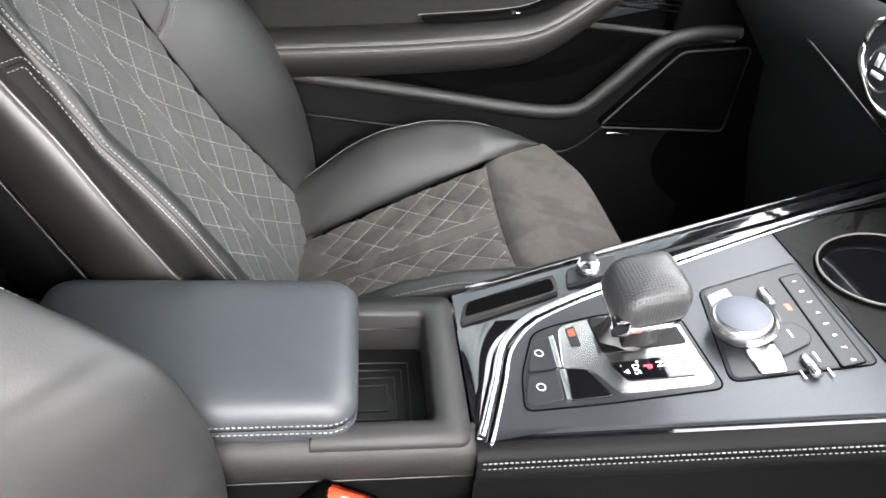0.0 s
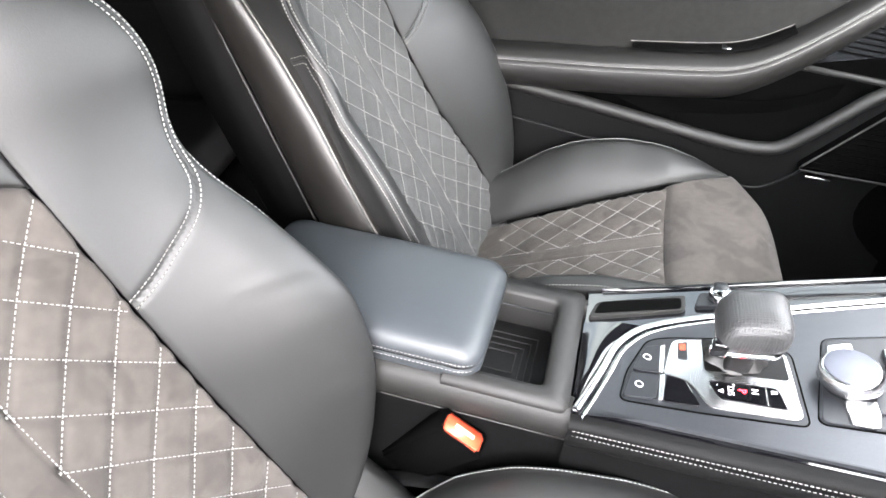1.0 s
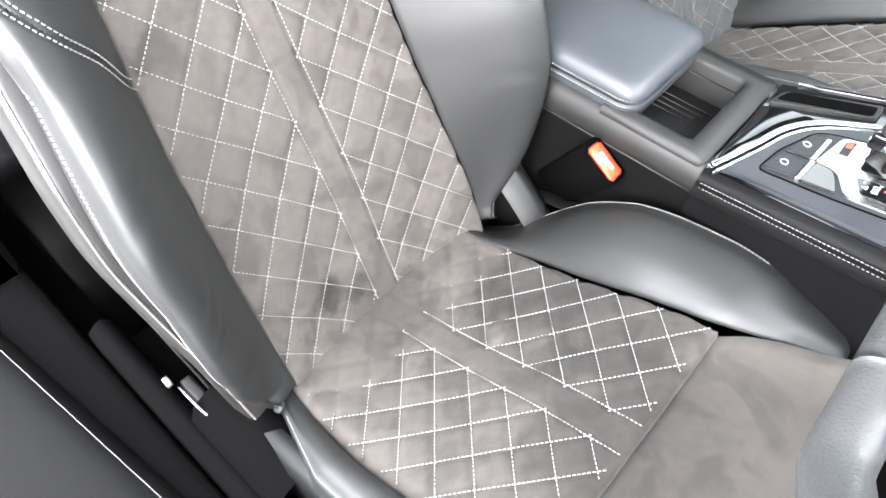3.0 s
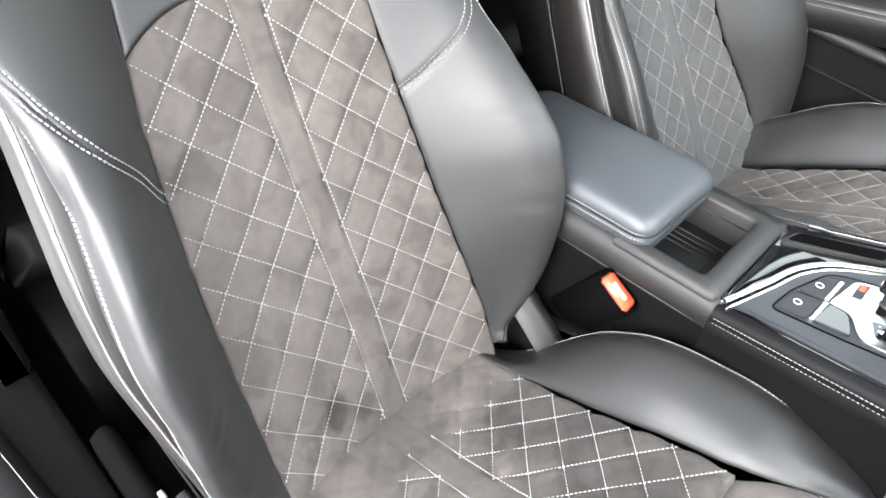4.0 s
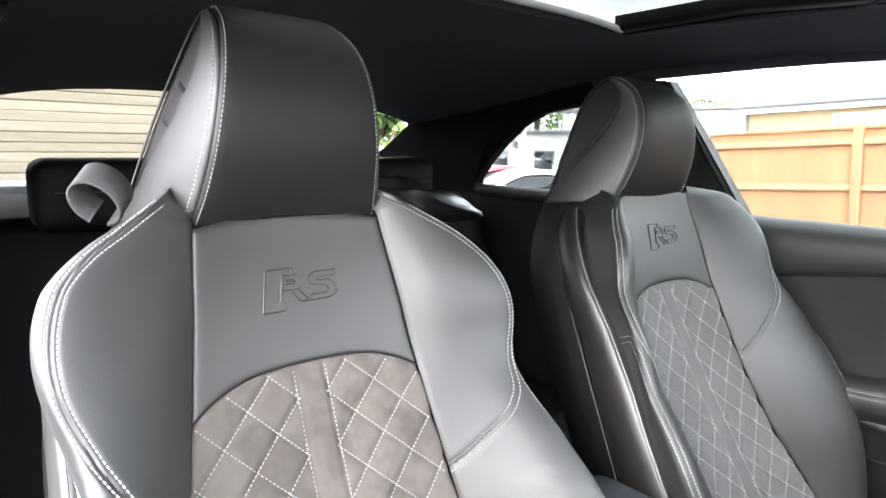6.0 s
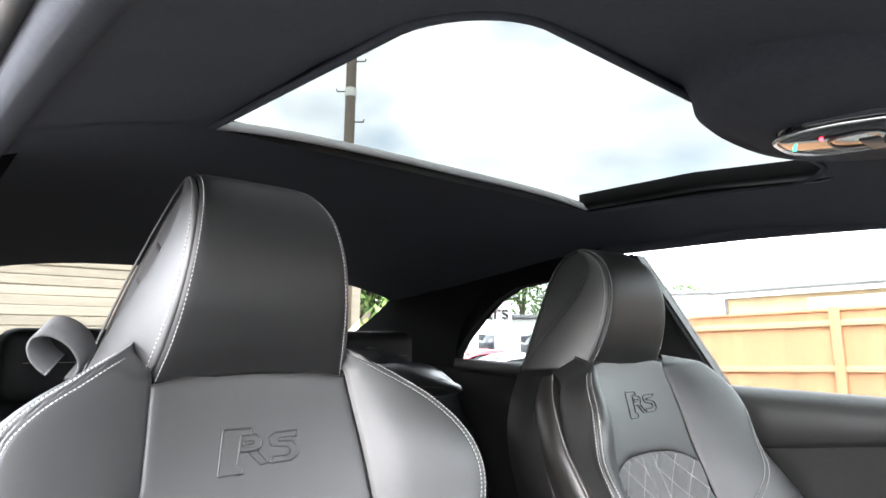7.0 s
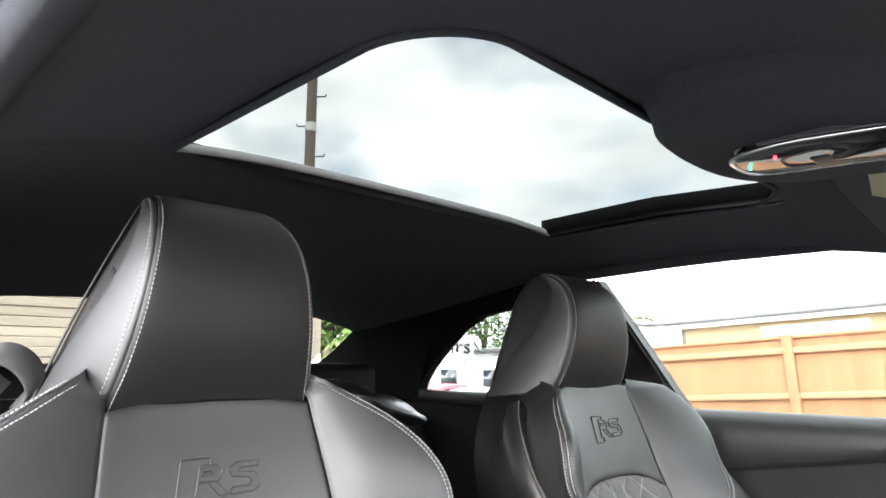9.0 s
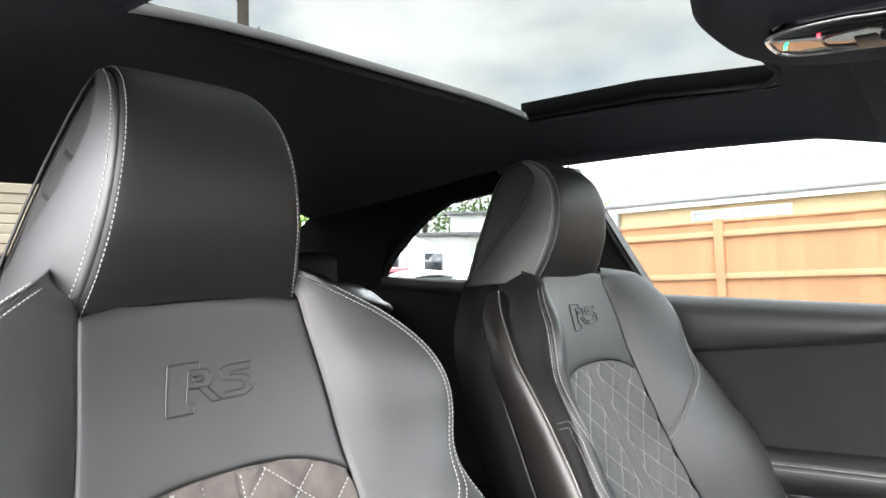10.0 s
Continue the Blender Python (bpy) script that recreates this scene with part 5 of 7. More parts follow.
for x, y in ((0.346, 0.013), (0.340, -0.082)):
    box("rocker", (x - 0.0045, y - 0.013, con(x) + 0.006), (x + 0.0045, y + 0.013, con(x) + 0.015), M_silver, mmi, "silver rocker switch", bevel=0.003)
outline_prism("red_mark", [(0.359, 0.002), (0.364, 0.002), (0.364, -0.008), (0.359, -0.008)], 0.0074, 0.0080, M_red, mmi, surface=con, bevel=0)
strip = round_outline([(0.374, 0.040), (0.397, 0.043), (0.390, -0.085), (0.367, -0.087)], 0.003)
gap_line(strip, 0.0074, mmi)
strip_key = outline_prism("shortcut_strip", strip, 0.006, 0.0090, M_key, mmi, "dark strip of eight numbered keys", surface=con)
for k in range(8):
    x, y = 0.385 - 0.0008 * k, 0.031 - 0.0161 * k
    data_object("key_number", letter(str(k + 1), x, y, 0.0065, M_print, up=0.0093, name="key_number"), M_print, strip_key)
for x, y, w in ((0.352, -0.070, 0.006), (0.354, -0.090, 0.005), (0.330, -0.088, 0.005), (0.342, -0.040, 0.005)):
    outline_prism("printed_bar", [(x, y + w), (x + 0.0016, y + w), (x + 0.0016, y - w), (x, y - w)], 0.0104 if y == -0.040 else 0.0074, 0.0108 if y == -0.040 else 0.0078, M_print, mmi, surface=con, bevel=0)

# cup holders
CX, CY, CR = 0.478, 0.030, 0.060
bm = bmesh.new()
ring_in, ring_out = [], []
for k in range(48):
    a = 2 * math.pi * k / 48
    ca, sa = math.cos(a), math.sin(a)
    s = 1 / max(abs(ca), abs(sa))
    ox, oy = 0.515 + 0.106 * ca * s, 0.0 + 0.136 * sa * s
    ring_in.append(bm.verts.new((CX + CR * ca, CY + CR * sa, con(CX + CR * ca) + 0.005)))
    ring_out.append(bm.verts.new((ox, oy, con(ox) + 0.005)))
for k in range(48):
    bm.faces.new((ring_in[k], ring_out[k], ring_out[(k + 1) % 48], ring_in[(k + 1) % 48]))
bmesh.ops.solidify(bm, geom=bm.faces[:], thickness=0.006)
part("cup_surround", bm, M_soft_plastic, console)
lathe("cup_holder", [(CR + 0.004, 0.002), (CR + 0.001, 0.006), (CR - 0.003, 0.003), (CR - 0.006, -0.006), (CR - 0.010, -0.075), (0, -0.075)], (CX, CY, con(CX) + 0.004), M_carpet, console, "deep black cup holder with a bright rim", tilt=TILT)
tube("cup_rim", [(CX + (CR + 0.001) * math.cos(a), CY + (CR + 0.001) * math.sin(a), con(CX + CR * math.cos(a)) + 0.010) for a in np.linspace(0, 2 * np.pi, 41)], 0.0014, M_satin, console, sides=6)

# belt buckles
def buckle(x, y, z, lean, label, red=True):
    b = thing("belt_buckle", (x, y, z), label, "seat belt", "belt buckles")
    m = Matrix.Rotation(radians(lean), 4, "Y") @ Matrix.Rotation(radians(12), 4, "X")
    off = Vector((x, y, z))
    for nm, lo, hi, mt, lb in (("body", (-0.032, -0.017, -0.15), (0.032, 0.017, 0.0), M_shade_black, "black plastic body"),
                               ("release_button", (-0.0265, -0.0120, -0.004), (0.0265, 0.0125, 0.0040), M_red if red else M_key, "red release button" if red else "")):
        bm = bmesh.new()
        bmesh.ops.create_cube(bm, size=1)
        lo, hi = Vector(lo), Vector(hi)
        bmesh.ops.scale(bm, vec=hi - lo, verts=bm.verts)
        bmesh.ops.translate(bm, vec=(lo + hi) / 2, verts=bm.verts)
        bmesh.ops.bevel(bm, geom=bm.edges[:], offset=0.004, segments=3, affect="EDGES")
        bmesh.ops.transform(bm, matrix=Matrix.Translation(off) @ m, verts=bm.verts)
        part(nm, bm, mt, b, lb)
    bm = bmesh.new()
    bmesh.ops.create_cube(bm, size=1)
    bmesh.ops.scale(bm, vec=(0.026, 0.005, 0.001), verts=bm.verts)
    bmesh.ops.translate(bm, vec=(0, 0.0005, 0.0043), verts=bm.verts)
    bmesh.ops.transform(bm, matrix=Matrix.Translation(off) @ m, verts=bm.verts)
    part("print", bm, M_pink if red else M_key, b, "pale printed mark")
    return b
M_pink = mat("pale_red_print", (0.85, 0.55, 0.42), 0.5)
buckle(-0.078, -0.1235, 0.622, 32, "black seat belt buckle with a red release button beside the console")

# steering wheel
wheel = thing("steering_wheel", (0.290, -0.396, 1.020), "black perforated leather steering wheel with a flat lower rim", "steering wheel")
Wm = Matrix.Translation((0.290, -0.396, 1.020)) @ Matrix.Rotation(radians(-72), 4, "Y")
rim = []
for a in np.linspace(0, 2 * np.pi, 121):
    r = 0.178
    px, py = -r * math.cos(a), r * math.sin(a)
    px = max(px, -0.164)
    rim.append(Wm @ Vector((px, py, 0)))
tube("rim", rim, 0.0185, M_wheel, wheel, "grey-black perforated leather rim", sides=18)
hub = []
for r, h in ((0.0, 0.02), (0.05, 0.018), (0.07, 0.008), (0.075, -0.03), (0.05, -0.06), (0.0, -0.06)):
    hub.append((r, h))
lathe("hub", hub, (0.290, -0.396, 1.020), M_plastic, wheel, tilt=Matrix.Rotation(radians(-72), 4, "Y"))
for y in (-1, 1):
    tube("spoke", [Wm @ Vector((0.0, y * 0.05, -0.01)), Wm @ Vector((0.0, y * 0.175, 0))], 0.017, M_plastic, wheel, flat=0.6, sides=10)
tube("spoke", [Wm @ Vector((-0.05, 0, -0.01)), Wm @ Vector((-0.165, 0, 0))], 0.016, M_silver, wheel, flat=0.5, sides=10)
tube("column", [Wm @ Vector((0, 0, -0.05)), (0.62, -0.36, 0.80)], 0.05, M_plastic, wheel, sides=16)

# dashboard
dash = thing("dashboard", (0.75, 0, 0.2), "black soft-touch dashboard with a silver-framed climate panel", "dashboard")
rows = []
for y in np.linspace(-0.72, 0.72, 30):
    b = 0.02 * (1 - abs(y) / 0.72)
    rows.append([(x - b, y, z) for x, z in ((1.05, 1.00), (0.80, 1.02), (0.64, 1.01), (0.585, 0.985), (0.57, 0.95), (0.585, 0.885), (0.64, 0.83), (0.70, 0.76), (0.73, 0.60), (0.85, 0.22))])
loft("body", rows, M_dash, dash, "black soft plastic")
bm = bmesh.new()
climate = round_outline([(0.245, 0.972), (0.250, 0.925), (0.190, 0.885), (-0.19, 0.885), (-0.25, 0.925), (-0.245, 0.972)], 0.02)
def face_x(name, pts, x0, x1, material, parent, label=""):
    bm = bmesh.new()
    vs = [bm.verts.new((x1, y, z)) for y, z in pts]
    bm.faces.new(vs)
    ext = bmesh.ops.extrude_face_region(bm, geom=bm.faces[:])
    bmesh.ops.translate(bm, vec=(x0 - x1, 0, 0), verts=[v for v in ext["geom"] if isinstance(v, bmesh.types.BMVert)])
    return part(name, bm, material, parent, label, smooth=False)
face_x("climate_panel", climate, 0.56, 0.522, M_key, dash, "black climate control panel")
tube("climate_frame", [(0.521, y, z) for y, z in climate + climate[:1]], 0.005, M_chrome, dash, "silver frame", sides=8)
lathe("climate_dial", [(0, 0.012), (0.021, 0.012), (0.024, 0.009), (0.025, 0.0), (0, 0.0)], (0.522, 0.195, 0.930), M_key, dash, "black dial with a lit display", tilt=Matrix.Rotation(radians(-90), 4, "Y"))
tube("dial_ring", [(0.516, 0.195 + 0.026 * math.cos(a), 0.930 + 0.026 * math.sin(a)) for a in np.linspace(0, 2 * np.pi, 33)], 0.0022, M_chrome, dash, sides=6)
for dy, dz, w, h in ((-0.006, 0.006, 0.004, 0.007), (0.006, 0.006, 0.004, 0.007), (0.0, -0.009, 0.010, 0.0025)):
    box("display_bar", (0.5085, 0.195 + dy - w, 0.930 + dz - h), (0.5095, 0.195 + dy + w, 0.930 + dz + h), M_print, dash, bevel=0)
tube("trim_line", curve([(0.600, 0.62, 0.895), (0.585, 0.475, 0.891), (0.572, 0.36, 0.878), (0.585, 0.24, 0.84), (0.62, 0.16, 0.80)], 40), 0.0025, M_piano, dash, sides=6)
tube("bright_trim", curve([(0.565, 0.60, 0.985), (0.552, 0.30, 0.985), (0.546, 0.0, 0.985), (0.552, -0.20, 0.985)], 30), 0.008, M_chrome, dash, "silver trim strip", sides=8)


# ---------------------------------------------------------------- passenger door
door = thing("door_1", (0.1, 0.70, 0.3), "black passenger door card with suede panel and stitched leather armrest", "car door", kind="structure")
xs = np.linspace(-0.50, 0.66, 48)
zb = lambda x: np.minimum(1.035, 0.980 + 0.16 * (x + 0.19))
rows = [[(x, y, z) for y, z in ((0.735, 1.066), (0.717, 1.068), (0.698, 1.064), (0.676, 1.048), (0.668, 1.02), (0.672, float(zb(x)) + 0.012), (0.684, float(zb(x)) + 0.001), (0.705, float(zb(x)) - 0.004))] for x in xs]
loft("sill_trim", rows, M_soft_plastic, door, "dark soft sill trim")
g = np.linspace(0, 1, 24)
zs_of = lambda x: smooth_interp(x, (-0.50, -0.22, 0.0, 0.15, 0.22, 0.28, 0.34, 0.40, 0.46, 0.52), (0.750, 0.758, 0.776, 0.793, 0.803, 0.833, 0.880, 0.935, 0.99, 1.03))
P = np.array([[(x, 0.698 + 0.010 * math.sin(math.pi * t), float(zb(x)) * (1 - t) + (float(zs_of(x)) + 0.01) * t) for t in g] for x in xs if x < 0.46])
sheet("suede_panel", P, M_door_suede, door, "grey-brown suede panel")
rows = []
arm_x = np.linspace(-0.50, 0.50, 60)
for x in arm_x:
    z = float(zs_of(x)); o = 0.03 * max(0, (x - 0.25) / 0.25)
    rows.append([(x, y + o, zz) for y, zz in ((0.712, z + 0.014), (0.680, z + 0.024), (0.655, z + 0.023), (0.637, z + 0.013), (0.6305, z + 0.003), (0.6320, z + 0.0005), (0.6305, z - 0.002), (0.632, z - 0.028), (0.648, z - 0.052), (0.675, z - 0.066), (0.712, z - 0.070))])
loft("armrest", rows, M_leather, door, "black leather armrest", caps=False)
up = np.tile([0, -1.0, 0.25], (60, 1))
o = 0.03 * np.clip((arm_x - 0.25) / 0.25, 0, 1)
stitching([np.concatenate([np.stack([arm_x, 0.6310 + o, zs_of(arm_x) + dz], 1), up], 1) for dz in (0.0052, -0.0045)], door)
# switch field on the armrest
sw = []
for x in np.linspace(0.035, 0.30, 24):
    z = float(zs_of(x)) + 0.0270; t = (x - 0.035) / 0.265
    sw.append([(x, 0.660 + 0.018 * (1 - min(1, 5 * t)), z + 0.001), (x, 0.665 + 0.016 * (1 - min(1, 5 * t)), z + 0.003), (x, 0.704, z + 0.005), (x, 0.705, z)])
loft("switch_field", sw, M_dim_black, door, "black switch field")
tube("switch_trim", [(x, 0.700, float(zs_of(x)) + 0.032) for x in np.linspace(0.03, 0.30, 20)], 0.0009, M_satin, door, "thin silver strip", sides=6)
box("window_switch", (0.190, 0.672, float(zs_of(0.2)) + 0.022), (0.232, 0.692, float(zs_of(0.2)) + 0.031), M_key, door, "black window switch", bevel=0.003)
box("switch_tip", (0.196, 0.671, float(zs_of(0.2)) + 0.0265), (0.206, 0.680, float(zs_of(0.2)) + 0.0318), M_silver, door, bevel=0.001)
# pocket, lip, lower panel
lip = curve([(-0.50, 0.668, 0.742), (-0.19, 0.666, 0.706), (0.0, 0.664, 0.686), (0.14, 0.662, 0.669), (0.24, 0.660, 0.658), (0.307, 0.660, 0.657), (0.351, 0.661, 0.670), (0.41, 0.663, 0.728), (0.469, 0.666, 0.788), (0.53, 0.669, 0.812), (0.62, 0.672, 0.82)], 90)
tube("pocket_lip", lip, 0.013, M_soft_plastic, door, "rounded dark grey lip", sides=12, flat=1.0)
P = np.array([[(p[0], p[1] + 0.004 + 0.012 * math.sin(math.pi * t), p[2] * (1 - t) + 0.30 * t) for t in np.linspace(0, 1, 20)] for p in lip])
sheet("lower_panel", P, M_plastic, door, "black grained lower panel")
tube("panel_crease", [(p[0], p[1] + 0.006, p[2] - 0.075 - 0.05 * max(0, p[0])) for p in lip[:62]], 0.003, M_plastic, door, sides=6)
P = np.array([[(x, 0.738 - 0.03 * t, 0.79 * (1 - t) + 0.56 * t + 0.25 * max(0, x - 0.3)) for t in np.linspace(0, 1, 8)] for x in np.linspace(-0.5, 0.66, 30)])
sheet("pocket_back", P, M_carpet, door, "black pocket back")
P = np.array([curve([(0.02, 0.700, 0.700), (0.10, 0.690, 0.722), (0.20, 0.684, 0.728), (0.32, 0.690, 0.745), (0.42, 0.700, 0.79)], 20), curve([(0.16, 0.735, 0.64), (0.20, 0.735, 0.66), (0.25, 0.735, 0.675), (0.34, 0.735, 0.70), (0.42, 0.735, 0.74)], 20)])
sheet("pull_recess", P, M_dim_black, door, "dark grey pull recess")
tri = round_outline([(0.385, 0.632), (0.640, 0.632), (0.640, 0.800), (0.510, 0.785)], 0.012)
bm = bmesh.new()
vs = [bm.verts.new((x, 0.650, z)) for x, z in tri]
bm.faces.new(vs)
ext = bmesh.ops.extrude_face_region(bm, geom=bm.faces[:])
bmesh.ops.translate(bm, vec=(0, 0.04, 0), verts=[v for v in ext["geom"] if isinstance(v, bmesh.types.BMVert)])
grille = part("speaker_grille", bm, M_carpet, door, "fine black speaker grille", smooth=False)
for k in range(9):
    z = 0.640 + 0.012 * k
    x0 = 0.395 + max(0, (z - 0.632)) * 0.80
    tube("slat", [(x0, 0.6485, z), (0.635, 0.6485, z)], 0.0011, M_carpet, grille, sides=4)
tube("grille_edge", [(x, 0.6485, z) for x, z in tri + tri[:1]], 0.0020, M_soft_plastic, grille, sides=6)
box("badge", (0.405, 0.6475, 0.617), (0.450, 0.6505, 0.622), M_silver, door, "small silver badge strip", bevel=0.001)
for k in range(14):
    z = 0.850 + 0.0095 * k
    x0 = 0.372 + (z - 0.85) * 0.75
    tube("vent_slat", [(x0, 0.690, z), (0.64, 0.690, z - 0.012)], 0.0016, M_carpet, door, sides=5)
tube("front_trim", [(0.33, 0.672, 0.818), (0.42, 0.676, 0.812), (0.50, 0.68, 0.806), (0.62, 0.682, 0.800)], 0.006, M_soft_plastic, door, sides=8)
box("outer_skin", (-0.62, 0.755, 0.22), (0.70, 0.80, 1.05), M_paint, door, "dark painted outer skin", bevel=0.02)

# ---------------------------------------------------------------- body sides, pillars, windows
def wall_y(z):
    return 0.712 - 0.42 * np.maximum(0, z - 1.065)


def side_piece(name, pts, side, material, label, thick=0.035, kind_cat="trim"):
    """A piece of the body's side from an outline (x, z), leaning in with the windows."""
    bm = bmesh.new()
    vs = [bm.verts.new((x, side * float(wall_y(np.array(z))), z)) for x, z in pts]
    bm.faces.new(vs)
    bmesh.ops.triangulate(bm, faces=bm.faces[:])
    ext = bmesh.ops.extrude_face_region(bm, geom=bm.faces[:])
    bmesh.ops.translate(bm, vec=(0, side * thick, 0), verts=[v for v in ext["geom"] if isinstance(v, bmesh.types.BMVert)])
    ob = part(name, bm, material, None, "", smooth=False)
    return tagged(ob, label, kind_cat, kind="structure")


quarter = [(-1.320, 1.068), (-1.297, 1.102), (-1.240, 1.149), (-1.162, 1.202), (-1.072, 1.256), (-0.990, 1.289)]
for side, nm in ((1, "left"), (-1, "right")):
    pillar = [(-0.602, 1.350), (-0.545, 1.235), (-0.466, 1.066), (-0.56, 1.060), (-0.68, 1.060), (-0.700, 1.18), (-0.700, 1.315), (-0.69, 1.36)]
    if side > 0:
        side_piece("pillar_left", pillar, side, M_soft_plastic, "dark grey trimmed door pillar beside the passenger seat")
    else:
        side_piece("pillar_right", [(-0.74, 1.350), (-0.70, 1.235), (-0.68, 1.066), (-0.68, 0.2), (-0.86, 0.2), (-0.86, 1.06), (-0.84, 1.18), (-0.84, 1.36)], side, M_soft_plastic, "dark grey trimmed door pillar behind the driver")
    back_pillar = quarter + [(-0.86, 1.306), (-0.70, 1.318), (-0.69, 1.385), (-1.10, 1.375), (-1.45, 1.30), (-1.75, 1.16), (-1.78, 1.02), (-1.33, 1.050)]
    side_piece("rear_pillar_" + nm, back_pillar, side, M_lining_shaded, "black fabric-covered rear pillar round the small window")
    side_piece("rear_flank_" + nm, [(-1.80, 1.075), (-0.68, 1.070), (-0.68, 0.2), (-1.80, 0.2)], side, M_plastic, "black rear side panel")
    tube_pts = [(x, side * (float(wall_y(np.array(1.07))) - 0.012), 1.066) for x in np.linspace(-1.37, -0.69, 12)]
    ob = tube("rear_sill_" + nm, tube_pts, 0.020, M_soft_plastic, None, sides=10)
    tagged(ob, "dark soft sill under the rear side window", "trim", kind="structure")
    pane = [(-1.34, 1.060), (-1.18, 1.215), (-1.0, 1.300), (-0.69, 1.330), (-0.69, 1.060)]
    bm = bmesh.new()
    bm.faces.new([bm.verts.new((x, side * (float(wall_y(np.array(z))) + 0.02), z)) for x, z in pane])
    bmesh.ops.solidify(bm, geom=bm.faces[:], thickness=0.004)
    ob = tagged(part("window_rear_" + nm, bm, M_glass if side > 0 else M_dim_glass, None, "", smooth=False), "clear fixed rear side window", "window", kind="structure")
    bm = bmesh.new()
bm.faces.new([bm.verts.new((x, float(wall_y(np.array(z))) + 0.02, z)) for x, z in ((-0.62, 1.36), (-0.474, 1.066), (0.66, 1.066), (0.40, 1.27), (0.10, 1.37))])
ext = bmesh.ops.extrude_face_region(bm, geom=bm.faces[:])
bmesh.ops.translate(bm, vec=(0, 0.004, 0), verts=[v for v in ext["geom"] if isinstance(v, bmesh.types.BMVert)])
bmesh.ops.recalc_face_normals(bm, faces=bm.faces[:])
ob = tagged(part("window_door_left", bm, M_door_glass, None, "", smooth=False), "clear passenger door window, closed", "window", kind="structure")
# seal strips of the left door window
ob = tube("window_seal", [(x, float(wall_y(np.array(z))) - 0.004, z) for x, z in ((-0.615, 1.352), (-0.556, 1.235), (-0.478, 1.066))], 0.006, M_plastic, None, sides=6)
tagged(ob, "black rubber window seal on the pillar", "seal", kind="structure")
# belt guide on the left pillar
guide = thing("belt_guide", (-0.60, 0.64, 1.17), "black seat belt guide on the passenger pillar", "seat belt")
tube("guide_loop", [(-0.615, 0.630, 1.205), (-0.590, 0.620, 1.200), (-0.575, 0.618, 1.175), (-0.585, 0.625, 1.150), (-0.612, 0.634, 1.155)], 0.010, M_plastic, guide, sides=8)
tube("belt", [(-0.60, 0.632, 1.18), (-0.585, 0.648, 0.95), (-0.52, 0.66, 0.55)], 0.020, M_belt, guide, "grey webbing", sides=8, flat=0.15)

# ---------------------------------------------------------------- roof
def roof_z(x, y):
    base = np.interp(x, (-1.9, -1.5, -1.2, -0.9, -0.6, -0.35, -0.12, 0.05, 0.16, 0.32), (1.10, 1.318, 1.365, 1.405, 1.436, 1.443, 1.432, 1.400, 1.365, 1.31))
    return base - 0.060 * (np.abs(y) / 0.585) ** 4 * np.where(x > -0.6, 1.0, 0.9)


HX0, HX1, HY = -0.590, -0.131, 0.398
def roof_patch(xa, xb, ya, yb, nx, ny):
    x, y = np.meshgrid(np.linspace(xa, xb, nx), np.linspace(ya, yb, ny), indexing="ij")
    return np.stack([x, y, roof_z(x, y)], -1)


def roof_sheet(name, lift, material, label, edge, grow=0.0):
    hx0, hx1, hy = HX0 - grow, HX1 + grow, HY + grow
    V, F, k = [], [], 0
    for P in (roof_patch(-1.50, hx0, -edge, edge, 24, 40), roof_patch(hx1, 0.30, -edge, edge, 16, 40), roof_patch(hx0 - 0.008, hx1 + 0.008, -edge, -hy, 18, 12) + (0, 0, 0.001), roof_patch(hx0 - 0.008, hx1 + 0.008, hy, edge, 18, 12) + (0, 0, 0.001)):
        a, b = P.shape[:2]
        P = P + np.array([0, 0, lift])
        V.append(P.reshape(-1, 3)); F.append(grid_faces(a, b, k)); k += a * b
    # rounded front corners of the opening
    for sy in (-1, 1):
        r = 0.085
        c = np.array([hx1, sy * hy])
        ring = [c + np.array([0.012, 0.012 * sy])] + [c + np.array([-r + r * math.sin(t), sy * (-r + r * math.cos(t))]) for t in np.linspace(0, math.pi / 2, 10)]
        ring = [np.array([p[0], p[1], float(roof_z(p[0], p[1])) + lift + 0.002 * (m == 0)]) for m, p in enumerate(ring)]
        V.append(np.array(ring)); F += [np.array([[k, k + i, k + i + 1, k + i + 1]]) for i in range(1, 10)]
        k += len(ring)
    faces = [tuple(dict.fromkeys(int(i) for i in f)) for f in np.concatenate(F)]
    me = bpy.data.meshes.new(name)
    me.from_pydata([tuple(v) for v in np.concatenate(V)], [], faces)
    me.shade_smooth()
    return tagged(data_object(name, me, material), label, "roof", kind="structure")


roof_sheet("ceiling", 0.0, M_lining, "black fabric headlining with a large sunroof opening", 0.605)
roof_sheet("roof_skin", 0.055, M_paint, "dark painted roof skin round the sunroof", 0.66, 0.17)
hole = [(HX0, -HY), (HX0, HY), (HX1 - 0.085, HY)] + [(HX1 - 0.085 + 0.085 * math.sin(t), HY - 0.085 + 0.085 * math.cos(t)) for t in np.linspace(0, math.pi / 2, 10)]
hole += [(x, -y) for x, y in hole[::-1][:-2]]
sunroof = thing("sunroof", (-0.37, 0, 1.45), "large glass sunroof with its blind open", "sunroof", kind="structure")
rows = [[(x, y, float(roof_z(x, y)) + h) for x, y in hole] for h in (-0.002, 0.004, 0.014)]
loft("frame", rows, M_plastic, sunroof, "black opening frame", closed=True)
tube("opening_edge", [(x, y, float(roof_z(x, y)) - 0.001) for x, y in hole[1:] + hole[:1]], 0.0045, M_lining, sunroof, sides=8)
tube("blind_bar", [(HX0 + 0.004, y, float(roof_z(HX0, y)) + 0.002) for y in np.linspace(-HY, HY - 0.02, 20)], 0.0062, M_satin_light, sunroof, "pale grey blind bar", sides=8)
rows = []
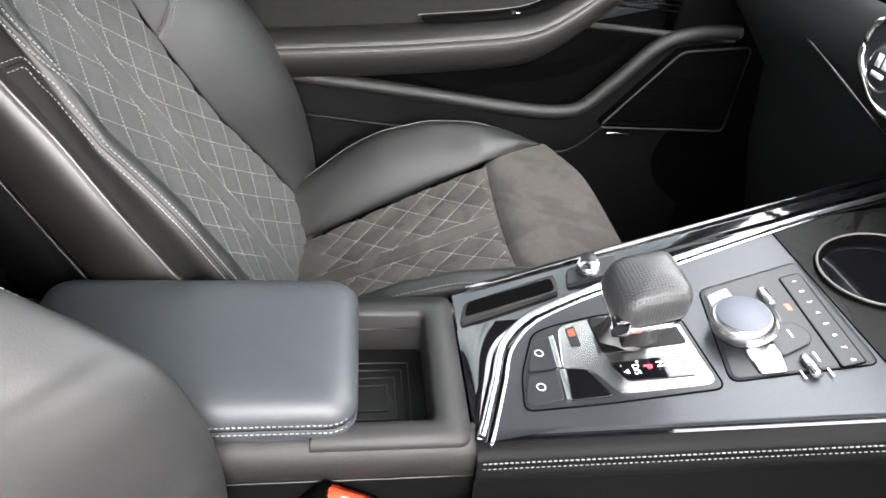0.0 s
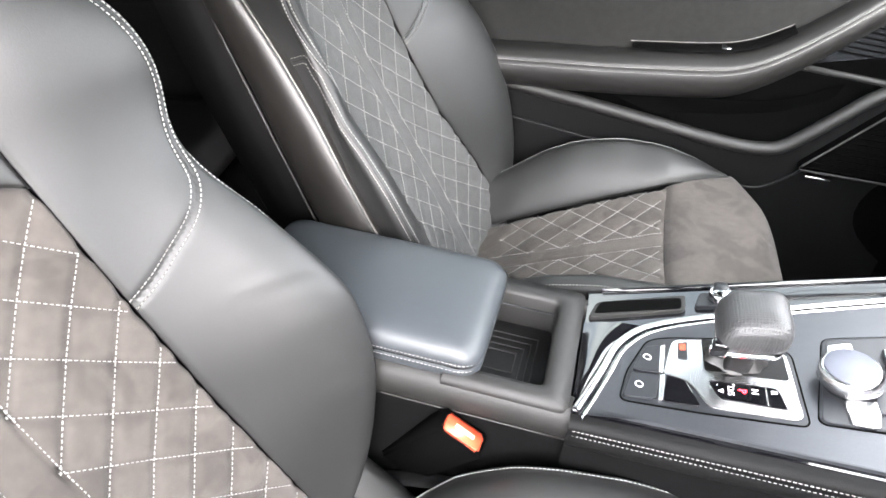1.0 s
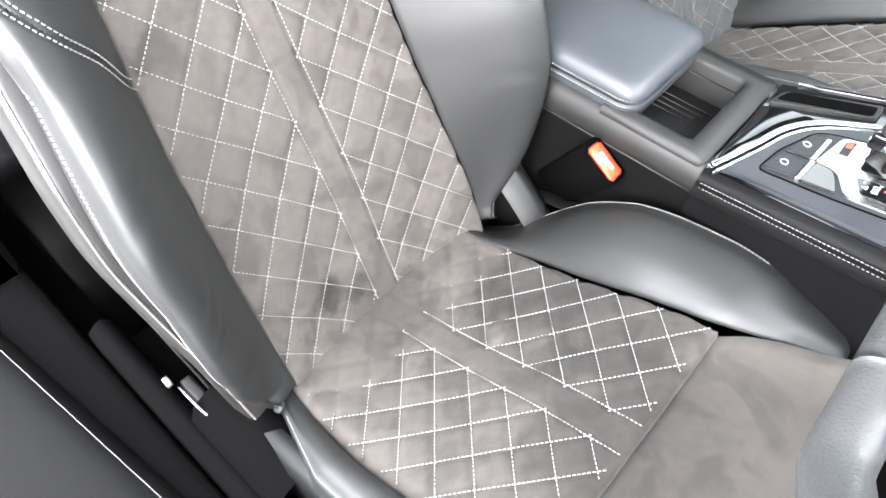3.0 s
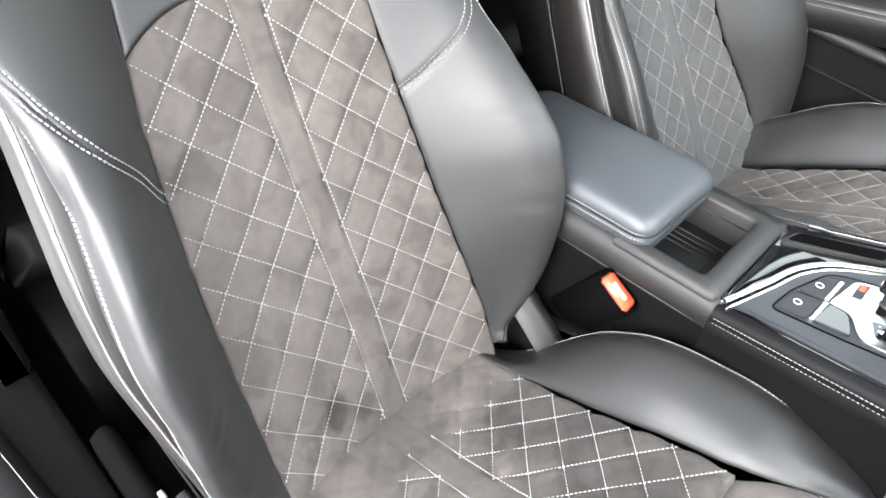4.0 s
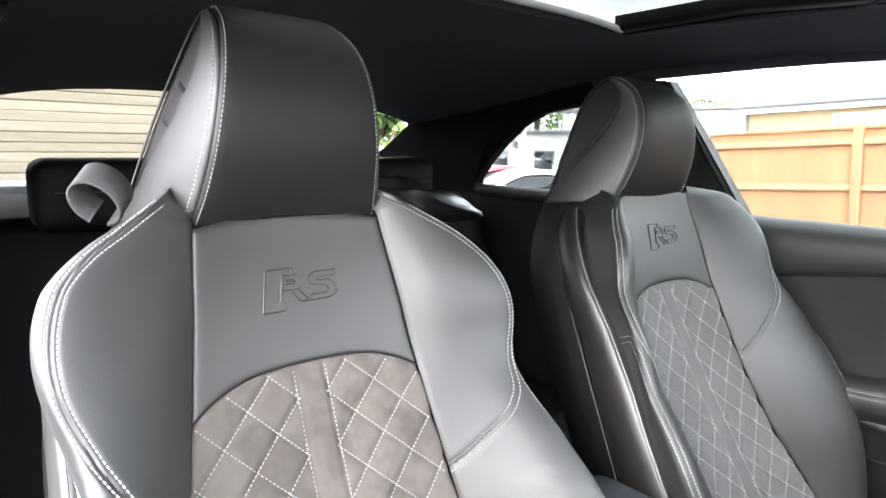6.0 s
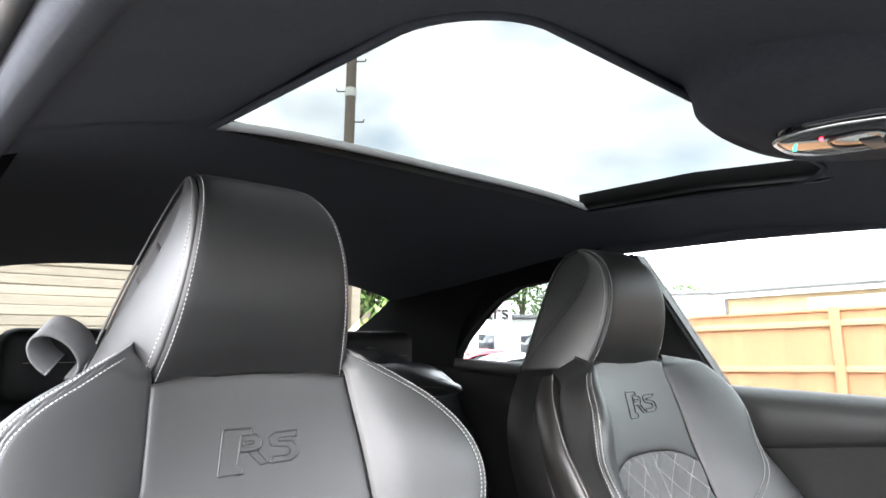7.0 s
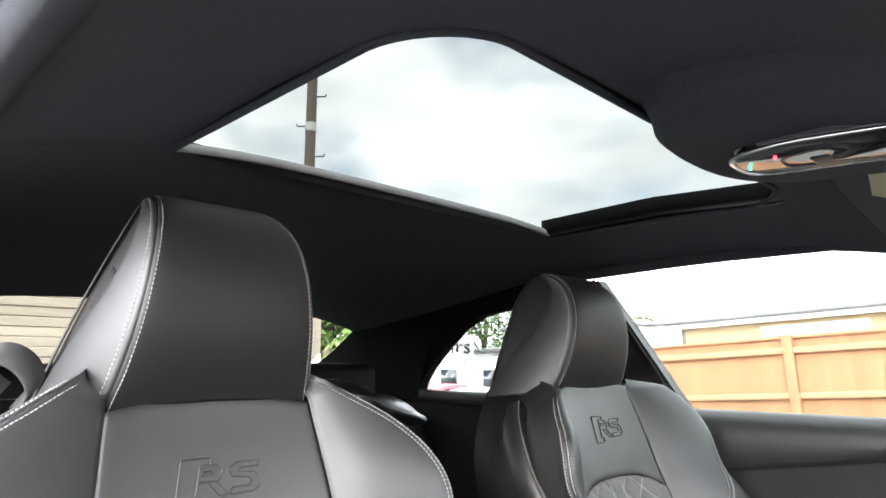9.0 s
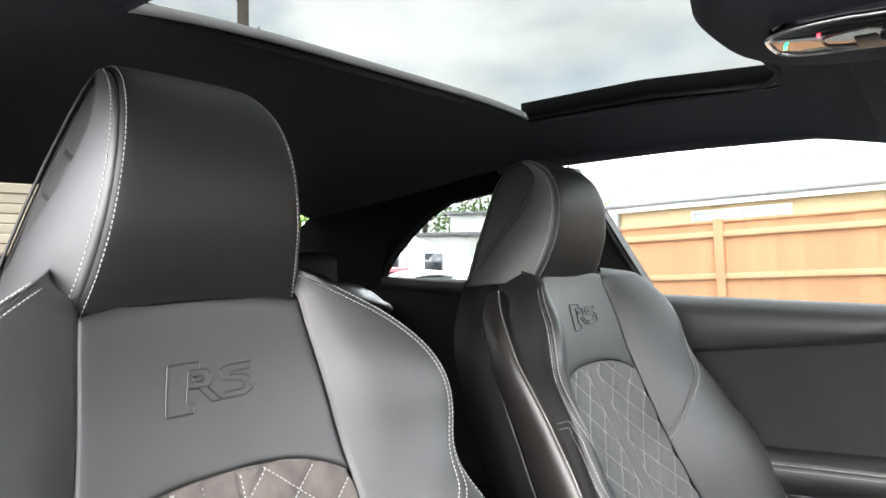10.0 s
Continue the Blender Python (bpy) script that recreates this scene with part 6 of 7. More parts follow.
for x in np.linspace(HX0, HX1 + 0.012, 24):
    z = float(roof_z(x, HY - 0.02))
    taper = max(0.0, (x - HX1 + 0.03) / 0.042) ** 2
    rows.append([(x, yy - 0.016 * taper * (k > 5), z + h + 0.014 * taper * (k < 7)) for k, (yy, h) in enumerate(((HY + 0.012, 0.010), (HY + 0.008, -0.004), (HY - 0.006, -0.005), (HY - 0.008, 0.001), (HY - 0.011, 0.001),
                 (HY - 0.013, -0.003), (HY - 0.030, 0.000), (HY - 0.036, 0.006), (HY - 0.037, 0.026)))])
loft("track", rows, M_plastic, sunroof, "black blind track with a fine groove", caps=True)
gx, gy = np.meshgrid(np.linspace(HX0 - 0.19, HX1 + 0.19, 24), np.linspace(-HY - 0.18, HY + 0.18, 24), indexing="ij")
pane_top = np.stack([gx, gy, roof_z(gx, gy) + 0.040], -1)
ob = sheet("pane", pane_top, M_roof_glass, sunroof, "tinted roof glass")
# overhead console
over = thing("overhead_console", (-0.05, 0, 1.40), "black overhead console with chrome-edged reading lamps", "overhead console")
def over_oval(cx, sx, sy, e, n=56):
    return [(cx + sx * np.sign(math.cos(a)) * abs(math.cos(a)) ** e, sy * np.sign(math.sin(a)) * abs(math.sin(a)) ** e) for a in np.linspace(0, 2 * np.pi, n, endpoint=False)]
def over_z(x, y):
    return 1.401 - 0.06 * max(0, x)
dome = []
for f, drop in ((1.10, 0.055), (1.0, 0.012), (0.985, -0.004), (0.94, -0.012), (0.82, -0.018), (0.4, -0.020), (0.0, -0.020)):
    dome.append([(0.045 + (x - 0.045) * f, y * f, over_z(x, y) + drop) for x, y in over_oval(0.030, 0.160, 0.195, 0.8)])
loft("housing", dome, M_lining, over, "black housing", closed=True)
lens = over_oval(0.028, 0.098, 0.055, 0.62)
rows = [[(0.020 + (x - 0.020) * f, y * f, over_z(x, y) - d) for x, y in lens] for f, d in ((1.0, 0.012), (0.98, 0.026), (0.93, 0.029), (0.3, 0.031), (0.02, 0.031))]
loft("lamp_field", rows, M_piano, over, "glossy black lamp field", closed=True)
tube("chrome_edge", [(x, y, over_z(x, y) - 0.027) for x, y in lens + lens[:1]], 0.0024, M_chrome, over, "chrome edge", sides=8)
tube("inner_ring", [(0.036 + (x - 0.028) * 0.62, 0.004 + y * 0.5, over_z(x, y) - 0.031) for x, y in lens + lens[:1]], 0.0011, M_satin, over, sides=6)
for x, y, m in ((-0.024, -0.026, M_red_lit), (-0.056, -0.004, M_green_lit)):
    box("indicator", (x - 0.0012, y - 0.0012, over_z(x, y) - 0.0325), (x + 0.0012, y + 0.0012, over_z(x, y) - 0.028), m, over, "tiny indicator light", bevel=0)
box("sliding_switch", (0.000, 0.000, over_z(0.0, 0.0) - 0.0325), (0.030, 0.045, over_z(0.0, 0.0) - 0.028), M_key, over, bevel=0.003)
tube("microphone", [(-0.050 + 0.009 * math.cos(a), -0.092 + 0.013 * math.sin(a), over_z(-0.07, 0) - 0.016) for a in np.linspace(0, 2 * np.pi, 20)], 0.001, M_key, over, sides=5)
# sun visor with its label
visor = thing("sun_visor", (0.05, 0.33, 1.38), "black fabric sun visor with a pale warning label", "sun visor")
bm = bmesh.new()
vo = round_outline([(-0.030, 0.15), (-0.030, 0.55), (0.135, 0.52), (0.135, 0.17)], 0.02)
vs = [bm.verts.new((x, y, float(roof_z(x, y)) - 0.016)) for x, y in vo]
bm.faces.new(vs)
ext = bmesh.ops.extrude_face_region(bm, geom=bm.faces[:])
bmesh.ops.translate(bm, vec=(0, 0, 0.012), verts=[v for v in ext["geom"] if isinstance(v, bmesh.types.BMVert)])
part("flap", bm, M_lining, visor, smooth=False)
bm = bmesh.new()
vs = [bm.verts.new((x, y, 1.379 - 0.13 * (y - 0.232) - 0.33 * (x - 0.015))) for x, y in ((0.006, 0.150), (0.002, 0.262), (0.050, 0.275), (0.050, 0.160))]
bm.faces.new(vs)
bmesh.ops.solidify(bm, geom=bm.faces[:], thickness=0.0006)
part("label", bm, M_label, visor, "pale yellow warning label", smooth=False)
# roof rail and door seal over the open door
for nm, y, z, r, m, lb in (("roof_rail_right", -0.620, 1.364, 0.022, M_lining, "black trimmed roof rail over the open door"), ("door_seal_right", -0.648, 1.372, 0.012, M_soft_plastic, "black rubber seal of the open door"),
                           ("roof_rail_left", 0.600, 1.362, 0.016, M_lining, "black trimmed roof rail over the passenger window")):
    path = [(x, y * (1 - 0.02 * max(0, x)), z + 0.018 * (1 - ((x + 0.25) / 0.55) ** 2) - 0.62 * max(0.0, x - 0.03) ** 1.6) for x in np.linspace(-0.80, 0.62, 40)]
    ob = tube(nm, path, r, m, None, sides=10)
    tagged(ob, lb, "trim", kind="structure")
# windscreen, its frame
for sy, nm in ((1, "left"), (-1, "right")):
    ob = tube("front_pillar_" + nm, [(0.22, sy * 0.58, 1.345), (0.45, sy * 0.625, 1.235), (0.70, sy * 0.67, 1.10), (0.90, sy * 0.70, 1.0)], 0.035, M_lining, None, sides=10)
    tagged(ob, "black trimmed windscreen pillar", "pillar", kind="structure")
bm = bmesh.new()
bm.faces.new([bm.verts.new(v) for v in ((0.28, -0.58, 1.37), (0.28, 0.58, 1.37), (1.10, 0.68, 1.0), (1.10, -0.68, 1.0))])
bmesh.ops.solidify(bm, geom=bm.faces[:], thickness=0.005)
ob = tagged(part("windscreen", bm, M_clear_glass, None, "", smooth=False), "clear raked windscreen", "window", kind="structure")
bm = bmesh.new()
bm.faces.new([bm.verts.new(v) for v in ((-1.48, -0.62, 1.34), (-1.48, 0.62, 1.34), (-1.95, 0.64, 1.08), (-1.95, -0.64, 1.08))])
bmesh.ops.solidify(bm, geom=bm.faces[:], thickness=0.005)
ob = tagged(part("rear_window", bm, M_dim_glass, None, "", smooth=False), "clear sloping rear window", "window", kind="structure")
for sy, nm in ((1, "left"), (-1, "right")):
    rows = [curve([(-1.25, sy * 0.64, 1.06), (-1.20, sy * 0.635, 1.20), (-1.02, sy * 0.60, 1.33)], 10), curve([(-1.70, sy * 0.50, 1.10), (-1.58, sy * 0.565, 1.20), (-1.46, sy * 0.60, 1.30)], 10)]
    ob = sheet("rear_corner_" + nm, np.array(rows), M_lining_shaded)
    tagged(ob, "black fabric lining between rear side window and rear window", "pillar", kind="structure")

# ---------------------------------------------------------------- floor, rear seats
tagged(box("floor", (-1.9, -0.73, 0.12), (0.95, 0.76, 0.18), M_carpet, None, bevel=0.01), "black carpeted car floor", "floor", kind="structure")
tagged(box("sill_right", (-0.90, -0.86, 0.20), (0.75, -0.70, 0.40), M_carpet, None, bevel=0.02), "black door sill under the open door", "sill", kind="structure")
tagged(box("sill_left", (-1.8, 0.69, 0.16), (0.75, 0.76, 0.40), M_plastic, None, bevel=0.02), "black door sill under the passenger door", "sill", kind="structure")
tagged(box("bulkhead", (0.90, -0.74, 0.12), (0.98, 0.76, 1.0), M_carpet, None, bevel=0.01), "black footwell bulkhead", "bulkhead", kind="structure")
tagged(box("rear_shelf", (-2.0, -0.70, 1.02), (-1.36, 0.70, 1.045), M_lining_shaded, None, bevel=0.005), "black parcel shelf", "shelf", kind="structure")
tagged(box("tail", (-2.05, -0.74, 0.2), (-1.96, 0.76, 1.08), M_paint, None, bevel=0.02), "dark painted tail", "car body", kind="structure")
def rear_seat(yc, label):
    seat = thing("rear_seat", (-1.0, yc, 0.18), label, "car seat", "rear seats")
    p, q = np.meshgrid(np.linspace(-1, 1, 40), np.linspace(0, 1, 30), indexing="ij")
    z = 0.50 + 0.54 * q
    P = np.stack([-1.06 - 0.24 * q + 0.05 * np.abs(p) ** 3, yc + 0.29 * p, z - 0.03 * np.abs(p) ** 4 * q ** 4], -1)
    panel("backrest", P, (1, 0, 0.4), M_leather_dimmed, seat, "black leather", groove=0.01, width=0.03, skirt=0.06)
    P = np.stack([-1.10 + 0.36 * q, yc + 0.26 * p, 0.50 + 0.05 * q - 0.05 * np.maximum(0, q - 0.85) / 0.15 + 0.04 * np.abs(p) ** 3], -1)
    panel("cushion", P, (0, 0, 1), M_leather_dimmed, seat, "black leather", groove=0.01, width=0.03, skirt=0.10)
    box("headrest", (-1.36, yc - 0.125, 1.02), (-1.25, yc + 0.125, 1.165), M_leather_dimmed, seat, "black leather headrest", bevel=0.04, segs=5)
    n = np.tile([1.0, 0, 0.2], (40, 1))
    t = np.linspace(-1, 1, 40)
    stitching([np.concatenate([np.stack([-1.247 + 0 * t, yc + 0.09 * t, 1.10 + 0 * t], 1), n], 1)], seat, material=M_dark_thread)
    return seat
rear_seat(-0.37, "black leather rear seat with a low headrest behind the driver")
rear_seat(0.37, "black leather rear seat behind the passenger")
tagged(box("rear_bench_base", (-1.15, -0.66, 0.18), (-0.62, 0.66, 0.46), M_carpet, None, bevel=0.02), "black carpeted bench base", "seat base", kind="structure")
# crumpled dark jacket on the rear seat's shoulder
jacket = []
for i, t in enumerate(np.linspace(0, 1, 30)):
    c = np.array([-1.20 + 0.10 * t, 0.10 + 0.42 * t, 1.115 - 0.10 * t])
    r = 0.055 * math.sin(math.pi * min(1, t * 0.92 + 0.05)) ** 0.6
    jacket.append([tuple(c + r * np.array([math.cos(a) * (1 + 0.25 * math.sin(3 * a + 9 * t)), 0.3 * math.cos(2 * a + 5 * t), math.sin(a) * (0.7 + 0.25 * math.sin(5 * a - 14 * t))])) for a in np.linspace(0, 2 * np.pi, 26, endpoint=False)])
tagged(loft("jacket", jacket, M_jacket, None, "", closed=True, caps=True), "crumpled glossy black jacket on the rear backrest", "jacket")

# belt loop on the driver's shoulder
strap = thing("belt_strap", (-0.545, -0.55, 1.12), "dark grey webbing belt loop on the driver's shoulder", "strap")
rows = []
for a in np.linspace(-0.6, 2 * np.pi - 1.3, 60):
    ca, sa = 0.026 * math.cos(a), 0.016 * math.sin(a)
    c = np.array([-0.536, -0.553 + 0.75 * ca + 0.66 * sa, 1.155 - 0.66 * ca + 0.75 * sa])
    rad = np.array([0, 0.75 * math.cos(a) + 0.66 * math.sin(a), -0.66 * math.cos(a) + 0.75 * math.sin(a)])
    rows.append([tuple(c + np.array([0.009 * w, -0.009 * w, -0.009 * w]) + 0.0014 * o * rad) for w, o in ((-1, 0), (-0.95, 1), (0.95, 1), (1, 0), (0.95, -1), (-0.95, -1))])
loft("webbing", rows, M_belt, strap, closed=True, caps=True)
# release lever beside the driver's hinge
lever = thing("seat_lever", (-0.30, -0.64, 0.45), "small chrome seat release lever at the hinge", "lever")
tube("arm", [(-0.300, -0.660, 0.480), (-0.268, -0.659, 0.474), (-0.233, -0.656, 0.468)], 0.0018, M_silver, lever, sides=8)
box("pivot", (-0.328, -0.669, 0.466), (-0.314, -0.661, 0.476), M_satin, lever, bevel=0.003)
box("bracket", (-0.315, -0.655, 0.43), (-0.225, -0.640, 0.466), M_plastic, lever, "black bracket", bevel=0.004)
# leather-covered sill pad by the open door
skew_y = lambda x: 0.11 * (x + 0.24)
rows = [[(x, y + skew_y(x), z) for y, z in ((-0.735, 0.30), (-0.738, 0.41), (-0.752, 0.435), (-0.775, 0.440), (-0.85, 0.43), (-0.90, 0.38))] for x in np.linspace(-0.86, -0.15, 24)]
pad = thing("sill_pad", (-0.5, -0.80, 0.38), "black leather-look pad with white seam beside the driver's seat", "trim")
loft("cover", rows, M_dim_black, pad, "black leather-look cover")
n = np.tile([0, 0.6, 1.0], (60, 1))
xx = np.linspace(-0.85, -0.16, 60)
stitching([np.concatenate([np.stack([xx, -0.7525 + skew_y(xx), np.full(60, 0.4352)], 1), n], 1)], pad)

tagged(box("kick_panel_left", (0.50, 0.685, 0.17), (0.96, 0.76, 1.0), M_carpet, None, bevel=0.01), "black footwell side panel", "trim", kind="structure")
tagged(box("kick_panel_right", (0.66, -0.76, 0.17), (0.96, -0.70, 1.0), M_carpet, None, bevel=0.01), "black footwell side panel", "trim", kind="structure")

# the driver's door, swung wide open behind the eye
door2 = thing("door_2", (0.70, -0.78, 0.3), "black driver's door, wide open", "car door", kind="structure")
OPEN = Matrix.Translation((0.70, -0.78, 0)) @ Matrix.Rotation(radians(68), 4, "Z")
rows = []
for x in np.linspace(-1.18, 0.0, 20):
    rows.append([tuple(OPEN @ Vector((x, y, z))) for y, z in ((0.05, 0.26), (0.07, 0.34), (0.075, 0.62), (0.03, 0.66), (0.035, 0.80), (0.085, 0.82), (0.08, 0.88), (0.04, 0.92), (0.035, 1.02), (0.0, 1.04), (-0.06, 1.0), (-0.09, 0.6), (-0.07, 0.26))])
loft("door_panel", rows, M_plastic, door2, "black door card", closed=True, caps=True)


# ---------------------------------------------------------------- outside
GROUND = 0.06
bm = bmesh.new()
bmesh.ops.create_grid(bm, x_segments=160, y_segments=160, size=400)
for v in bm.verts:
    r = math.hypot(v.co.x, v.co.y)
    v.co.z = GROUND - 0.95 * min(1, max(0, (r - 5) / 6))
tagged(part("ground", bm, M_ground, None, "", smooth=False), "grey gravel car park", "ground", kind="structure")

def paling_fence():
    """Close-boarded fence with posts, rails and a capping."""
    f = thing("wooden_fence", (0, 8.1, GROUND), "orange-brown close-boarded timber fence", "fence")
    y = 8.0
    top = 1.56
    mesh = None
    rnd = random.Random(4)
    for i in range(150):
        x = -4.6 + 0.105 * i
        if mesh is None:
            bm = bmesh.new()
            bmesh.ops.create_cube(bm, size=1)
            bmesh.ops.scale(bm, vec=(0.118, 0.016, top - GROUND + 1.0), verts=bm.verts)
            mesh = bpy.data.meshes.new("board")
            bm.to_mesh(mesh); bm.free()
            mesh.materials.append(M_fence)
        b = new("board", mesh)
        b.parent = f
        b.location = (x, y + 0.03 - 8.1, (top - GROUND) / 2 - 0.5 + rnd.uniform(-0.006, 0.006))
        b.rotation_euler = (0, 0, radians(6))
    for z in (1.42, 0.88, 0.36):
        box("rail", (-4.7, y - 0.045, z - 0.04), (11.2, y + 0.018, z + 0.035), M_fence_light, f, "pale arris rail", bevel=0.012)
    box("capping", (-4.7, y - 0.02, top), (11.2, y + 0.07, top + 0.035), M_fence, f, bevel=0.008)
    for x in (-4.65, -2.36, -0.07, 2.22, 4.51, 6.8, 9.1, 11.2):
        box("post", (x - 0.055, y - 0.075, GROUND - 1.0), (x + 0.055, y + 0.02, top + 0.05), M_fence, f, "square timber post", bevel=0.008)
    # the ground climbs towards the car's front
    f.location.z += 0.028
    f.rotation_euler = (0, -0.058, 0)
    return f
paling_fence()

def sleeper_wall():
    """Weathered timber wall of horizontal boards, behind the car."""
    f = thing("timber_wall", (-7.1, -1.6, GROUND - 0.3), "weathered pale timber wall of horizontal boards", "fence")
    rnd = random.Random(8)
    bm = bmesh.new()
    bmesh.ops.create_cube(bm, size=1)
    bmesh.ops.scale(bm, vec=(0.04, 5.4, 0.094), verts=bm.verts)
    bmesh.ops.bevel(bm, geom=bm.edges[:], offset=0.008, segments=1, affect="EDGES")
    mesh = bpy.data.meshes.new("board")
    bm.to_mesh(mesh); bm.free()
    mesh.materials.append(M_old_wood)
    for row in range(28):
        for col in range(2):
            b = new("board", mesh)
            b.parent = f
            b.location = (rnd.uniform(-0.012, 0.012), -2.3 + 5.41 * col + rnd.choice((-1.4, -0.9, 0.0, 0.4)), 0.05 + 0.097 * row)
            b.rotation_euler = (radians(rnd.uniform(-0.15, 0.15)), radians(rnd.uniform(-0.6, 0.6)), 0)
    for y in (3.95, 4.25):
        box("post", (-7.16, y - 0.07, GROUND - 0.3), (-7.0, y + 0.07, 2.75), M_old_wood, f, "upright timber post", bevel=0.01)
    box("backing", (-7.2, -6.6, GROUND - 0.3), (-7.14, 4.2, 2.4), M_old_wood, f, "boarded backing", bevel=0)
    return f
sleeper_wall()

# brick building with a pale corrugated roof beyond the fence
house = thing("low_building", (2.0, 17, GROUND), "low pale-brick building with a light corrugated roof", "building")
WY = 16.2
box("wall", (-7.4, WY, GROUND - 1.6), (12.0, WY + 6, 2.10), M_brick, house, "pale yellow-brown brick wall", bevel=0.01)
box("fascia", (-7.55, WY - 0.28, 2.06), (12.2, WY - 0.20, 2.26), M_white, house, "white fascia board", bevel=0.01)
tube("gutter", [(-7.6, WY - 0.33, 2.24), (12.2, WY - 0.33, 2.24)], 0.06, M_gutter, house, "grey gutter", sides=10)
tube("downpipe", [(-7.35, WY - 0.07, 2.2), (-7.35, WY - 0.07, GROUND)], 0.045, M_gutter, house, "grey downpipe", sides=8)
rows = []
for x in np.arange(-7.6, 12.3, 0.076):
    c = 0.022 * (1 if int(round(x / 0.076)) % 2 else -1)
    rows.append([(x, WY - 0.36, 2.30 + c), (x, WY + 1.2, 2.76 + c), (x, WY + 2.9, 3.36 + c)])
loft("corrugated_roof", rows, M_roof_sheet, house, "light corrugated sheet roof")
tube("ridge", [(-7.6, WY + 2.9, 3.38), (12.3, WY + 2.9, 3.38)], 0.05, M_gutter, house, "dark ridge cap", sides=8)
for x in (-5.4, -0.6, 3.8):
    w = box("window", (x, WY - 0.05, 1.54), (x + 2.3, WY + 0.03, 1.96), M_white, house, "white-framed window", bevel=0.01)
    box("pane", (x + 0.06, WY - 0.07, 1.60), (x + 1.12, WY - 0.04, 1.91), M_satin_light, w, bevel=0)
    box("pane", (x + 1.18, WY - 0.07, 1.60), (x + 2.24, WY - 0.04, 1.91), M_satin_light, w, bevel=0)
    box("sill", (x - 0.05, WY - 0.14, 1.48), (x + 2.35, WY + 0.02, 1.54), M_gutter, w, bevel=0.01)
house.location.z += 0.425
house.rotation_euler = (0, -0.050, 0)
# white building with a sign, cars before it
shop = thing("white_building", (-14, 16, GROUND), "white single-storey showroom building with a flat roof", "building")
box("wall", (-26.0, 17.0, -0.95), (-13.2, 20.0, 1.52), M_white, shop, "white rendered wall", bevel=0.02)
box("roof_edge", (-26.2, 16.8, 1.52), (-13.0, 20.2, 1.64), M_gutter, shop, "grey roof edge", bevel=0.02)
for x in (-24.6, -21.2, -17.3, -15.2):
    w = box("window", (x, 16.96, 0.25), (x + 0.9, 17.03, 0.95), M_gutter, shop, "grey-framed window", bevel=0.01)
    box("pane", (x + 0.06, 16.93, 0.31), (x + 0.84, 16.97, 0.89), M_dark_glass, w, bevel=0)
annex = thing("white_annex", (-10.5, 18, GROUND - 0.9), "white flat-roofed annex beyond the fence", "building")
box("wall", (-14.5, 17.6, -0.95), (-7.6, 21.0, 2.25), M_white, annex, "white rendered wall", bevel=0.02)
box("roof_edge", (-14.7, 17.4, 2.25), (-7.5, 21.2, 2.36), M_gutter, annex, "grey roof edge", bevel=0.02)
sign = thing("sign_board", (-15.6, 14.8, GROUND), "white sign board with dark lettering on posts", "sign")
SM = Matrix.Translation((-13.95, 13.15, 1.60)) @ Matrix.Rotation(radians(44), 4, "Z")
bm = bmesh.new()
bmesh.ops.create_cube(bm, size=1)
bmesh.ops.scale(bm, vec=(2.6, 0.08, 0.74), verts=bm.verts)
bmesh.ops.transform(bm, matrix=SM, verts=bm.verts)
part("board", bm, M_white, sign, "white board", smooth=False)
cu = bpy.data.curves.new("lettering", "FONT")
cu.body, cu.size, cu.align_x, cu.align_y, cu.extrude = "ars", 0.62, "RIGHT", "CENTER", 0.01
tmp = bpy.data.objects.new("lettering", cu)
me = bpy.data.meshes.new_from_object(tmp)
bpy.data.objects.remove(tmp)
me.transform(SM @ Matrix.Translation((1.22, -0.06, 0.02)) @ Matrix.Rotation(radians(90), 4, "X"))
data_object("lettering", me, M_plastic, sign, "dark lettering")
for o in (-1.0, 1.0):
    c = SM @ Vector((o, 0.05, 0))
    box("post", (c.x - 0.06, c.y - 0.06, -0.9), (c.x + 0.06, c.y + 0.06, 1.5), M_gutter, sign, bevel=0.01)

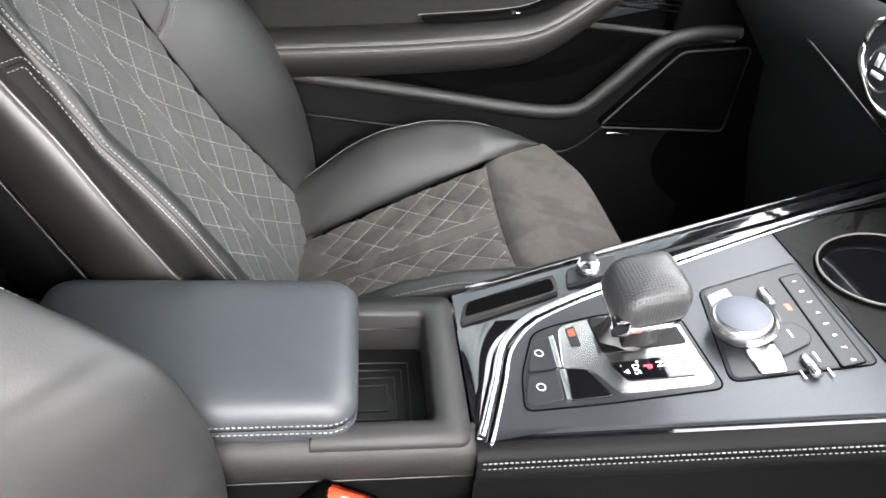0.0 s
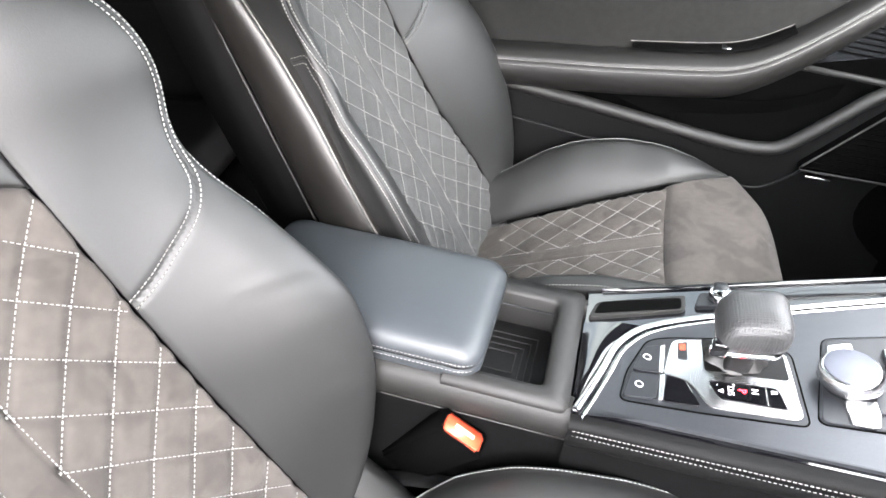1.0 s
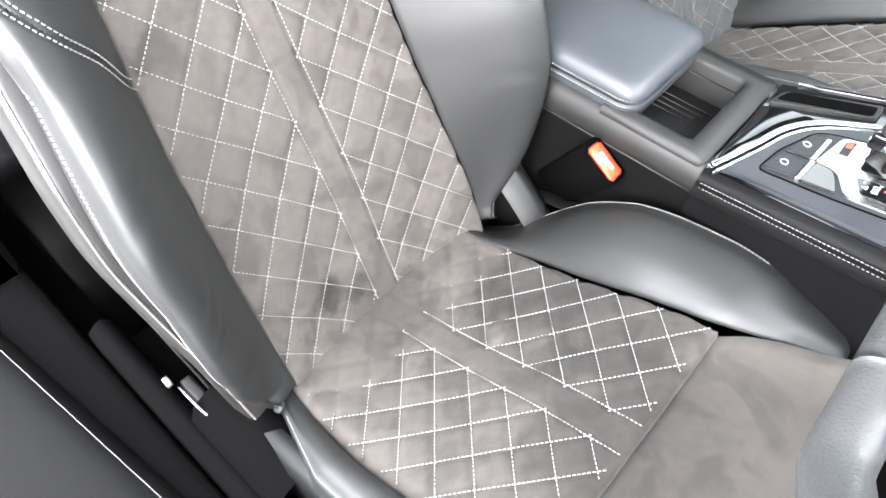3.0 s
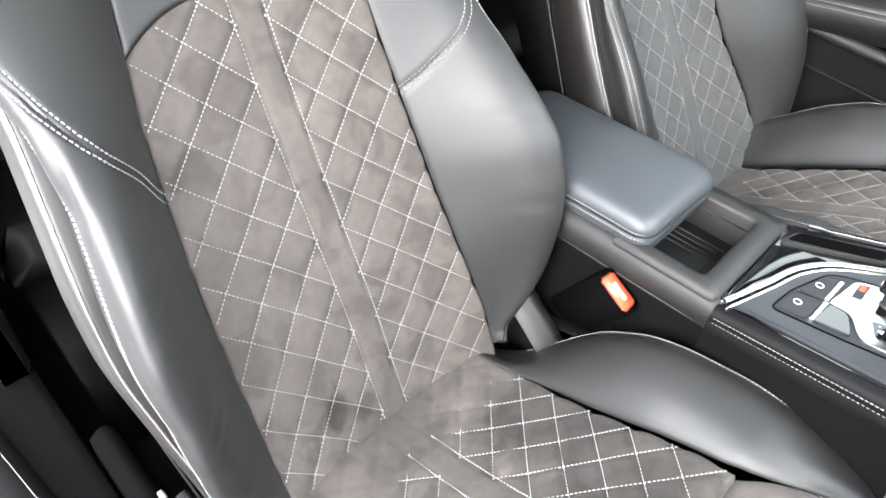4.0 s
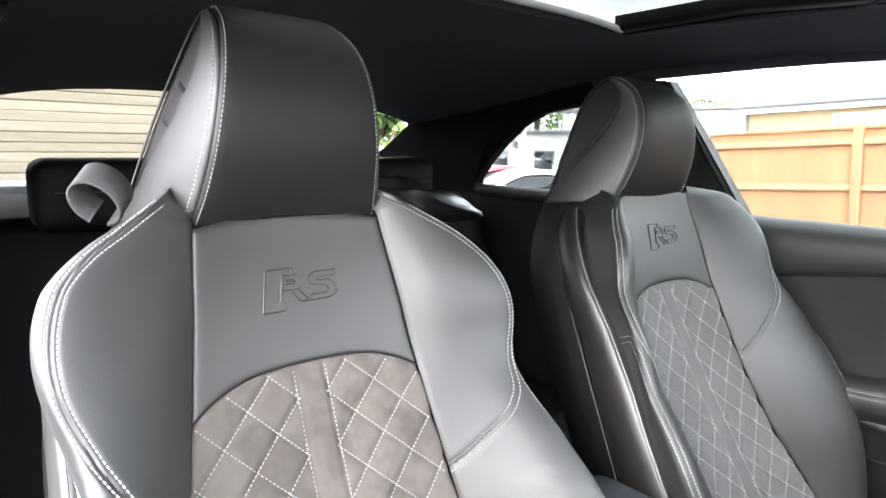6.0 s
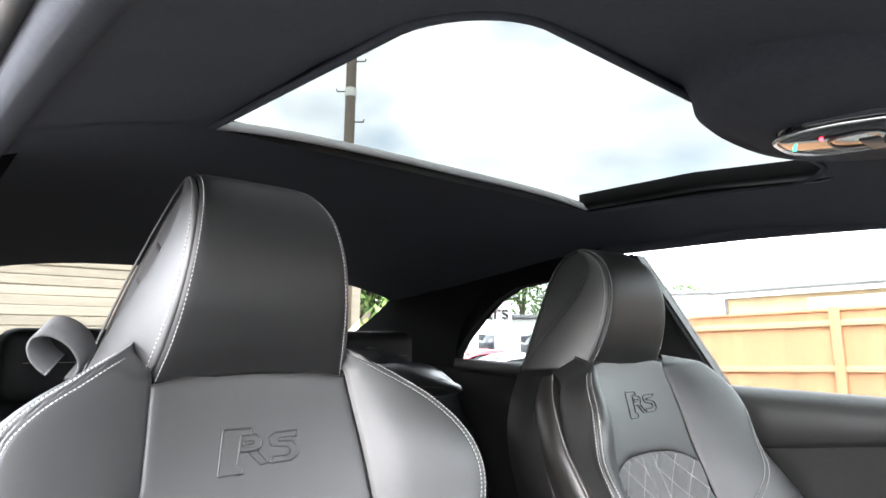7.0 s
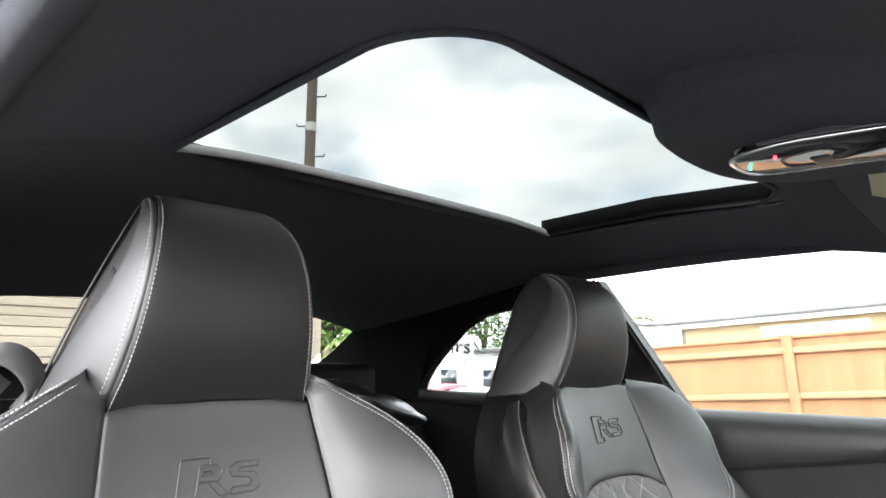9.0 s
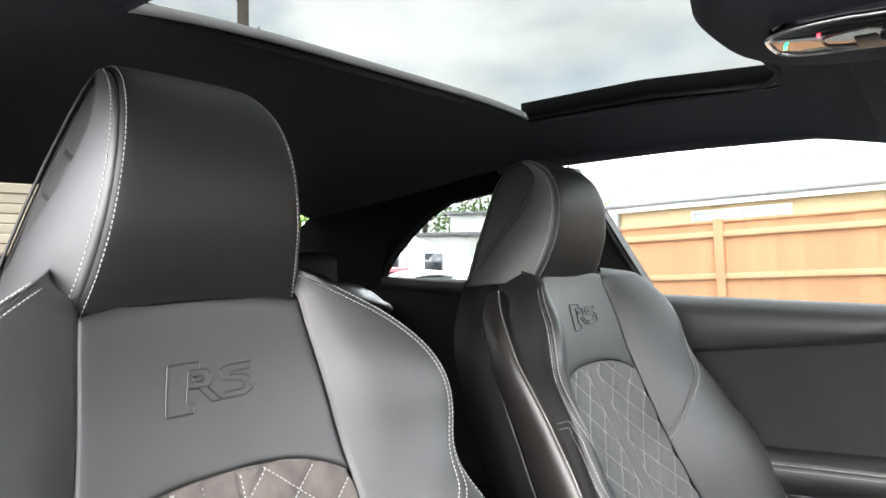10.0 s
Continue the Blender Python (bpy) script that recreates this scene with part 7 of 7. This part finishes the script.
def parked_car(x, y, turn, paint, label):
    car = thing("parked_car", (x, y, GROUND - 0.95), label, "car", "parked cars")
    m = Matrix.Translation((x, y, GROUND - 0.95)) @ Matrix.Rotation(radians(turn), 4, "Z")
    prof = [(-2.1, 0.45), (-2.15, 0.75), (-1.95, 0.95), (-1.0, 1.0), (-0.1, 1.42), (0.9, 1.45), (1.65, 1.08), (2.05, 1.0), (2.12, 0.6), (2.05, 0.35), (-2.0, 0.35)]
    pts = curve(prof, 60)
    rows = []
    for f, w in ((0.86, -0.86), (1.0, -0.80), (1.0, 0.80), (0.86, 0.86)):
        rows.append([tuple(m @ Vector((px * (1 if abs(w) < 0.83 else 0.97), w * (1 - 0.22 * max(0, pz - 0.95) / 0.5), 0.35 + (pz - 0.35) * (1.0 if abs(w) < 0.83 else 0.93)))) for px, pz in pts])
    loft("body", rows, paint, car, closed=True, caps=True)
    for sy in (-1, 1):
        bm = bmesh.new()
        bm.faces.new([bm.verts.new(m @ Vector((a, sy * (0.83 - 0.2 * (b - 0.95)), b))) for a, b in ((-0.75, 1.03), (-0.05, 1.34), (0.85, 1.36), (1.4, 1.06))])
        bmesh.ops.solidify(bm, geom=bm.faces[:], thickness=0.02)
        part("side_window", bm, M_dark_glass, car, smooth=False)
        for px in (-1.35, 1.30):
            w = lathe("wheel", [(0, 0.1), (0.2, 0.1), (0.22, 0.12), (0.31, 0.12), (0.32, 0.0), (0.31, -0.1), (0, -0.1)], tuple(m @ Vector((px, sy * 0.78, 0.32))), M_plastic, car, n=24, tilt=Matrix.Rotation(radians(turn), 4, "Z") @ Matrix.Rotation(radians(90), 4, "X"))
    bm = bmesh.new()
    bm.faces.new([bm.verts.new(m @ Vector(v)) for v in ((-1.0, -0.62, 1.03), (-1.0, 0.62, 1.03), (-0.2, 0.55, 1.40), (-0.2, -0.55, 1.40))])
    bmesh.ops.solidify(bm, geom=bm.faces[:], thickness=0.03)
    part("windscreen", bm, M_dark_glass, car, smooth=False)
    return car
parked_car(-10.2, 10.6, 60, M_car_white, "white parked hatchback outside")
parked_car(-12.2, 11.6, 62, M_car_red, "red parked hatchback outside")
parked_car(-13.4, 11.4, 58, M_car_grey, "dark grey parked hatchback outside")
parked_car(-8.4, 10.9, 60, M_car_white, "white parked hatchback outside")
parked_car(-15.0, 13.0, 60, M_car_grey, "dark grey parked hatchback outside")

# telegraph pole with climbing pegs
pole = thing("telegraph_pole", (-6.9, 3.98, GROUND), "weathered grey telegraph pole with climbing pegs", "pole")
tube("shaft", [(-6.9, 3.98, GROUND), (-6.9, 3.98, 9.2)], np.array([0.075, 0.062]), M_pole, pole, sides=14)
for k in range(16):
    z = 2.6 + 0.42 * k
    s = 1 if k % 2 else -1
    tube("peg", [(-6.9 + s * 0.05, 3.98 + s * 0.05, z), (-6.9 + s * 0.13, 3.98 + s * 0.13, z), (-6.9 + s * 0.135, 3.98 + s * 0.135, z + 0.035)], 0.010, M_gutter, pole, sides=6)
lathe("band", [(0.075, 0.0), (0.077, 0.01), (0.077, 0.11), (0.075, 0.12)], (-6.9, 3.98, 4.2), M_white, pole, "pale band")

def tree(x, y, h, r, seed, label):
    rnd = random.Random(seed)
    t = thing("tree", (x, y, GROUND), label, "tree", "trees")
    trunk = curve([(x, y, GROUND), (x + rnd.uniform(-.1, .1), y, h * 0.3), (x + rnd.uniform(-.2, .2), y + rnd.uniform(-.2, .2), h * 0.75)], 12)
    tube("trunk", trunk, np.linspace(0.16, 0.05, 12), M_bark, t, sides=8)
    V, F = [], []
    tips = []
    for k in range(12):
        a = rnd.uniform(0, 6.28)
        b = trunk[rnd.randint(4, 11)]
        tip = np.array([x + r * rnd.uniform(0.3, 0.8) * math.cos(a), y + r * rnd.uniform(0.3, 0.8) * math.sin(a), h * rnd.uniform(0.45, 0.9)])
        tube("limb", [b, (b + tip) / 2 + np.array([0, 0, 0.1]), tip], np.array([0.05, 0.03, 0.012]), M_bark, t, sides=5)
        tips.append(tip)
    for tip in tips:
        for k in range(260):
            c = tip + np.array([rnd.gauss(0, 0.36 * r), rnd.gauss(0, 0.36 * r), rnd.gauss(0, 0.12 * h)])
            s = rnd.uniform(0.05, 0.11)
            d1 = np.array([rnd.gauss(0, 1) for _ in range(3)]); d1 /= np.linalg.norm(d1)
            d2 = np.cross(d1, [rnd.gauss(0, 1) for _ in range(3)]); d2 /= np.linalg.norm(d2)
            k0 = len(V)
            V += [c - d1 * s, c - d2 * s * 0.5, c + d1 * s, c + d2 * s * 0.5]
            F.append((k0, k0 + 1, k0 + 2, k0 + 3))
    from_arrays("crown", V, F, M_leaf, t, "uneven leafy crown", smooth=False)
tree(-19.8, 22.5, 4.6, 1.8, 3, "leafy green tree behind the buildings")
tree(-17.2, 23.0, 4.2, 1.8, 5, "leafy green tree behind the buildings")
tree(-23.0, 21.5, 5.2, 2.0, 9, "leafy green tree behind the buildings")
tree(-13.2, 25.0, 3.5, 1.4, 11, "yellow-green tree behind the annex")
tree(-11.6, 25.5, 3.3, 1.2, 15, "yellow-green tree behind the annex")
tree(-9.0, 5.8, 2.6, 0.9, 12, "small green shrub behind the timber wall")

# unseen plain wall added beyond the open door to block low sky light
tagged(box("light_block_wall", (-9.0, -3.6, GROUND - 0.9), (9.0, -3.4, 1.2), M_gutter_dark, None, bevel=0.02), "unseen plain dark wall that blocks low sky light", "wall", kind="structure")
